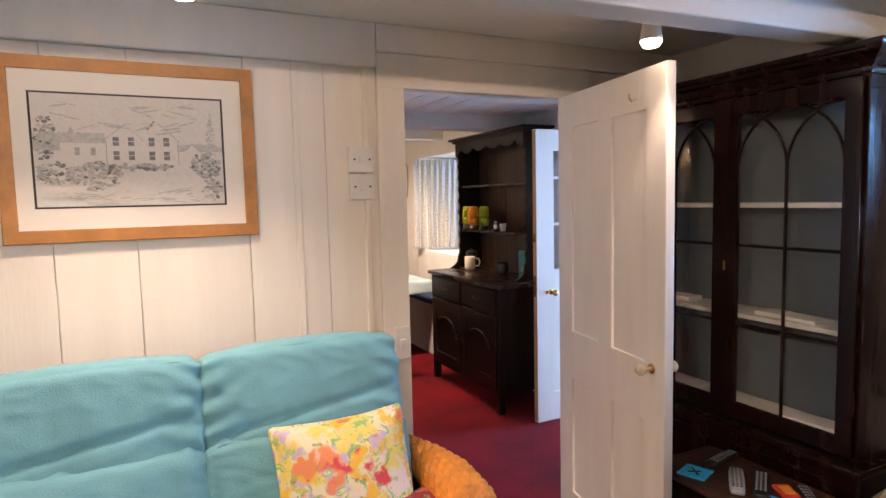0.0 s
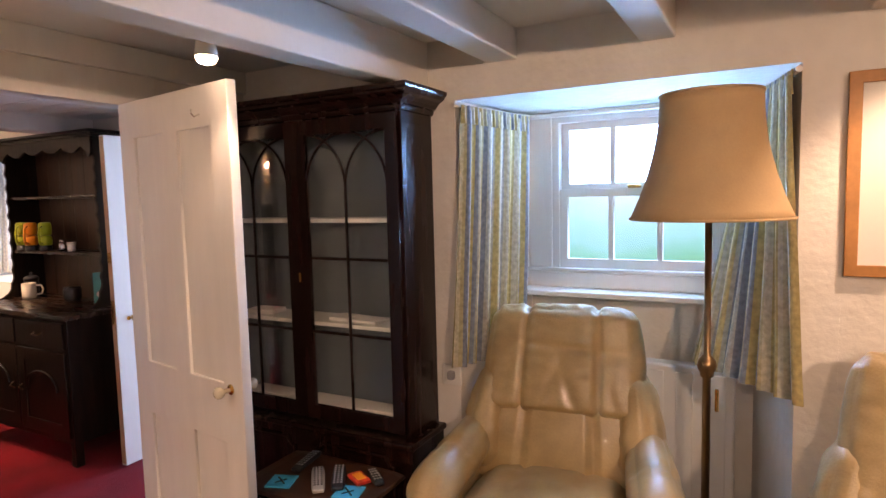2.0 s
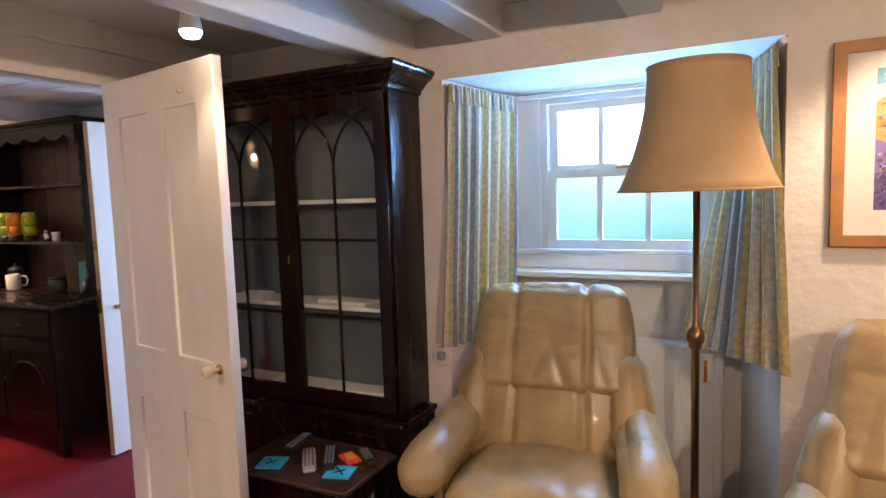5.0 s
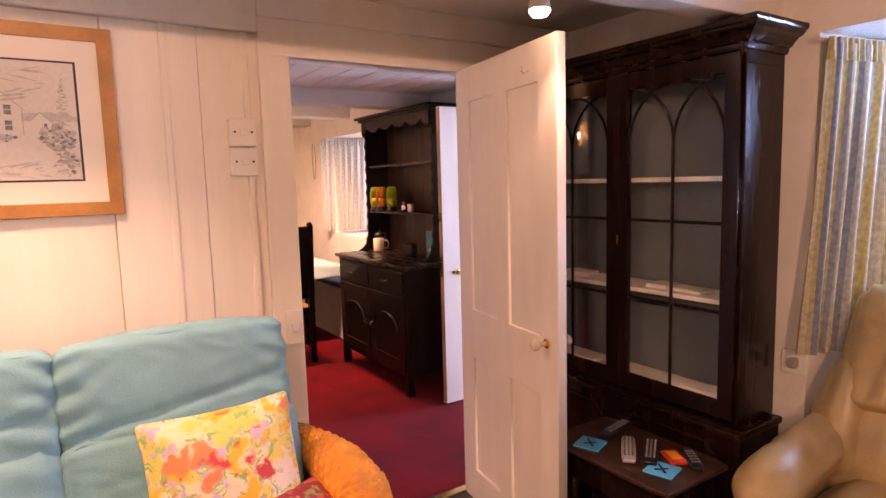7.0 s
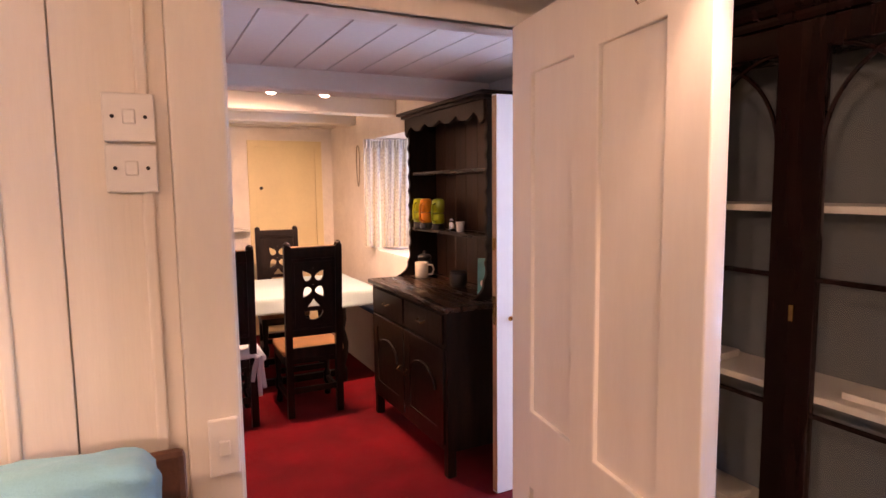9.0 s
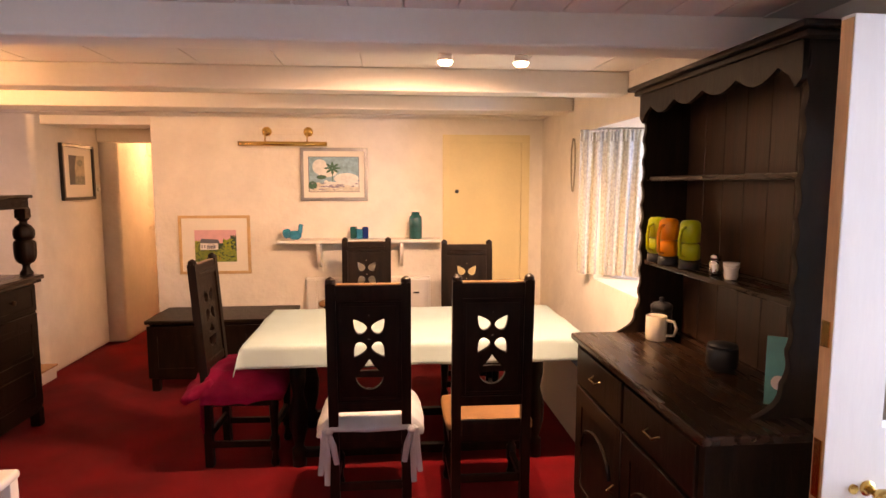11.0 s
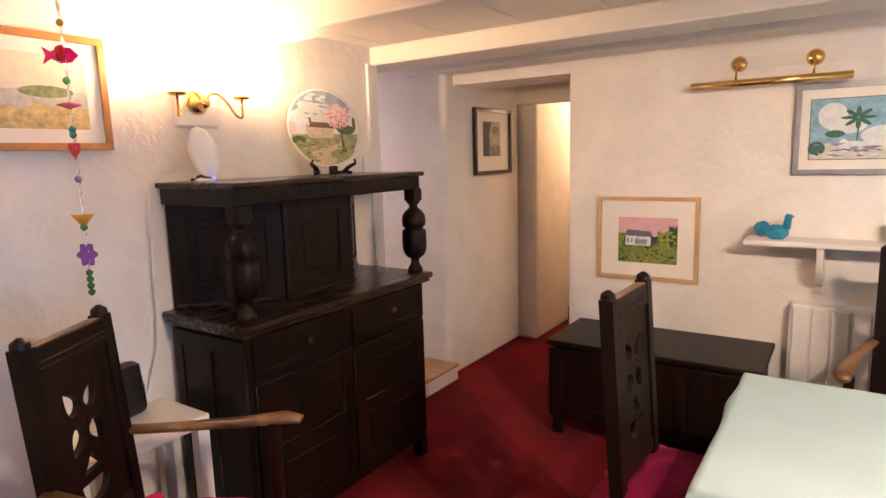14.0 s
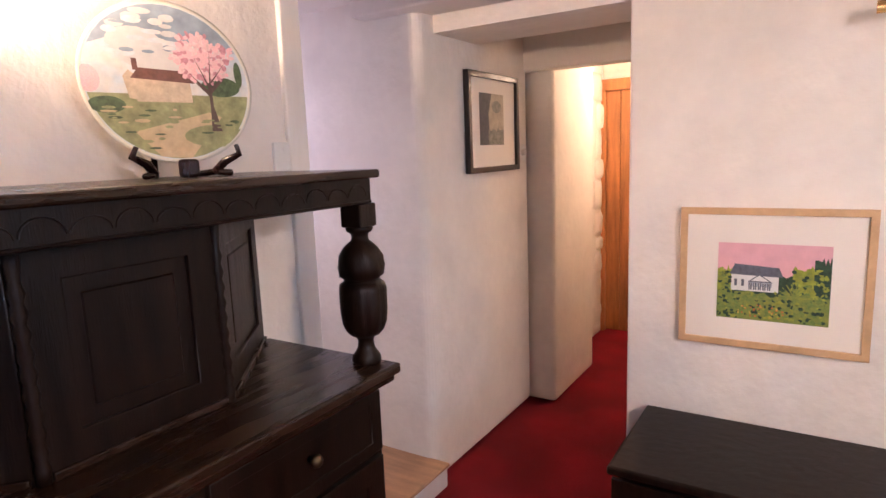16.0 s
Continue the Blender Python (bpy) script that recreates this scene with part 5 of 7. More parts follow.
for i in range(nx + 1):
    for j in range(ny + 1):
        x = -hang + (lx + 2 * hang) * i / nx
        y = -hang + (ly + 2 * hang) * j / ny
        ox = max(0, -x, x - lx)
        oy = max(0, -y, y - ly)
        cx, cy = min(max(x, 0), lx), min(max(y, 0), ly)
        d = math.hypot(ox, oy) if ox and oy else ox + oy
        d = min(d, hang * 1.28)
        flare = 0.012 + 0.020 * noise.noise(Vector((x * 4, y * 4, 1))) + 0.05 * (d / hang) * (0.4 if not (ox and oy) else 0.7)
        k = min(1, d / 0.016)
        sx = (-1 if x < 0 else 1) * (1 if ox else 0)
        sy = (-1 if y < 0 else 1) * (1 if oy else 0)
        ln = math.hypot(sx, sy) or 1
        px = TX0 + cx + sx / ln * flare * k
        py = TY0 + cy + sy / ln * flare * k
        z = TZ + 0.004 - max(0, d - 0.008) + 0.0012 * noise.noise(Vector((x * 6, y * 6, 5)))
        verts[i, j] = own.verts.new((px, py, z))
for i in range(nx):
    for j in range(ny):
        own.faces.new((verts[i, j], verts[i + 1, j], verts[i + 1, j + 1], verts[i, j + 1]))
cl = tagged(link("tablecloth", own, CLOTH, None, "", True), "plain pale green tablecloth hanging over the table", "tablecloth")
sm = cl.modifiers.new("thickness", "SOLIDIFY")
sm.thickness = 0.0025

# dresser
DULL_BRASS = mat("dull_dark_brass", (0.10, 0.065, 0.035), 0.45, 0.9, scale=10, vary=0.2, fine=80, bump=0.05, dist=0.001)
DF, DY0, DY1 = 2.60, 3.075, 4.205
dr = thing("dresser", "dark oak dresser with open shelves and scalloped frieze", "dresser")
b = box(DF + 0.015, DY0 + 0.02, 0.14, DX - 0.01, DY1 - 0.02, 0.890, 0.003)
part("body", b, OAK, dr)
part("worktop", box(DF - 0.01, DY0 - 0.01, 0.890, DX - 0.004, DY1 + 0.012, 0.918, 0.006), OAK_TOP, dr)
for y in (DY0 + 0.045, DY1 - 0.045):
    for x in (DF + 0.04, DX - 0.06):
        part("leg", box(x - 0.025, y - 0.025, 0, x + 0.025, y + 0.025, 0.16, 0.004), OAK, dr)
w3 = (DY1 - DY0 - 0.12) / 2
for k in range(2):
    y0 = DY0 + 0.05 + k * (w3 + 0.02)
    d = part("drawer", box(DF + 0.002, y0, 0.715, DF + 0.018, y0 + w3, 0.87, 0.004), OAK, dr)
    part("handle", tube([(DF + 0.004, y0 + w3 / 2 - 0.04, 0.80), (DF - 0.02, y0 + w3 / 2 - 0.03, 0.79), (DF - 0.02, y0 + w3 / 2 + 0.03, 0.79), (DF + 0.004, y0 + w3 / 2 + 0.04, 0.80)], 0.005, 8), DULL_BRASS, d, "dull brass drawer handle")
    d = panel_board("cupboard_door", 0, 0.18, w3, 0.69, 0.02, [(0.07, 0.25, w3 - 0.07, 0.62)], 0.006, Matrix.Translation((DF + 0.012, y0, 0)) @ Matrix.Rotation(radians(90), 4, "Z"), OAK, dr)
    arch = [(DF - 0.001, y0 + w3 / 2 + (w3 / 2 - 0.09) * math.cos(radians(a)), 0.45 + 0.11 * math.sin(radians(a))) for a in range(0, 181, 15)]
    part("arch_moulding", tube(arch, 0.008, 6), OAK, d)
    part("handle", tube([(DF, y0 + (0.04 if k else w3 - 0.04), 0.46), (DF - 0.025, y0 + (0.04 if k else w3 - 0.04), 0.44), (DF, y0 + (0.04 if k else w3 - 0.04), 0.42)], 0.005, 8), DULL_BRASS, d, "dull brass handle")
RX, RB, RY_0, RY_1 = 2.895, DX - 0.006, 3.17, 4.215


def scallop(width, top, drop, n, phase=0.0):
    pts = [(0, top), (0, top - drop)]
    for i in range(1, n * 8):
        s = i / (n * 8)
        pts.append((s * width, top - drop * (0.55 + 0.45 * abs(math.cos(s * n * math.pi)) * (0.6 + 0.4 * abs(2 * s - 1)) + (0.25 if abs(s - 0.5) > 0.46 else 0))))
    pts += [(width, top - drop), (width, top)]
    return pts


for y in (RY_0, RY_1 - 0.022):
    edge = []
    for i in range(65):
        z = 0.918 + (1.98 - 0.918) * i / 64
        wav = 0.012 * abs(math.sin(i / 64 * math.pi * 11))
        foot = -0.09 * math.exp(-(z - 0.918) / 0.05)
        edge.append((RX + wav + foot, z))
    pts = [(RB, 0.918)] + edge + [(RB, 1.98)]
    part("rack_side", moved(plate_with_holes(pts, [], 0.022, 0.002), Matrix.Translation((0, y + 0.011, 0))), OAK, dr, "side with a wavy front edge")
part("frieze", moved(plate_with_holes(scallop(RY_1 - RY_0, 1.98, 0.10, 5), [], 0.018, 0.002), Matrix.Translation((RX - 0.006, RY_0, 0)) @ Matrix.Rotation(radians(90), 4, "Z")), OAK, dr, "scalloped frieze")
b = box(RX - 0.03, RY_0 - 0.035, 1.98, RB, RY_1 + 0.035, 2.0, 0.005)
box(RX - 0.055, RY_0 - 0.055, 2.0, RB, RY_1 + 0.055, 2.02, 0.006, bm=b)
part("rack_cornice", b, OAK, dr)
nb = 7
for i in range(nb):
    y0 = RY_0 + 0.02 + (RY_1 - RY_0 - 0.04) * i / nb
    part("back_board", box(RB - 0.012, y0 + 0.001, 0.918, RB - 0.002, y0 + (RY_1 - RY_0 - 0.04) / nb - 0.002, 1.98, 0.002, seg=1), OAK_BACK, dr)
for z in (1.255, 1.625):
    part("rack_shelf", box(RX + 0.02, RY_0 + 0.02, z - 0.02, RB - 0.012, RY_1 - 0.02, z, 0.004), OAK_TOP, dr)

# things on the dresser
for i, (x, y, m2) in enumerate(((2.935, 4.115, LIME), (2.93, 4.0, ORANGE), (2.955, 3.87, LIME))):
    mg = thing("mug", ("bright orange" if m2 is ORANGE else "lime green") + " melamine mugs stacked over a modelled dark shadow", "mug", pose(x, y, 1.255, 0, 0, 10) @ Matrix.Diagonal((0.96, 0.96, 0.78, 1)), group="bright mugs")
    # black cylinder stands in for the shadow round the mugs' foot
    part("base", lathe([(0.040, 0.0), (0.042, 0.006), (0.040, 0.044), (0.032, 0.046)], 22), BLACK, mg, "black cylinder for the shadow at the foot", True)
    for k in range(2):
        z0, tall = 0.046 + k * 0.088, 0.088 if k == 0 else 0.116
        part("cup", lathe([(0.030, z0), (0.041, z0 + 0.006), (0.042, z0 + tall * 0.6), (0.040, z0 + tall * 0.86), (0.030, z0 + tall - 0.003), (0.01, z0 + tall)], 24), m2, mg, smooth=True)
    part("handle", tube([(-0.036, -0.014, 0.065), (-0.064, -0.022, 0.075), (-0.068, -0.024, 0.15), (-0.060, -0.022, 0.20), (-0.034, -0.014, 0.215)], 0.008, 8), m2, mg, smooth=True)
for y, l, h in ((3.70, "glass salt shaker with a steel top", 0.075), (3.60, "small cream egg cup", 0.06)):
    sk = thing("salt_shaker" if h > 0.07 else "egg_cup", l, "shaker" if h > 0.07 else "egg cup", pose(2.97, y, 1.255))
    part("body", lathe([(0.02, 0), (0.024, 0.01), (0.024, h * 0.6), (0.028 if h < 0.07 else 0.018, h * 0.75)], 16), CHROME if h > 0.07 else MOUNT, sk, smooth=True)
    part("top", lathe([(0.019, h * 0.75), (0.019, h * 0.95), (0.008, h * 1.05)] if h > 0.07 else [(0.027, h * 0.75), (0.028, h), (0.02, h)], 16), CHROME if h > 0.07 else MOUNT, sk, smooth=True)
jg = thing("mug", "cream china mug on the dresser", "mug", pose(2.92, 4.06, 0.918, 0, 0, -20) @ Matrix.Diagonal((0.86, 0.86, 0.92, 1)))
part("cup", lathe([(0.046, 0), (0.050, 0.004), (0.052, 0.02), (0.052, 0.115), (0.049, 0.116), (0.046, 0.10), (0.044, 0.012)], 28), CERAMIC, jg, smooth=True)
part("handle", tube([(0.046, -0.02, 0.098), (0.080, -0.034, 0.096), (0.092, -0.04, 0.065), (0.080, -0.034, 0.03), (0.046, -0.02, 0.026)], 0.0075, 10), CERAMIC, jg, smooth=True)
cj = thing("coffee_jug", "black lidded glass coffee jug on the dresser", "jug", pose(2.975, 4.13, 0.918) @ Matrix.Diagonal((0.95, 0.95, 0.82, 1)))
part("body", lathe([(0.045, 0), (0.048, 0.006), (0.048, 0.13), (0.044, 0.14)], 26), BLACK, cj, smooth=True)
part("lid", lathe([(0.049, 0.14), (0.050, 0.165), (0.038, 0.180), (0.012, 0.184), (0.010, 0.200), (0.014, 0.206), (0.004, 0.212)], 26), BLACK, cj, smooth=True)
bw = thing("bowl", "black round lidded bowl on the dresser", "bowl", pose(2.97, 3.63, 0.918))
part("body", lathe([(0.045, 0), (0.055, 0.02), (0.055, 0.075), (0.05, 0.085)], 24), BLACK, bw, smooth=True)
part("lid", lathe([(0.054, 0.085), (0.05, 0.095), (0.01, 0.10)], 24), BLACK, bw, smooth=True)
bk = thing("booklet", "teal booklet leaning against the dresser's side", "booklet", pose(2.935, 3.27, 0.918, -8, 0, -35))
part("cover", box(-0.034, -0.006, 0, 0.034, 0.006, 0.21, 0.002), mat("teal_booklet", (0.03, 0.30, 0.29), 0.4, scale=8, vary=0.15, fine=60, bump=0), bk)
part("emblem", moved(lathe([(0.022, 0), (0.022, 0.001)], 18), Matrix.Translation((0.004, -0.007, 0.07)) @ Matrix.Rotation(radians(90), 4, "X")), MOUNT, bk)

# half-glazed outer door, standing open against the reveal
d2 = thing("door_2", "white half-glazed outer door standing open", "door", pose(2.755, 2.855, 0, 0, 0, 0.5), kind="structure")
W2 = 0.76
part("door_leaf", plate_with_holes(rect(0.0, 0.012, W2, 1.95), [rect(0.135, 1.03, W2 - 0.12, 1.82), rect(0.135, 0.20, W2 - 0.12, 0.72)], 0.04, 0.002), PAINT, d2)
part("lower_panel", box(0.13, -0.008, 0.195, W2 - 0.115, 0.008, 0.725), PAINT, d2)
part("bare_edge", box(-0.003, -0.018, 0.02, 0.001, 0.018, 1.945), EDGE_WOOD, d2, "bare unpainted wooden lock edge")
p = part("pane", box(0.13, -0.004, 1.025, W2 - 0.115, 0.0, 1.825), GLASS, d2)
p.visible_shadow = False
for z in (1.335, 1.64):
    part("glazing_bar", box(0.135, -0.016, z - 0.009, W2 - 0.12, -0.0045, z + 0.009, 0.003), PAINT, d2)
part("lock_plate", box(-0.006, -0.012, 0.86, -0.002, 0.012, 1.0), BRASS, d2)
part("strike", box(-0.006, -0.012, 1.22, -0.002, 0.012, 1.28), BRASS, d2)
door_knob(d2, Matrix.Translation((0.11, -0.02, 0.885)) @ Matrix.Rotation(radians(90), 4, "X"), BRASS)
part("key_cover", moved(lathe([(0.012, 0), (0.012, 0.004)], 14), Matrix.Translation((0.075, -0.02, 0.885)) @ Matrix.Rotation(radians(90), 4, "X")), BRASS, d2)

# dining window, curtains, ledge
w2 = thing("window_2", "white-painted window behind pale curtains", "window", kind="structure")
b = plate_with_holes(rect(4.36, 0.97, 5.42, 1.955), [rect(4.43, 1.04, 4.88, 1.89), rect(4.92, 1.04, 5.35, 1.89)], 0.07, 0.003)
part("window_frame", moved(b, Matrix.Translation((3.55, 0, 0)) @ Matrix.Rotation(radians(90), 4, "Z")), PAINT, w2)
for y0, y1 in ((4.43, 4.88), (4.92, 5.35)):
    p = part("pane", box(3.548, y0 - 0.003, 1.037, 3.552, y1 + 0.003, 1.893), GLASS, w2)
    p.visible_shadow = False
ct2 = thing("curtain_track", "white curtain rail over the dining window", "curtain rail")
for ya, yb in ((5.415, 5.36), (4.37, 4.42)):
    part("rail", tube([(DX - 0.05, ya, 1.935), (3.46, yb, 1.935)], 0.01, 8), PAINT, ct2)
part("rail", tube([(3.46, 5.36, 1.935), (3.46, 4.42, 1.935)], 0.01, 8), PAINT, ct2)
curtain("short pale yellow and grey striped curtain", (DX - 0.11, 5.43), (3.46, 5.34), (DX - 0.10, 5.47), (3.40, 5.28), 1.925, 1.0, 7, PALE_CURTAIN, 0.026, "dining curtains")
curtain("short pale yellow and grey striped curtain", (DX - 0.08, 4.35), (3.46, 4.43), (DX - 0.08, 4.33), (3.40, 4.48), 1.925, 1.0, 6, PALE_CURTAIN, 0.024, "dining curtains")
ws = thing("window_seat", "cream boxed window seat with a blue cushion", "bench", pose(0, 0, 0))
part("box", box(2.90, 4.42, 0, DX - 0.003, 6.25, 0.50, 0.01), PLASTER, ws)
part("seat_cushion", box(2.88, 4.45, 0.50, DX - 0.004, 6.2, 0.545, 0.015), BLUE_CLOTH, ws, "dark blue seat cushion")
hs = thing("hanging_strap", "looped leather strap hanging on the wall", "strap", pose(DX - 0.012, 5.88, 1.54))
part("loop", tube([(0, 0.055 * math.sin(a) * (0.6 + 0.4 * (1 + math.cos(a)) / 2 * -1 + 0.4), 0.19 - 0.19 * math.cos(a)) for a in [2 * math.pi * i / 36 for i in range(37)]], 0.0055, 8), mat("grey_leather", (0.34, 0.30, 0.24), 0.6), hs, smooth=True)
part("nail", tube([(0.012, 0, 0.375), (-0.01, 0, 0.38)], 0.004, 8), CHROME, hs)

# cupboard door in the far wall
yd = thing("door_3", "pale yellow painted cupboard door", "door", pose(2.246, FY, 0.012), kind="structure")
b = plate_with_holes([(0, 0), (0.06, 0), (0.06, 1.945), (0.685, 1.945), (0.685, 0), (0.75, 0), (0.75, 2.0), (0, 2.0)], [], 0.04, 0.004)
part("frame", moved(b, Matrix.Translation((0, -0.008, 0))), YELLOW_PAINT, yd)
part("door_leaf", box(0.064, -0.018, 0.01, 0.681, 0.0, 1.941, 0.003), YELLOW_PAINT, yd)
part("knob", moved(lathe([(0.008, 0), (0.008, 0.015), (0.017, 0.022), (0.017, 0.032), (0.006, 0.038)], 16), Matrix.Translation((0.115, -0.018, 1.52)) @ Matrix.Rotation(radians(90), 4, "X")), BLACK, yd, "small dark knob", True)

# shelf and what stands on it
sf = thing("wall_shelf", "white wall shelf on two brackets", "shelf", pose(0, 0, 0))
part("board", box(0.855, 6.585, 1.108, 2.21, FY - 0.002, 1.135, 0.004), WHITE_LAMINATE, sf)
for x in (1.19, 1.88):
    b = box(x - 0.022, FY - 0.02, 0.85, x + 0.022, FY - 0.002, 1.107, 0.003)
    own = plate_with_holes([(0, 0), (0, -0.22)] + [(0.02 + 0.15 * math.sin(radians(a)), -0.20 + 0.17 * (1 - math.cos(radians(a)))) for a in range(0, 91, 15)] + [(0.17, 0)], [], 0.03, 0.002)
    merge(b, moved(own, Matrix.Translation((x, FY - 0.02, 1.107)) @ Matrix.Rotation(radians(-90), 4, "Z")))
    part("bracket", b, WHITE_LAMINATE, sf)
dk = thing("ceramic_hen", "turquoise glazed ceramic hen on the shelf", "ornament", pose(0.985, 6.67, 1.135))
b = soft(0.10, 0.065, 0.07, 0.033, 10, 0.004, shape=lambda p, u: p + Vector((0.01, 0, 0.036)))
soft(0.07, 0.05, 0.075, 0.03, 8, 0.002, bm=b, shape=lambda p, u: pose(-0.055, 0, 0.05, 0, -20, 0) @ p)
lathe([(0.02, 0), (0.017, 0.05), (0.019, 0.06), (0.012, 0.075)], 14, bm=b, axis=pose(0.05, 0, 0.055, 0, 8, 0))
lathe([(0.008, 0), (0.001, 0.018)], 8, bm=b, axis=pose(0.068, 0, 0.118, 0, 95, 0))
part("figure", b, BLUE_GLAZE, dk, smooth=True)
gl = thing("glass_block", "wavy blue and green glass votive on the shelf", "ornament", pose(1.53, 6.67, 1.135))
for dx, m2 in ((-0.05, GREEN_GLAZE), (0.0, BLUE_GLAZE), (0.045, mat("cobalt_glaze", (0.01, 0.03, 0.16), 0.15, scale=12, vary=0.3, fine=60, bump=0))):
    part("facet", moved(soft(0.05, 0.05, 0.085 + abs(dx) * 0.4, 0.006, 4), pose(dx, abs(dx) * 0.3, 0.043 + abs(dx) * 0.2, 0, 0, dx * 300)), m2, gl)
vs = thing("vase", "dark teal glazed cylindrical vase on the shelf", "vase", pose(2.0, 6.67, 1.135))
part("body", lathe([(0.05, 0), (0.056, 0.01), (0.056, 0.17), (0.05, 0.19), (0.035, 0.20), (0.036, 0.225), (0.03, 0.225), (0.028, 0.2)], 26), GREEN_GLAZE, vs, smooth=True)

# storage heater under the shelf
ht = thing("storage_heater", "white slatted storage heater on the far wall", "heater", pose(0, 0, 0))
part("casing", box(1.07, 6.70, 0.06, 2.13, FY - 0.003, 0.80, 0.01), WHITE_PLASTIC, ht)
for i in range(9):
    part("front_slat", box(1.085 + i * 0.085, 6.686, 0.08, 1.085 + i * 0.085 + 0.076, 6.702, 0.785, 0.006), WHITE_PLASTIC, ht)
part("control_panel", box(1.88, 6.685, 0.08, 2.115, 6.702, 0.785, 0.006), WHITE_PLASTIC, ht)
part("control_knob", box(1.98, 6.676, 0.66, 2.03, 6.687, 0.675, 0.002), BLACK, ht)

# pictures on the far wall
PALMS = [flat("washed_blue_sky", (0.26, 0.45, 0.55), 0.25, 10), flat("white_cloud_paint", (0.72, 0.74, 0.72), 0.1, 12), flat("dark_leaf_paint", (0.05, 0.15, 0.10), 0.4, 30), flat("sand_paint", (0.62, 0.58, 0.50), 0.15, 18), flat("violet_grey_paint", (0.25, 0.22, 0.32), 0.3, 30), flat("dark_edge_paint", (0.16, 0.16, 0.17), 0.1)]
lay = [(5, rect(-0.012, -0.015, 1.012, 1.015)), (0, rect(0, 0, 1, 1)), (1, ring(0.22, 0.72, 0.15, 0.22)), (1, ring(0.36, 0.55, 0.2, 0.13)), (1, ring(0.75, 0.38, 0.25, 0.16)), (3, hill(0, 1, 0, 0.24, 2)), (1, hill(0.3, 1, 0.14, 0.30, 5)), (2, ring(0.07, 0.18, 0.09, 0.12))]
for a in range(0, 360, 45):
    lay.append((2, ring(0.47 + 0.09 * math.cos(radians(a)), 0.68 + 0.10 * math.sin(radians(a)), 0.085, 0.028, 10, radians(a))))
lay += [(2, [(0.46, 0.3), (0.475, 0.3), (0.49, 0.66), (0.47, 0.66)]), (2, ring(0.25, 0.42, 0.1, 0.06)), (4, ring(0.52, 0.14, 0.2, 0.03)), (4, ring(0.62, 0.19, 0.1, 0.02))]
lay += dabs(40, 8, (0.0, 0.02, 1.0, 0.26), (1, 3, 4), (0.02, 0.06), (0.008, 0.02))
picture("framed_painting", "watercolour of palms and clouds in a silver frame", pose(1.318, FY - 0.003, 1.677), 0.556, 0.44, 0.022, SILVER, 0.08, PALMS, lay, depth=0.025, art=(-0.21, -0.145, 0.205, 0.145))
HOUSE = [flat("pink_sky_paint", (0.72, 0.40, 0.44), 0.06, 8), flat("hedge_green_paint", (0.11, 0.17, 0.04), 0.5, 26, (0.30, 0.33, 0.05)), flat("dark_green_paint", (0.03, 0.07, 0.04), 0.4, 30), flat("white_house_paint", (0.70, 0.70, 0.70), 0.05), flat("slate_paint", (0.12, 0.13, 0.17), 0.2), flat("olive_paint", (0.32, 0.36, 0.04), 0.3, 20)]
lay = [(0, rect(0, 0, 1, 1)), (2, hill(0, 1, 0.3, 0.62, 3)), (5, hill(0, 0.16, 0.3, 0.66, 9)), (5, hill(0.68, 1, 0.3, 0.70, 5)), (2, hill(0.86, 1, 0.3, 0.82, 7)), (1, hill(0, 1, 0, 0.36, 6)), (3, rect(0.13, 0.38, 0.56, 0.60)), (4, [(0.11, 0.59), (0.60, 0.58), (0.56, 0.70), (0.16, 0.73)]), (6, rect(0.29, 0.44, 0.50, 0.50)), (4, [(0.28, 0.50), (0.51, 0.50), (0.39, 0.61)]), (3, [(0.31, 0.515), (0.48, 0.515), (0.39, 0.59)])]
for i in range(5):
    lay += [(4, rect(0.293 + 0.042 * i, 0.40, 0.322 + 0.042 * i, 0.49)), (3, rect(0.305 + 0.042 * i, 0.40, 0.309 + 0.042 * i, 0.49))]
lay += [(4, rect(0.16, 0.44, 0.185, 0.53)), (4, rect(0.225, 0.44, 0.25, 0.53))]
lay += dabs(200, 9, (0.0, 0.0, 1.0, 0.40), (1, 2, 5, 1, 2), (0.008, 0.028), (0.008, 0.03)) + dabs(90, 10, (0.66, 0.30, 1.0, 0.72), (1, 2, 5, 5, 5), (0.01, 0.03), (0.01, 0.03)) + dabs(30, 13, (0.0, 0.35, 0.14, 0.66), (1, 5, 2), (0.01, 0.03), (0.01, 0.03)) + dabs(40, 14, (0.2, 0.04, 0.62, 0.22), (7, 8, 7, 1), (0.006, 0.014), (0.006, 0.016))
for a in range(-20, 201, 20):
    lay.append(stroke(1, 0.70, 0.34, 0.70 + 0.14 * math.cos(radians(a)), 0.34 + 0.16 * math.sin(radians(a)) + 0.02, 0.006))
HOUSE += [flat("pale_window_paint", (0.35, 0.38, 0.45), 0.1), flat("orange_flower_paint", (0.55, 0.20, 0.04), 0.3, 30), flat("yellow_flower_paint", (0.60, 0.42, 0.06), 0.3, 30)]
picture("framed_painting", "white house under a pink sky in a pale frame", pose(0.3165, FY - 0.003, 1.087), 0.577, 0.488, 0.018, LIGHT_WOOD, 0.11, HOUSE, lay, art=(-0.165, -0.145, 0.175, 0.125))
OLD = [flat("sepia_paper", (0.42, 0.36, 0.26), 0.2, 12), flat("sepia_dark", (0.06, 0.06, 0.07), 0.4, 20), flat("sepia_mid", (0.22, 0.22, 0.18), 0.4, 20)]
lay = [(0, rect(0, 0, 1, 1)), (1, [(0, 0), (0.42, 0), (0.36, 0.6), (0.5, 1), (0, 1)]), (2, hill(0.35, 1, 0, 0.3, 4)), (2, ring(0.7, 0.75, 0.2, 0.12))]
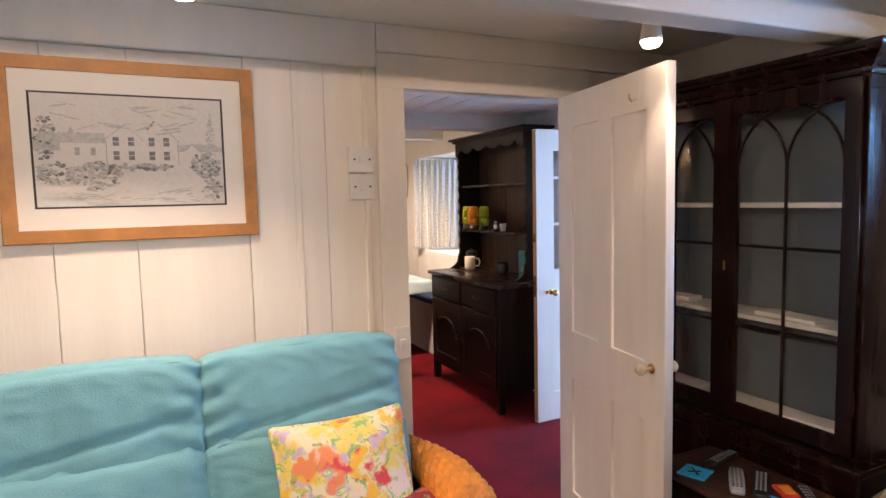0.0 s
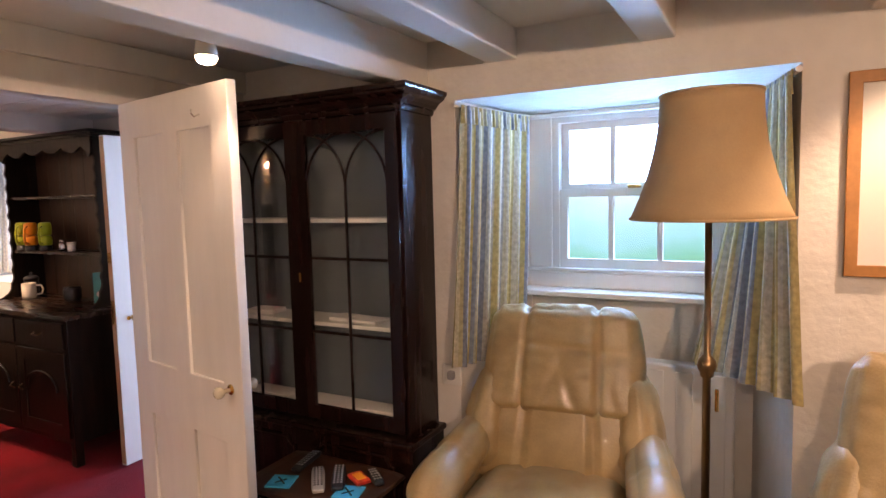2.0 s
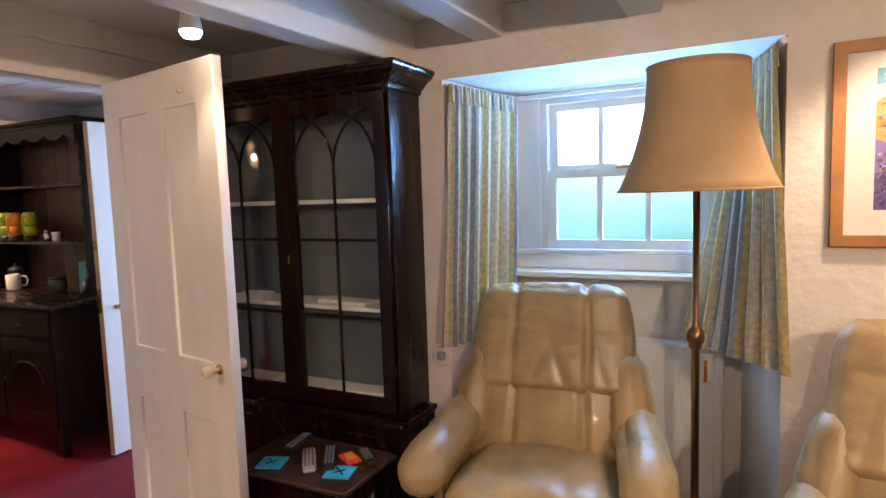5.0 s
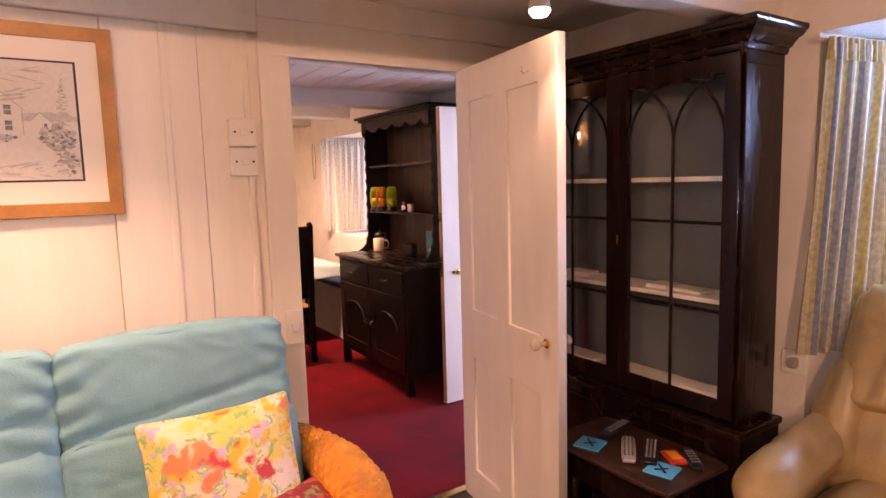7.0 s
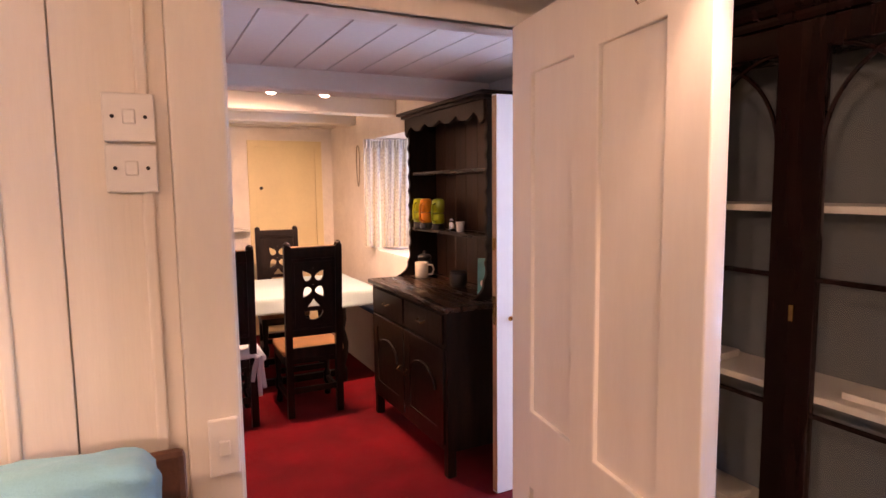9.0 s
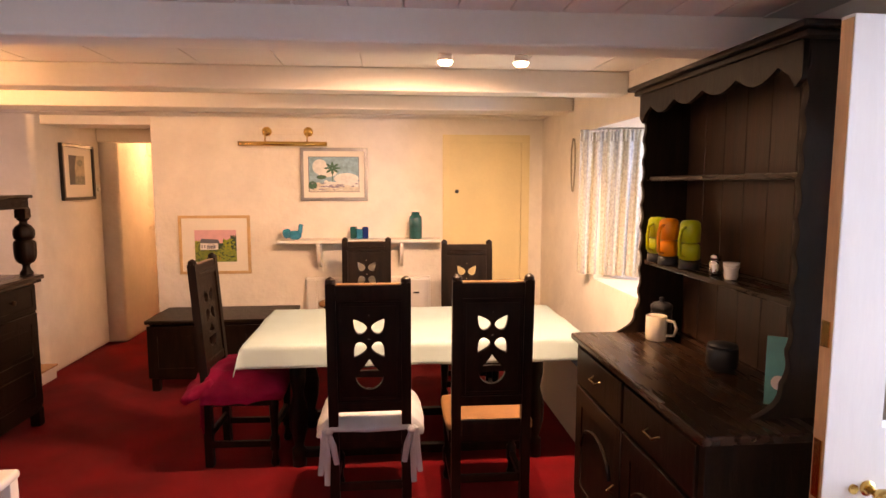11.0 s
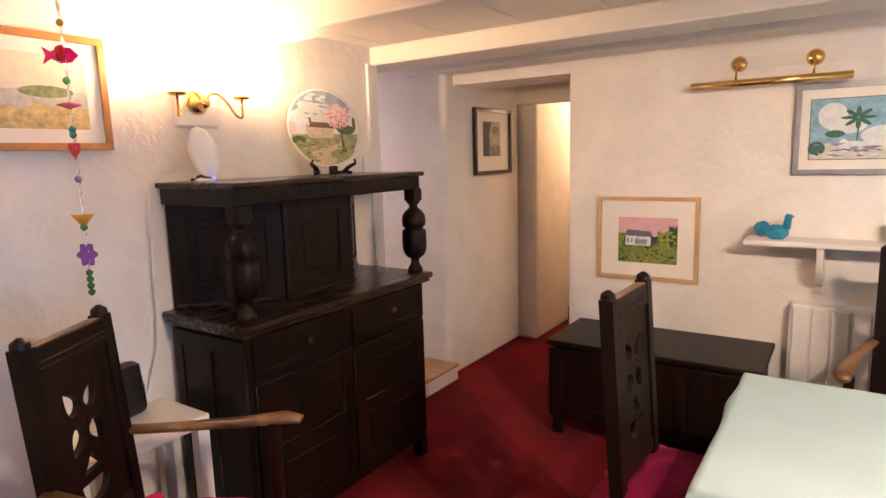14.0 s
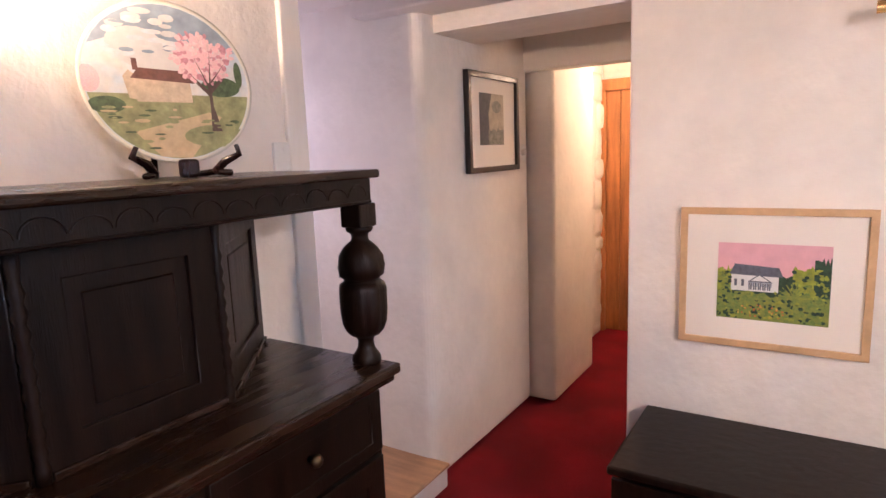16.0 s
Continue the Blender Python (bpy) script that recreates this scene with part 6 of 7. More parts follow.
picture("framed_photograph", "old photograph in a narrow black frame", pose(-1.027, 7.335, 1.70, 0, 0, 90), 0.56, 0.49, 0.022, BLACK_FRAME, 0.12, OLD, lay, depth=0.03, art=(-0.15, -0.11, 0.12, 0.15))
lay = [(0, rect(0, 0, 1, 1)), (3, hill(0, 1, 0, 0.5, 3)), (1, hill(0, 1, 0, 0.3, 6)), (2, ring(0.7, 0.5, 0.2, 0.08))]
SUN = [flat("cream_sky_paint", (0.66, 0.60, 0.46), 0.08, 10), flat("straw_paint", (0.52, 0.40, 0.18), 0.3, 20), flat("moss_paint", (0.20, 0.24, 0.10), 0.4, 24), flat("grey_hill_paint", (0.45, 0.44, 0.40), 0.2, 16)]
picture("framed_watercolour", "pale countryside watercolour in an orange wood frame", pose(WX + 0.003, 4.125, 1.852, 0, 0, 90), 0.58, 0.39, 0.02, HONEY, 0.07, SUN, lay)

# brass picture lamp
pl = thing("picture_lamp", "long brass picture lamp on two wall roses", "wall lamp", pose(0, 0, 0))
part("tube", tube([(0.555, 6.69, 1.925), (1.27, 6.69, 1.925)], 0.019, 16), BRASS, pl, smooth=True)
part("backing", box(0.70, FY - 0.008, 2.005, 1.24, FY - 0.001, 2.06, 0.002), PLASTER, pl)
for x in (0.77, 1.11):
    part("rose", moved(lathe([(0.04, 0), (0.04, 0.006), (0.026, 0.018), (0.012, 0.022)], 22), Matrix.Translation((x, FY - 0.008, 2.03)) @ Matrix.Rotation(radians(90), 4, "X")), BRASS, pl, smooth=True)
    part("arm", tube([(x, FY - 0.02, 2.03), (x, 6.72, 2.03), (x, 6.695, 2.0), (x, 6.69, 1.94)], 0.006, 8), BRASS, pl, smooth=True)

# oak chest
ch = thing("blanket_chest", "low dark oak panelled chest against the wall", "chest", pose(0, 0, 0))
part("body", box(-0.055, 6.275, 0.09, 0.985, 6.76, 0.53, 0.004), OAK, ch)
part("lid", box(-0.085, 6.245, 0.53, 1.01, 6.775, 0.56, 0.008), OAK, ch)
panel_board("front_panel", 0, 0, 1.07, 0.40, 0.02, [(0.07, 0.07, 0.34, 0.33), (0.40, 0.07, 0.67, 0.33), (0.73, 0.07, 1.0, 0.33)], 0.006, Matrix.Translation((-0.07, 6.268, 0.11)), OAK, ch)
for x in (-0.03, 0.96):
    for y in (6.30, 6.735):
        part("leg", box(x - 0.028, y - 0.028, 0, x + 0.028, y + 0.028, 0.10, 0.004), OAK, ch)
part("lock_plate", moved(lathe([(0.022, 0), (0.022, 0.003), (0.01, 0.005)], 14), Matrix.Translation((0.45, 6.258, 0.475)) @ Matrix.Rotation(radians(90), 4, "X")), mat("dull_iron", (0.10, 0.09, 0.08), 0.4, 0.8), ch)

# court cupboard
SF, SY_0, SY_1, ST, SZ = -0.52, 4.565, 5.715, 1.0, 1.525
sb = thing("court_cupboard", "dark oak court cupboard with bulbous turned posts", "sideboard", pose(0, 0, 0))
part("base", box(WX + 0.02, SY_0 + 0.02, 0.10, SF - 0.02, SY_1 - 0.02, 0.955, 0.004), OAK, sb)
b = box(WX + 0.01, SY_0 - 0.01, 0.955, SF + 0.012, SY_1 + 0.012, 0.978, 0.005)
box(WX + 0.01, SY_0 - 0.022, 0.976, SF + 0.025, SY_1 + 0.025, ST + 0.004, 0.006, bm=b)
part("worktop", b, OAK_TOP, sb)
for x in (WX + 0.05, SF - 0.045):
    for y in (SY_0 + 0.045, SY_1 - 0.045):
        part("leg", box(x - 0.03, y - 0.03, 0, x + 0.03, y + 0.03, 0.12, 0.004), OAK, sb)
hw2 = (SY_1 - SY_0 - 0.10) / 2
for k in range(2):
    y0 = SY_0 + 0.04 + k * (hw2 + 0.02)
    d = panel_board("drawer", 0, 0.78, hw2, 0.942, 0.022, [(0.035, 0.806, hw2 - 0.035, 0.918)], 0.005, Matrix.Translation((SF - 0.014, y0, 0)) @ Matrix.Rotation(radians(90), 4, "Z"), OAK, sb)
    part("knob", moved(lathe([(0.008, 0), (0.008, 0.012), (0.017, 0.02), (0.014, 0.03), (0.004, 0.034)], 14), Matrix.Translation((SF - 0.006, y0 + hw2 / 2, 0.872)) @ Matrix.Rotation(radians(90), 4, "Y")), DULL_BRASS, d, "small worn metal knob", True)
    d = panel_board("cupboard_door", 0, 0.15, hw2, 0.755, 0.022, [(0.06, 0.48, hw2 - 0.06, 0.70), (0.06, 0.21, hw2 - 0.06, 0.43)], 0.008, Matrix.Translation((SF - 0.014, y0, 0)) @ Matrix.Rotation(radians(90), 4, "Z"), OAK, sb)
panel_board("end_panel", 0, 0.15, 0.44, 0.93, 0.02, [(0.05, 0.21, 0.20, 0.87), (0.24, 0.21, 0.39, 0.87)], 0.006, Matrix.Translation((WX + 0.03, SY_0 + 0.016, 0)), OAK, sb)
# upper cupboard with one flat and two canted faces
def prism(points, z0, z1):
    own = bmesh.new()
    low = [own.verts.new((x, y, z0)) for x, y in points]
    top = [own.verts.new((x, y, z1)) for x, y in points]
    own.faces.new(low[::-1]), own.faces.new(top)
    for i in range(len(points)):
        k = (i + 1) % len(points)
        own.faces.new((low[i], low[k], top[k], top[i]))
    return own


UF, UZ = -0.71, SZ - 0.088
FOOT = [(WX + 0.012, 4.60), (UF, 4.945), (UF, 5.345), (WX + 0.012, 5.705)]
part("upper_cupboard", prism(FOOT, ST + 0.004, UZ), OAK, sb)
for (xa, ya), (xb, yb), name in ((FOOT[0], FOOT[1], "side_door"), (FOOT[1], FOOT[2], "upper_door"), (FOOT[2], FOOT[3], "side_door")):
    run = Vector((xb - xa, yb - ya, 0))
    turn = Matrix.Translation((xa, ya, 0)) @ Matrix.Rotation(math.atan2(run.y, run.x), 4, "Z")
    ln = run.length
    panel_board(name, 0.012, ST + 0.008, ln - 0.012, UZ - 0.004, 0.026, [(0.07, ST + 0.075, ln - 0.07, UZ - 0.07)], 0.009, turn, OAK, sb)
    part("lower_moulding", moved(box(0.012, -0.022, ST + 0.005, ln - 0.012, -0.012, ST + 0.022, 0.003), turn), OAK_TOP, sb)
for k, (x, y) in enumerate(FOOT[1:3]):
    own = lathe([(0.014, 0), (0.014, 0.03)] + [(0.010 + 0.005 * (i % 2), 0.04 + i * 0.018) for i in range(19)] + [(0.014, 0.40), (0.014, UZ - ST - 0.006)], 12, axis=Matrix.Translation((x + 0.008, y, ST + 0.005)))
    part("corner_spindle", own, OAK, sb, smooth=True)
part("upper_frieze", box(WX + 0.01, SY_0 + 0.02, UZ, SF - 0.032, SY_1 + 0.008, SZ - 0.02, 0.003), OAK, sb)
for i in range(15):
    y = SY_0 + 0.075 + i * 0.0735
    scroll = tube([(SF - 0.0318, y + 0.034 * math.cos(radians(a)), SZ - 0.068 + (0.024 if i % 2 else 0.03) * math.sin(radians(a))) for a in range(0, 181, 20)], 0.002, 6)
    part("carved_scroll", scroll, OAK, sb)
part("bead", tube([(SF - 0.031, SY_0 + 0.024, UZ + 0.005), (SF - 0.031, SY_1 + 0.004, UZ + 0.005)], 0.004, 8), OAK, sb)
part("top_board", box(WX + 0.005, SY_0 + 0.003, SZ - 0.022, SF - 0.008, SY_1 + 0.022, SZ, 0.007, seg=3), OAK_TOP, sb)
POST = [(0.033, 0.0), (0.036, 0.008), (0.034, 0.022), (0.026, 0.034), (0.021, 0.045), (0.019, 0.062), (0.023, 0.074), (0.036, 0.081), (0.047, 0.094), (0.055, 0.116), (0.058, 0.146), (0.058, 0.208), (0.055, 0.221), (0.046, 0.228), (0.041, 0.232), (0.046, 0.236), (0.056, 0.244), (0.058, 0.268), (0.055, 0.296), (0.044, 0.318), (0.030, 0.330), (0.022, 0.337), (0.020, 0.347), (0.022, 0.356), (0.030, 0.361), (0.033, 0.369), (0.030, 0.376)]
for y, px in ((SY_0 + 0.075, SF - 0.078), (SY_1 - 0.012, SF - 0.062)):
    own = lathe([(r * 1.1, z) for r, z in POST], 48)
    for v in own.verts:
        a = math.atan2(v.co.y, v.co.x)
        k = 1.0
        if 0.085 < v.co.z < 0.223:
            k = 1 - 0.05 * max(0, math.cos(a * 8)) ** 4
        elif 0.236 < v.co.z < 0.32:
            k = 1 - 0.08 * abs(math.sin(a * 3 + (v.co.z - 0.23) * 24))
        v.co.x *= k
        v.co.y *= k
    moved(own, Matrix.Translation((px, y, ST + 0.003)))
    part("turned_post", own, OAK, sb, "bulbous carved post", True)
    part("post_block", box(px - 0.034, y - 0.034, ST + 0.376, px + 0.034, y + 0.034, UZ + 0.001, 0.005), OAK, sb)

# plate on its stand
pt = thing("display_plate", "round plate painted with a cottage and pink blossom", "plate", pose(-0.868, 5.405, SZ + 0.034, 0, -11, -17))
R0 = 0.197
disc = lathe([(0.09, -0.012), (0.105, -0.010), (R0, 0.006), (R0 + 0.002, 0.009), (R0 - 0.006, 0.009), (0.13, 0.002), (0.001, 0.0)], 56)
CHINA = mat("cream_china", (0.70, 0.68, 0.58), 0.2, scale=5, vary=0.03, fine=60, bump=0, coat=0.4)
stand_up = Matrix.Translation((0, 0, R0)) @ Matrix.Rotation(radians(90), 4, "Y")
part("rim", moved(disc, stand_up), CHINA, pt, smooth=True)
PICT = [flat("plate_sky", (0.42, 0.50, 0.56), 0.25, 9, (0.66, 0.64, 0.58)), flat("plate_storm_blue", (0.25, 0.32, 0.39), 0.2, 10), flat("plate_cloud", (0.55, 0.56, 0.54), 0.08, 10), flat("plate_lawn", (0.27, 0.29, 0.14), 0.3, 16), flat("plate_path", (0.50, 0.40, 0.24), 0.15, 16), flat("plate_wall", (0.50, 0.42, 0.30), 0.15, 24), flat("plate_roof", (0.14, 0.065, 0.05), 0.3, 24), flat("plate_blossom", (0.62, 0.37, 0.40), 0.3, 40, (0.72, 0.48, 0.48)), flat("plate_trunk", (0.09, 0.06, 0.05), 0.2), flat("plate_bush", (0.07, 0.11, 0.05), 0.4, 30), flat("plate_pale_blossom", (0.70, 0.50, 0.50), 0.15, 40), flat("plate_deep_blossom", (0.50, 0.25, 0.29), 0.2, 40)]
own = bmesh.new()


def dab(mi, pts, k):
    vs2 = []
    for px, pz in pts:
        r = math.hypot(px, pz)
        if r > 0.975:
            px, pz = px / r * 0.975, pz / r * 0.975
        vs2.append(own.verts.new((0.0088 + 0.00012 * k, px * R0, R0 + pz * R0)))
    f2 = own.faces.new(vs2)
    f2.material_index = mi


k = 0
for mi, pts in ((0, ring(0, 0, 0.975, 0.975, 48)), (1, [(0.95 * math.cos(radians(a)), 0.95 * math.sin(radians(a))) for a in range(25, 156, 10)] + [(-0.5, 0.55), (0.1, 0.5), (0.5, 0.5)]), (2, ring(-0.35, 0.45, 0.32, 0.2)), (2, ring(-0.05, 0.28, 0.5, 0.16)), (7, ring(-0.9, 0.0, 0.12, 0.16)),
                (3, [(0.95 * math.cos(radians(a)), 0.95 * math.sin(radians(a))) for a in range(190, 351, 8)]), (9, ring(-0.75, -0.3, 0.2, 0.1)), (4, [(-0.5, -0.62), (0.4, -0.38), (0.55, -0.44), (0.1, -0.95), (-0.25, -0.92)]), (3, ring(0.45, -0.68, 0.4, 0.14)),
                (9, ring(0.6, -0.05, 0.25, 0.13)), (5, rect(-0.42, -0.26, 0.22, 0.02)), (5, [(-0.5, -0.22), (-0.4, -0.24), (-0.4, 0.06), (-0.47, 0.12), (-0.54, 0.04)]), (6, [(-0.46, 0.02), (0.28, -0.02), (0.16, 0.13), (-0.36, 0.15)]), (6, rect(-0.42, 0.12, -0.36, 0.26)), (9, ring(0.85, 0.12, 0.05, 0.17)),
                (8, [(0.40, -0.62), (0.53, -0.62), (0.47, -0.3), (0.48, 0.05), (0.44, 0.05), (0.43, -0.3)]), (8, [(0.46, -0.15), (0.72, 0.12), (0.70, 0.14), (0.45, -0.08)]), (8, [(0.45, -0.12), (0.2, 0.14), (0.18, 0.12), (0.44, -0.18)])):
    dab(mi, pts, k)
    k += 1
tint = random.Random(5)
for i in range(150):
    a, r = i * 2.399, 0.40 * math.sqrt((i + 1) / 150) * (0.8 + 0.35 * noise.noise(Vector((math.cos(i * 2.399) * 1.7, math.sin(i * 2.399) * 1.7, 2.0))))
    dab(tint.choice((7, 7, 10, 11)), ring(0.42 + r * 1.1 * math.cos(a), 0.30 + r * 0.9 * math.sin(a), tint.uniform(0.025, 0.055), tint.uniform(0.02, 0.04), 8, a), k)
    k += 0.05
for x0, z0, x1, z1 in ((0.46, -0.1, 0.30, 0.35), (0.46, -0.05, 0.52, 0.42), (0.48, 0.0, 0.72, 0.30), (0.44, -0.12, 0.16, 0.18)):
    dab(8, [(x0 - 0.012, z0), (x0 + 0.012, z0), (x1, z1)], k)
    k += 0.05
for i in range(45):
    dx, dz = tint.uniform(-0.8, 0.8), tint.uniform(-0.9, -0.32)
    if math.hypot(dx, dz) < 0.88:
        dab(tint.choice((3, 3, 4, 9)), ring(dx, dz, tint.uniform(0.03, 0.10), tint.uniform(0.01, 0.025), 7), k)
        k += 0.1
for i in range(50):
    dx, dz = tint.uniform(-0.8, 0.6), tint.uniform(0.3, 0.85)
    if math.hypot(dx, dz) < 0.88 and dx < 0.1:
        dab(tint.choice((0, 1, 2)), ring(dx, dz, tint.uniform(0.06, 0.14), tint.uniform(0.02, 0.05), 9), k)
        k += 0.1
part("painted_scene", own, PICT, pt)
st = thing("plate_stand", "small dark carved wooden plate stand", "plate stand", pose(-0.855, 5.40, SZ, 0, 0, -17) @ Matrix.Diagonal((0.82, 0.95, 0.86, 1)))
for s in (-1, 1):
    own = tube([(-0.10, s * 0.05, 0.006), (0.0, s * 0.075, 0.012), (0.035, s * 0.105, 0.008)], 0.009, 8)
    tube([(0.0, s * 0.075, 0.012), (0.02, s * 0.095, 0.04), (0.035, s * 0.13, 0.06), (0.045, s * 0.12, 0.085)], [0.012, 0.012, 0.009, 0.006], 8, bm=own)
    tube([(-0.10, s * 0.05, 0.006), (-0.13, s * 0.04, 0.12), (-0.12, s * 0.02, 0.22)], 0.008, 8, bm=own)
    part("foot", own, MAHOGANY, st, smooth=True)
part("lip", moved(soft(0.02, 0.05, 0.05, 0.009, 5), pose(0.03, 0, 0.025)), MAHOGANY, st)

# bracket lamps
LY, LZ = 4.79, 1.735
sc = thing("wall_lamp", "brass two-armed wall lamp with frosted glass shades", "wall lamp", pose(WX, LY, LZ))
part("backplate", box(-0.002, -0.11, 0.005, 0.02, 0.10, 0.175, 0.012, seg=1), WHITE_LAMINATE, sc, "white painted backplate")
part("rose", moved(lathe([(0.046, 0), (0.046, 0.012), (0.034, 0.025), (0.020, 0.040), (0.024, 0.055), (0.024, 0.064), (0.008, 0.072)], 28), Matrix.Translation((0.018, -0.01, 0.108)) @ Matrix.Rotation(radians(90), 4, "Y")), BRASS, sc, smooth=True)
SHADE_GLASS = glow("lit_frosted_glass", (1.0, 0.76, 0.42), 1.8)
for s in (-1, 1):
    arm = [(0.06, -0.01, 0.108)]
    for i in range(1, 25):
        t = i / 24
        swing = math.sin(t * 2 * math.pi * 0.86)
        arm.append((0.06 + 0.06 * t, -0.01 + s * 0.15 * min(1.0, t * 1.12), 0.108 + (0.040 if swing > 0 else 0.058) * swing))
    arm += [(0.12, -0.01 + s * 0.15, 0.100), (0.12, -0.01 + s * 0.15, 0.124)]
    part("arm", tube(arm, 0.0052, 10), BRASS, sc, smooth=True)
    part("cup", moved(lathe([(0.010, 0), (0.030, 0.004), (0.036, 0.010), (0.034, 0.016)], 22), Matrix.Translation((0.12, -0.01 + s * 0.15, 0.122))), BRASS, sc, smooth=True)
    own = bmesh.new()
    prof = [(0.028, 0.012), (0.046, 0.022), (0.052, 0.04), (0.053, 0.075), (0.058, 0.098), (0.063, 0.108), (0.059, 0.108), (0.050, 0.075), (0.044, 0.026)]
    rings = [[own.verts.new((r * math.cos(2 * math.pi * i / 28), r * math.sin(2 * math.pi * i / 28), z)) for i in range(28)] for r, z in prof]
    for a, b2 in zip(rings, rings[1:]):
        for i in range(28):
            own.faces.new((a[i], a[(i + 1) % 28], b2[(i + 1) % 28], b2[i]))
    part("glass_shade", moved(own, Matrix.Translation((0.12, -0.01 + s * 0.15, 0.122))), SHADE_GLASS, sc, "lit frosted glass shade", True)
    lamp("bracket_bulb", "POINT", 25, WARM, Matrix.Translation((WX + 0.12, LY - 0.01 + s * 0.15, LZ + 0.262)), 0.035)

# white oval router on the cupboard
rt = thing("router", "white oval router with a blue light", "router", pose(-0.865, 4.70, SZ, 0, 0, -35))
part("shell", soft(0.03, 0.10, 0.20, 0.014, 14, 0.004, shape=lambda p, u: pose(0, 0, 0.115, 12, 0, 0) @ Vector((p.x, p.y * math.sqrt(max(0, 1 - (p.z / 0.102) ** 2)) * 1.05, p.z))), WHITE_PLASTIC, rt, smooth=True)
part("foot", box(-0.03, -0.035, 0, 0.03, 0.035, 0.012, 0.004), WHITE_PLASTIC, rt)
part("status_light", moved(lathe([(0.006, 0), (0.006, 0.004)], 10), pose(0.02, 0.03, 0.010)), glow("blue_light", (0.05, 0.15, 1.0), 12), rt, "lit blue status light")
part("stand_arm", tube([(-0.012, -0.055, 0.006), (0.0, -0.02, 0.022), (0.008, 0.02, 0.012)], 0.006, 8), BLACK, rt, "dark wire stand", True)
own = tube([(-0.88, 4.665, SZ + 0.014), (-0.93, 4.625, SZ + 0.045), (-0.965, 4.578, SZ + 0.03), (-0.985, 4.535, SZ - 0.01), (-0.99, 4.525, SZ - 0.10), (-0.996, 4.522, 1.25), (-1.0, 4.515, 1.0), (-1.003, 4.505, 0.86), (-1.004, 4.45, 0.70), (-1.004, 4.36, 0.60)], 0.004, 6)
tagged(link("router_cable", own, WHITE_PLASTIC, None, "", True), "thin white cable hanging beside the cupboard", "cable")

# string of charms hanging by the wall end
cs = thing("charm_string", "hanging string of coloured glass charms", "hanging ornament", pose(-0.635, 4.11, 0))
part("thread", tube([(0, 0, DC), (0, 0, 1.20)], 0.0016, 5), CHROME, cs)
part("spiral", tube([((0.004 + 0.0042 * a / 3.14) * math.cos(a) * 0.8, (0.004 + 0.0042 * a / 3.14) * math.cos(a) * -0.6, 2.052 + (0.004 + 0.0042 * a / 3.14) * math.sin(a)) for a in [i * 0.35 for i in range(46)]], 0.0014, 5), CHROME, cs, "coiled silver wire")
for i in range(26):
    z = 2.02 - i * 0.031
    part("wire_curl", tube([(0.008 * math.cos(a), 0.002, z + 0.012 * math.sin(a)) for a in [math.pi * j / 4 for j in range(9)]], 0.0015, 5), CHROME, cs)


def outline_charm(pts, t):
    return moved(plate_with_holes(pts, [], t, t * 0.3), Matrix.Rotation(radians(38), 4, "Z"))


HEART = [(0.016 * math.sin(a) ** 3, (0.0130 * math.cos(a) - 0.005 * math.cos(2 * a) - 0.002 * math.cos(3 * a)) * 1.55) for a in [2 * math.pi * i / 28 for i in range(28)]]
BLOOM = [((0.024 + 0.005 * math.cos(6 * a)) * math.cos(a), (0.030 + 0.006 * math.cos(6 * a)) * math.sin(a)) for a in [2 * math.pi * i / 42 for i in range(42)]]
FISH = [(-0.055, 0.022), (-0.035, 0.010), (-0.01, 0.022), (0.02, 0.020), (0.04, 0.0), (0.02, -0.018), (-0.01, -0.020), (-0.035, -0.006), (-0.055, -0.018), (-0.048, 0.0)]
CONE = [(-0.030, 0.012), (0.030, 0.012), (0.006, -0.018), (-0.006, -0.018)]
for z, c, shape in ((2.007, (0.62, 0.32, 0.08), "bead"), (1.916, (0.78, 0.03, 0.22), FISH), (1.918, (0.75, 0.02, 0.06), "fat"), (1.845, (0.05, 0.30, 0.14), "bead"), (1.776, (0.86, 0.20, 0.30), "disc"), (1.705, (0.04, 0.28, 0.22), "bead"), (1.690, (0.04, 0.28, 0.22), "bead"), (1.648, (0.80, 0.06, 0.06), HEART), (1.56, (0.30, 0.26, 0.40), "bead"), (1.44, (0.90, 0.42, 0.05), CONE), (1.415, (0.10, 0.30, 0.08), "bead"), (1.331, (0.26, 0.10, 0.45), BLOOM), (1.275, (0.10, 0.28, 0.08), "bead"), (1.255, (0.10, 0.28, 0.08), "bead"), (1.235, (0.10, 0.28, 0.08), "bead"), (1.215, (0.10, 0.28, 0.08), "bead")):
    m3 = mat("charm_glass", c, 0.12, scale=20, vary=0.2, fine=60, bump=0, transmission=0.35)
    if shape == "bead":
        own = lathe([(0.003, -0.011), (0.010, -0.005), (0.011, 0.004), (0.003, 0.011)], 8)
    elif shape == "fat":
        own = soft(0.034, 0.018, 0.042, 0.008, 5, 0.002, shape=lambda p, u: p + Vector((0.024, -0.02, 0)))
    elif shape == "disc":
        own = lathe([(0.003, -0.012), (0.016, -0.007), (0.035, 0.0), (0.016, 0.006), (0.003, 0.010)], 18)
    else:
        own = outline_charm(shape, 0.007)
    part("charm", moved(own, Matrix.Translation((0, 0, z))), m3, cs, smooth=isinstance(shape, str))

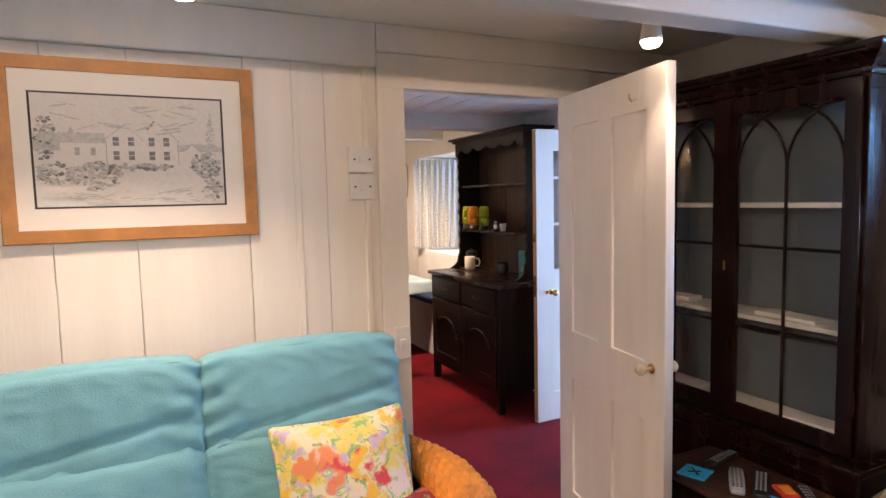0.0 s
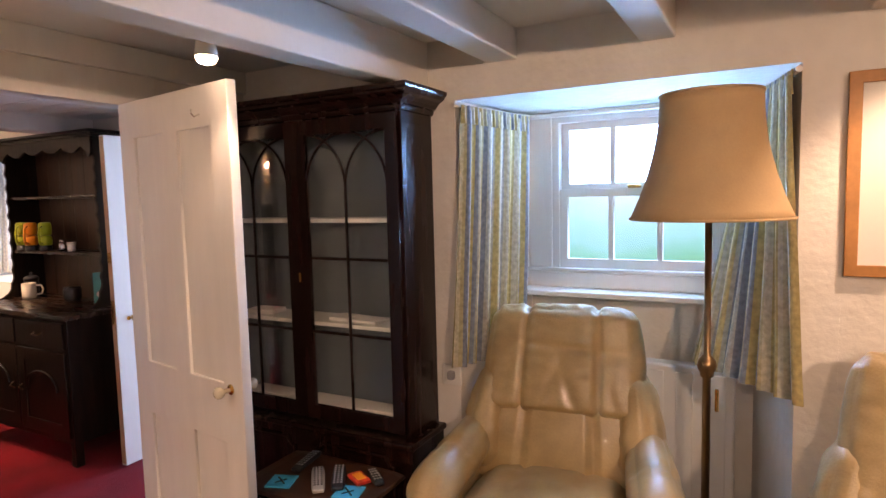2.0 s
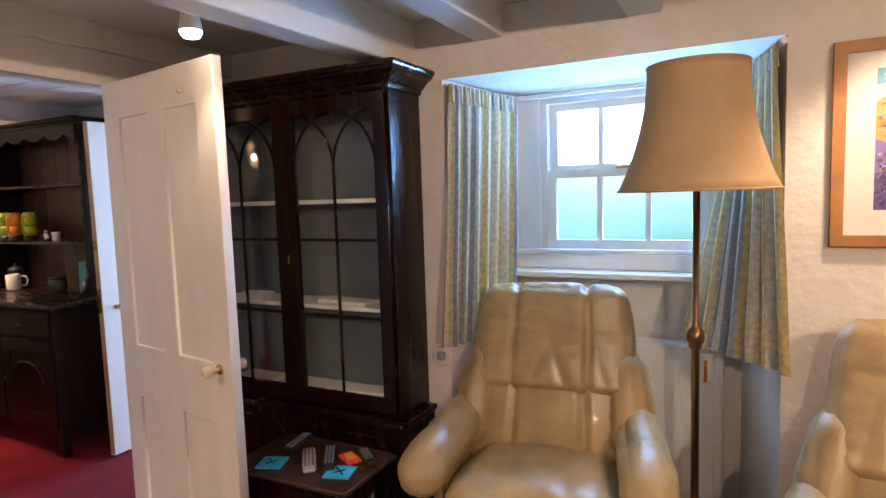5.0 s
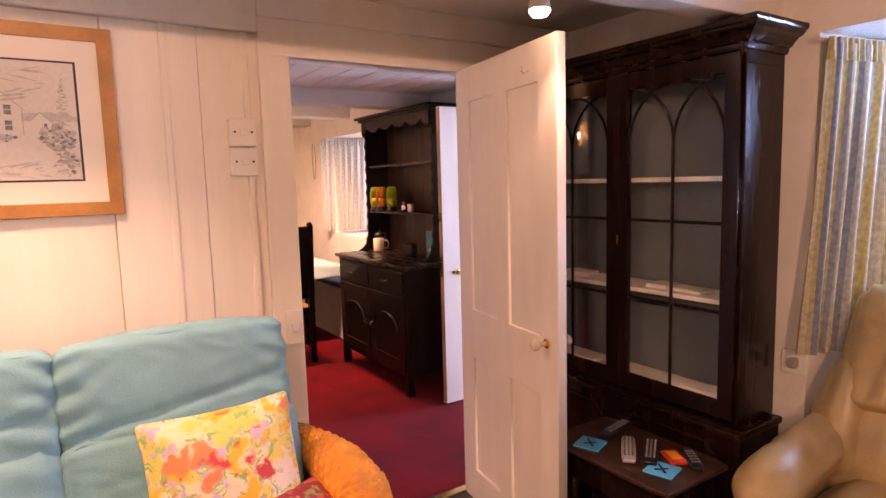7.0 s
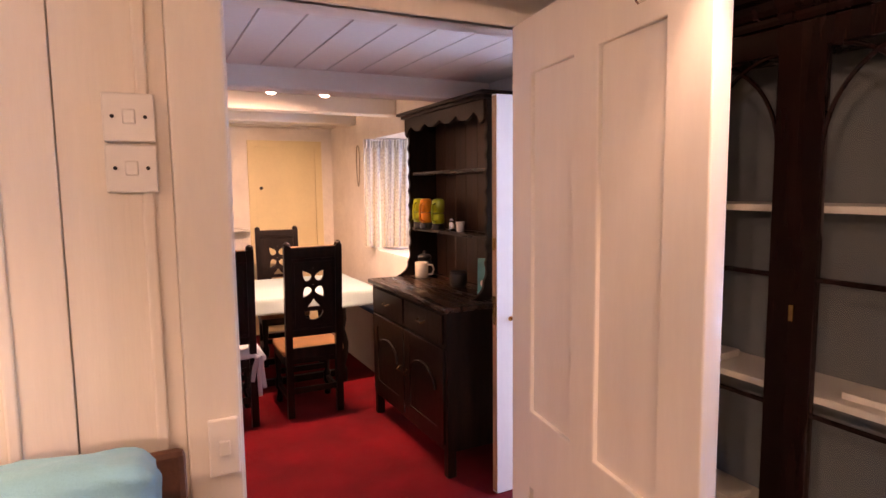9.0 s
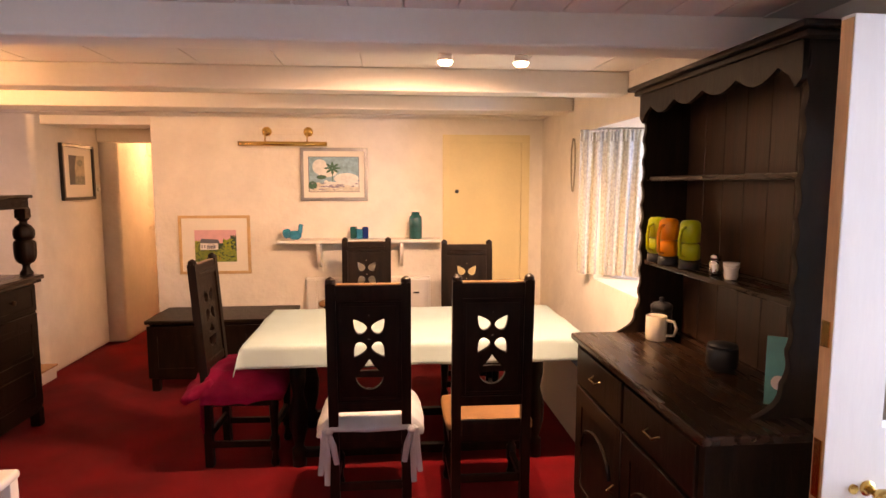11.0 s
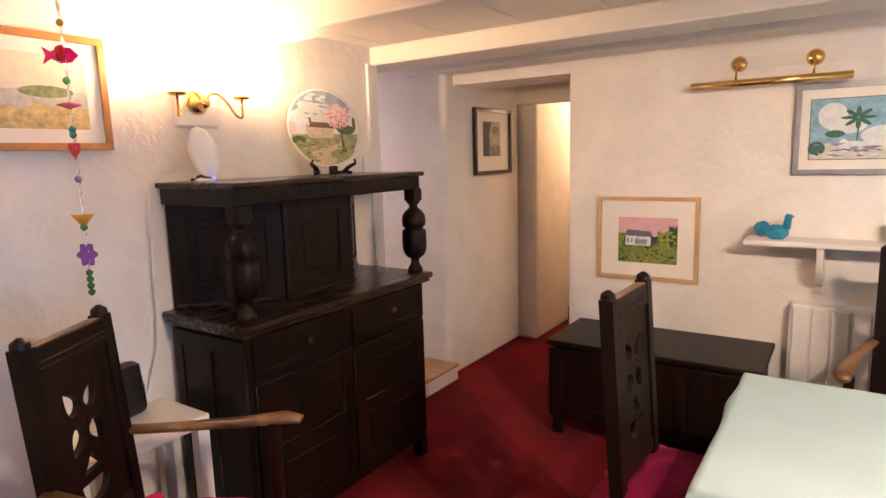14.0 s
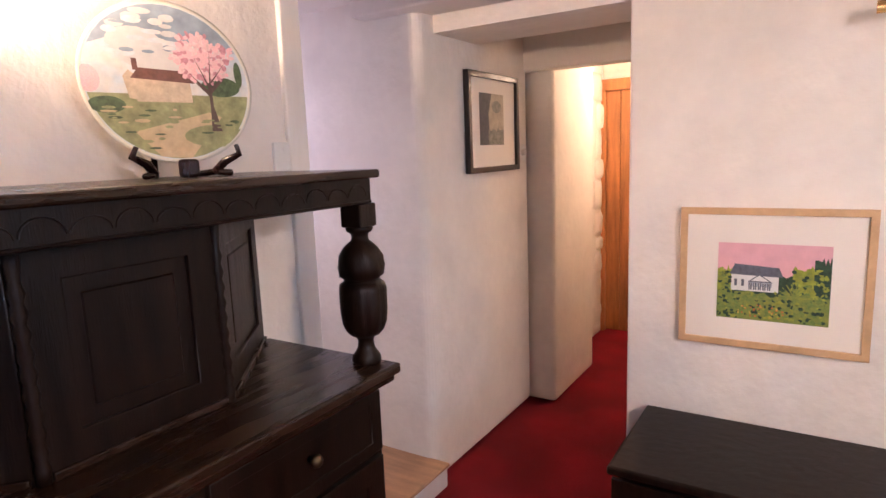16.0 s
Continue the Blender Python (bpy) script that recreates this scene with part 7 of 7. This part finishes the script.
# white telephone table, dark round speaker, handset
tt = thing("telephone_table", "small white laminate table by the wall end", "table", pose(0, 0, 0))
part("top", box(0.082, 3.18, 0.60, 0.51, 3.675, 0.632, 0.012, seg=3), WHITE_LAMINATE, tt)
for x in (0.11, 0.48):
    for y in (3.21, 3.647):
        part("leg", box(x - 0.022, y - 0.022, 0, x + 0.022, y + 0.022, 0.60, 0.003), WHITE_LAMINATE, tt)
ec = thing("speaker", "dark grey round speaker on the white table", "speaker", pose(0.205, 3.38, 0.632, 0, 0, 20) @ Matrix.Diagonal((1.2, 1.2, 1, 1)))
part("body", soft(0.22, 0.17, 0.075, 0.036, 12, 0.0, shape=lambda p, u: pose(0, 0.01, 0.058, 34, 0, 0) @ Vector((p.x * (1 - 0.25 * u.y * u.y), p.y * (1 - 0.3 * u.x * u.x), p.z))), BLACK, ec, smooth=True)
part("button", moved(lathe([(0.01, 0), (0.01, 0.003)], 12), pose(0.0, -0.036, 0.072, 34, 0, 0)), CHROME, ec)
ph = thing("cordless_telephone", "black cordless telephone upright in its cradle", "telephone", pose(0.285, 3.56, 0.632, 0, 0, 35))
part("cradle", lathe([(0.05, 0), (0.052, 0.012), (0.04, 0.03), (0.03, 0.04)], 20), BLACK, ph, smooth=True)
hd = part("handset", soft(0.048, 0.026, 0.17, 0.012, 8, 0.003, shape=lambda p, u: pose(0, 0, 0.115, -10, 0, 0) @ p), BLACK, ph, smooth=True)
b = bmesh.new()
for i in range(3):
    for j in range(5):
        moved_b = box((i - 1) * 0.013 - 0.004, -0.019, 0.06 + j * 0.016, (i - 1) * 0.013 + 0.004, -0.012, 0.068 + j * 0.016, 0.001, bm=b, seg=1)
part("keys", moved(b, pose(0, 0, 0.0, -10, 0, 0) @ Matrix.Translation((0, 0.02, 0.0))), GREY_PLASTIC, hd)
own = tube([(0.0745, 1.96 + 0.1 * k, 1.40 - 0.06 * math.sin(k / 12 * math.pi)) for k in range(12)] + [(0.0745, 3.2, 1.362), (0.0745, 3.27, 1.378), (0.0745, 3.335, 1.412), (0.0745, 3.38, 1.455), (0.0745, 3.43, 1.52), (0.0745, 3.50, 1.63), (0.0745, 3.545, 1.72), (0.0745, 3.56, 1.80), (0.0745, 3.56, 2.02)], 0.0035, 6)
tagged(link("wall_cable", own, GREY_PLASTIC, None, "", True), "thin grey cable sagging across the wall end", "cable")

# second white table behind the oak armchair
t2 = thing("side_table", "small white laminate table behind the oak armchair", "table", pose(0, 0, 0))
part("top", box(-1.012, 4.08, 0.605, -0.70, 4.512, 0.65, 0.004), WHITE_LAMINATE, t2)
for x in (-0.985, -0.727):
    for y in (4.107, 4.485):
        part("leg", box(x - 0.024, y - 0.024, 0, x + 0.024, y + 0.024, 0.605, 0.003), WHITE_LAMINATE, t2)
bx = thing("black_case", "black rounded plastic case on the white table", "case", pose(-0.93, 4.32, 0.65, 0, -8, 10))
part("body", soft(0.07, 0.16, 0.20, 0.025, 8, 0.004), BLACK, bx, smooth=True).matrix_local = Matrix.Translation((0, 0, 0.105))
part("flap", soft(0.075, 0.14, 0.05, 0.012, 6), BLACK, bx, smooth=True).matrix_local = Matrix.Translation((0.004, 0, 0.175))
sk = thing("wall_socket", "white plastic wall socket above the cupboard", "socket", pose(WX + 0.001, 5.868, 1.522, 0, 0, 90))
part("plate", box(-0.045, -0.012, 0, 0.045, 0.002, 0.09, 0.004), WHITE_PLASTIC, sk)
part("rocker", box(-0.01, -0.016, 0.06, 0.01, -0.011, 0.08, 0.002), WHITE_PLASTIC, sk)

# passage
pd = thing("door_4", "orange pine ledged door at the passage's end", "door", pose(0, 0, 0), kind="structure")
for i in range(7):
    part("plank", box(-1.06 + i * 0.12, 9.44, 0.01, -1.06 + i * 0.12 + 0.116, 9.47, 2.0, 0.004, seg=1), PINE, pd)
part("frame", box(-1.10, 9.40, 0, -1.055, 9.50, 2.06, 0.004), PINE, pd)
part("head", box(-1.10, 9.39, 2.0, -0.2, 9.50, 2.09, 0.004), PINE, pd)
lamp("passage_lamp", "POINT", 20, WARM, Matrix.Translation((-0.5, 8.75, 2.08)), 0.06)
pa = thing("passage_light", "round frosted passage ceiling light", "ceiling light", pose(-0.5, 8.75, 2.235))
part("base", lathe([(0.09, -0.001), (0.09, -0.02)], 24), WHITE_PLASTIC, pa)
part("dome", lathe([(0.085, -0.02), (0.08, -0.05), (0.05, -0.075), (0.005, -0.085)], 24), SHADE_GLASS, pa, smooth=True)

# ---- pieces: boards of the partition, stones ----
edges = [-2.4, -2.1, -1.75, -1.4, -1.05, -0.7, -0.37, -0.03, 0.223, 0.464, 0.827, 1.005, 1.115, 1.325]
for a, b2 in zip(edges, edges[1:]):
    pb = box(a + 0.0008, WY0 - (0.006 if b2 - a < 0.2 and a < 1.1 else 0.0), 0.0, b2 - 0.0008, WY0 + 0.02, 2.031, 0.003, seg=2)
    part("plank", pb, BOARD, wall_partition)
for x in (1.006, 1.275):
    part("batten", box(x - 0.012, WY0 - 0.014, 0.0, x + 0.012, WY0 + 0.002, 2.031, 0.005), BOARD, wall_partition)
part("plank", box(OX1 + 0.06, WY0, 0.0, EX - 0.002, WY0 + 0.02, 2.091, 0.004), BOARD, wall_partition)
pier = solid("wall_chimney_pier", box(2.66, -2.2, 0, EX + 0.02, -1.46, LC), MORTAR, "pier of dark field stones beside the fireplace", "wall")
rnd = random.Random(4)


def stone(sx, sy, sz, seed):
    return soft(sx, sy, sz, min(sx, sy, sz) * 0.26, 3, 0.004, 0.016, 14, seed)


for face in range(2):
    z = 0.0
    while z < 2.15:
        h = rnd.uniform(0.08, 0.15)
        y = -1.42 if face == 0 else 0.0
        if face == 0:
            while y > -2.2:
                w = rnd.uniform(0.14, 0.34)
                s = part("stone", stone(0.09, w, h, z * 7 + y), STONE, pier, smooth=True)
                s.location = (2.63 + rnd.uniform(-0.02, 0.015), y - w / 2, min(z + h / 2, 2.13))
                y -= w + 0.012
        else:
            x2 = 2.64
            while x2 < EX:
                w = rnd.uniform(0.1, 0.2)
                s = part("stone", stone(w, 0.1, h, z * 5 + x2), STONE, pier, smooth=True)
                s.location = (min(x2 + w / 2, EX - 0.02), -1.445 + rnd.uniform(-0.012, 0.018), min(z + h / 2, 2.13))
                x2 += w + 0.012
        z += h + 0.012
passage = bpy.data.objects["wall_passage_pier"]
z = 0.0
while z < 2.1:
    h = rnd.uniform(0.10, 0.24)
    y = 8.53
    while y < 9.35:
        w = rnd.uniform(0.13, 0.32)
        s = part("stone", stone(0.10, w, h, z * 3 + y), ROUGH_PLASTER, passage, smooth=True)
        s.location = (-1.137 + rnd.uniform(-0.014, 0.014), y + w / 2, z + h / 2)
        y += w + 0.01
    z += h + 0.01

# glowing backdrop beyond the lounge window: garden, haze and bright sky painted by height
GARDEN = bpy.data.materials.new("glowing_garden_backdrop")
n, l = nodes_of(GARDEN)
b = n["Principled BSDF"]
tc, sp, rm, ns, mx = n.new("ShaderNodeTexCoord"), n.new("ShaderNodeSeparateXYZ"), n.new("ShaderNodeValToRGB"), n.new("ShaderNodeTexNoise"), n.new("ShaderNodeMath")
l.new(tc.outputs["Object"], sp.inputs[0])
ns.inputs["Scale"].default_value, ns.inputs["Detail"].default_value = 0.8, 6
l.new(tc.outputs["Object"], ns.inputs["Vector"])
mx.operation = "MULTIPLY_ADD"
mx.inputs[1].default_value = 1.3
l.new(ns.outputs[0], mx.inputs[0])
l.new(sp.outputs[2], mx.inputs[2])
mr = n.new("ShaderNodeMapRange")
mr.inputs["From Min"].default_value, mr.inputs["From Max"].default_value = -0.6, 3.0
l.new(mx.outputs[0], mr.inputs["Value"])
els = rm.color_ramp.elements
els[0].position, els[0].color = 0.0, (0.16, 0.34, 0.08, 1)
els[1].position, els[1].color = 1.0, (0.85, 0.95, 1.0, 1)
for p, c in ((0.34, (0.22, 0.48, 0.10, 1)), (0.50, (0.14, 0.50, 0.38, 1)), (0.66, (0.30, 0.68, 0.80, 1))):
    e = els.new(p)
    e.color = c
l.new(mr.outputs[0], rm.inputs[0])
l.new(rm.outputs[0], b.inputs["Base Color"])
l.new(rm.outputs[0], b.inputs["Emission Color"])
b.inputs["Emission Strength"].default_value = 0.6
solid("backdrop_garden", box(9.0, -9, -0.3, 9.05, 14, 6.0), GARDEN, "glowing backdrop painted as hazy pale green garden and sky", "backdrop")

for nm, m, lb in (("wall_socket", pose(EX + 0.001, 0.70, 0.745, 0, 0, -90), "white plastic wall socket with a grey plug"), ("thermostat", pose(-1.029, 7.69, 1.50, 0, 0, 90), "small off-white wall control box")):
    sk = thing(nm, lb, "socket" if nm == "wall_socket" else "thermostat", m)
    part("plate", box(-0.045, -0.014, 0, 0.045, 0.002, 0.09, 0.004), WHITE_PLASTIC, sk)
    part("plug" if nm == "wall_socket" else "dial", soft(0.032, 0.03, 0.040, 0.01, 4), GREY_PLASTIC if nm == "wall_socket" else WHITE_PLASTIC, sk).matrix_local = Matrix.Translation((0, -0.022, 0.045))
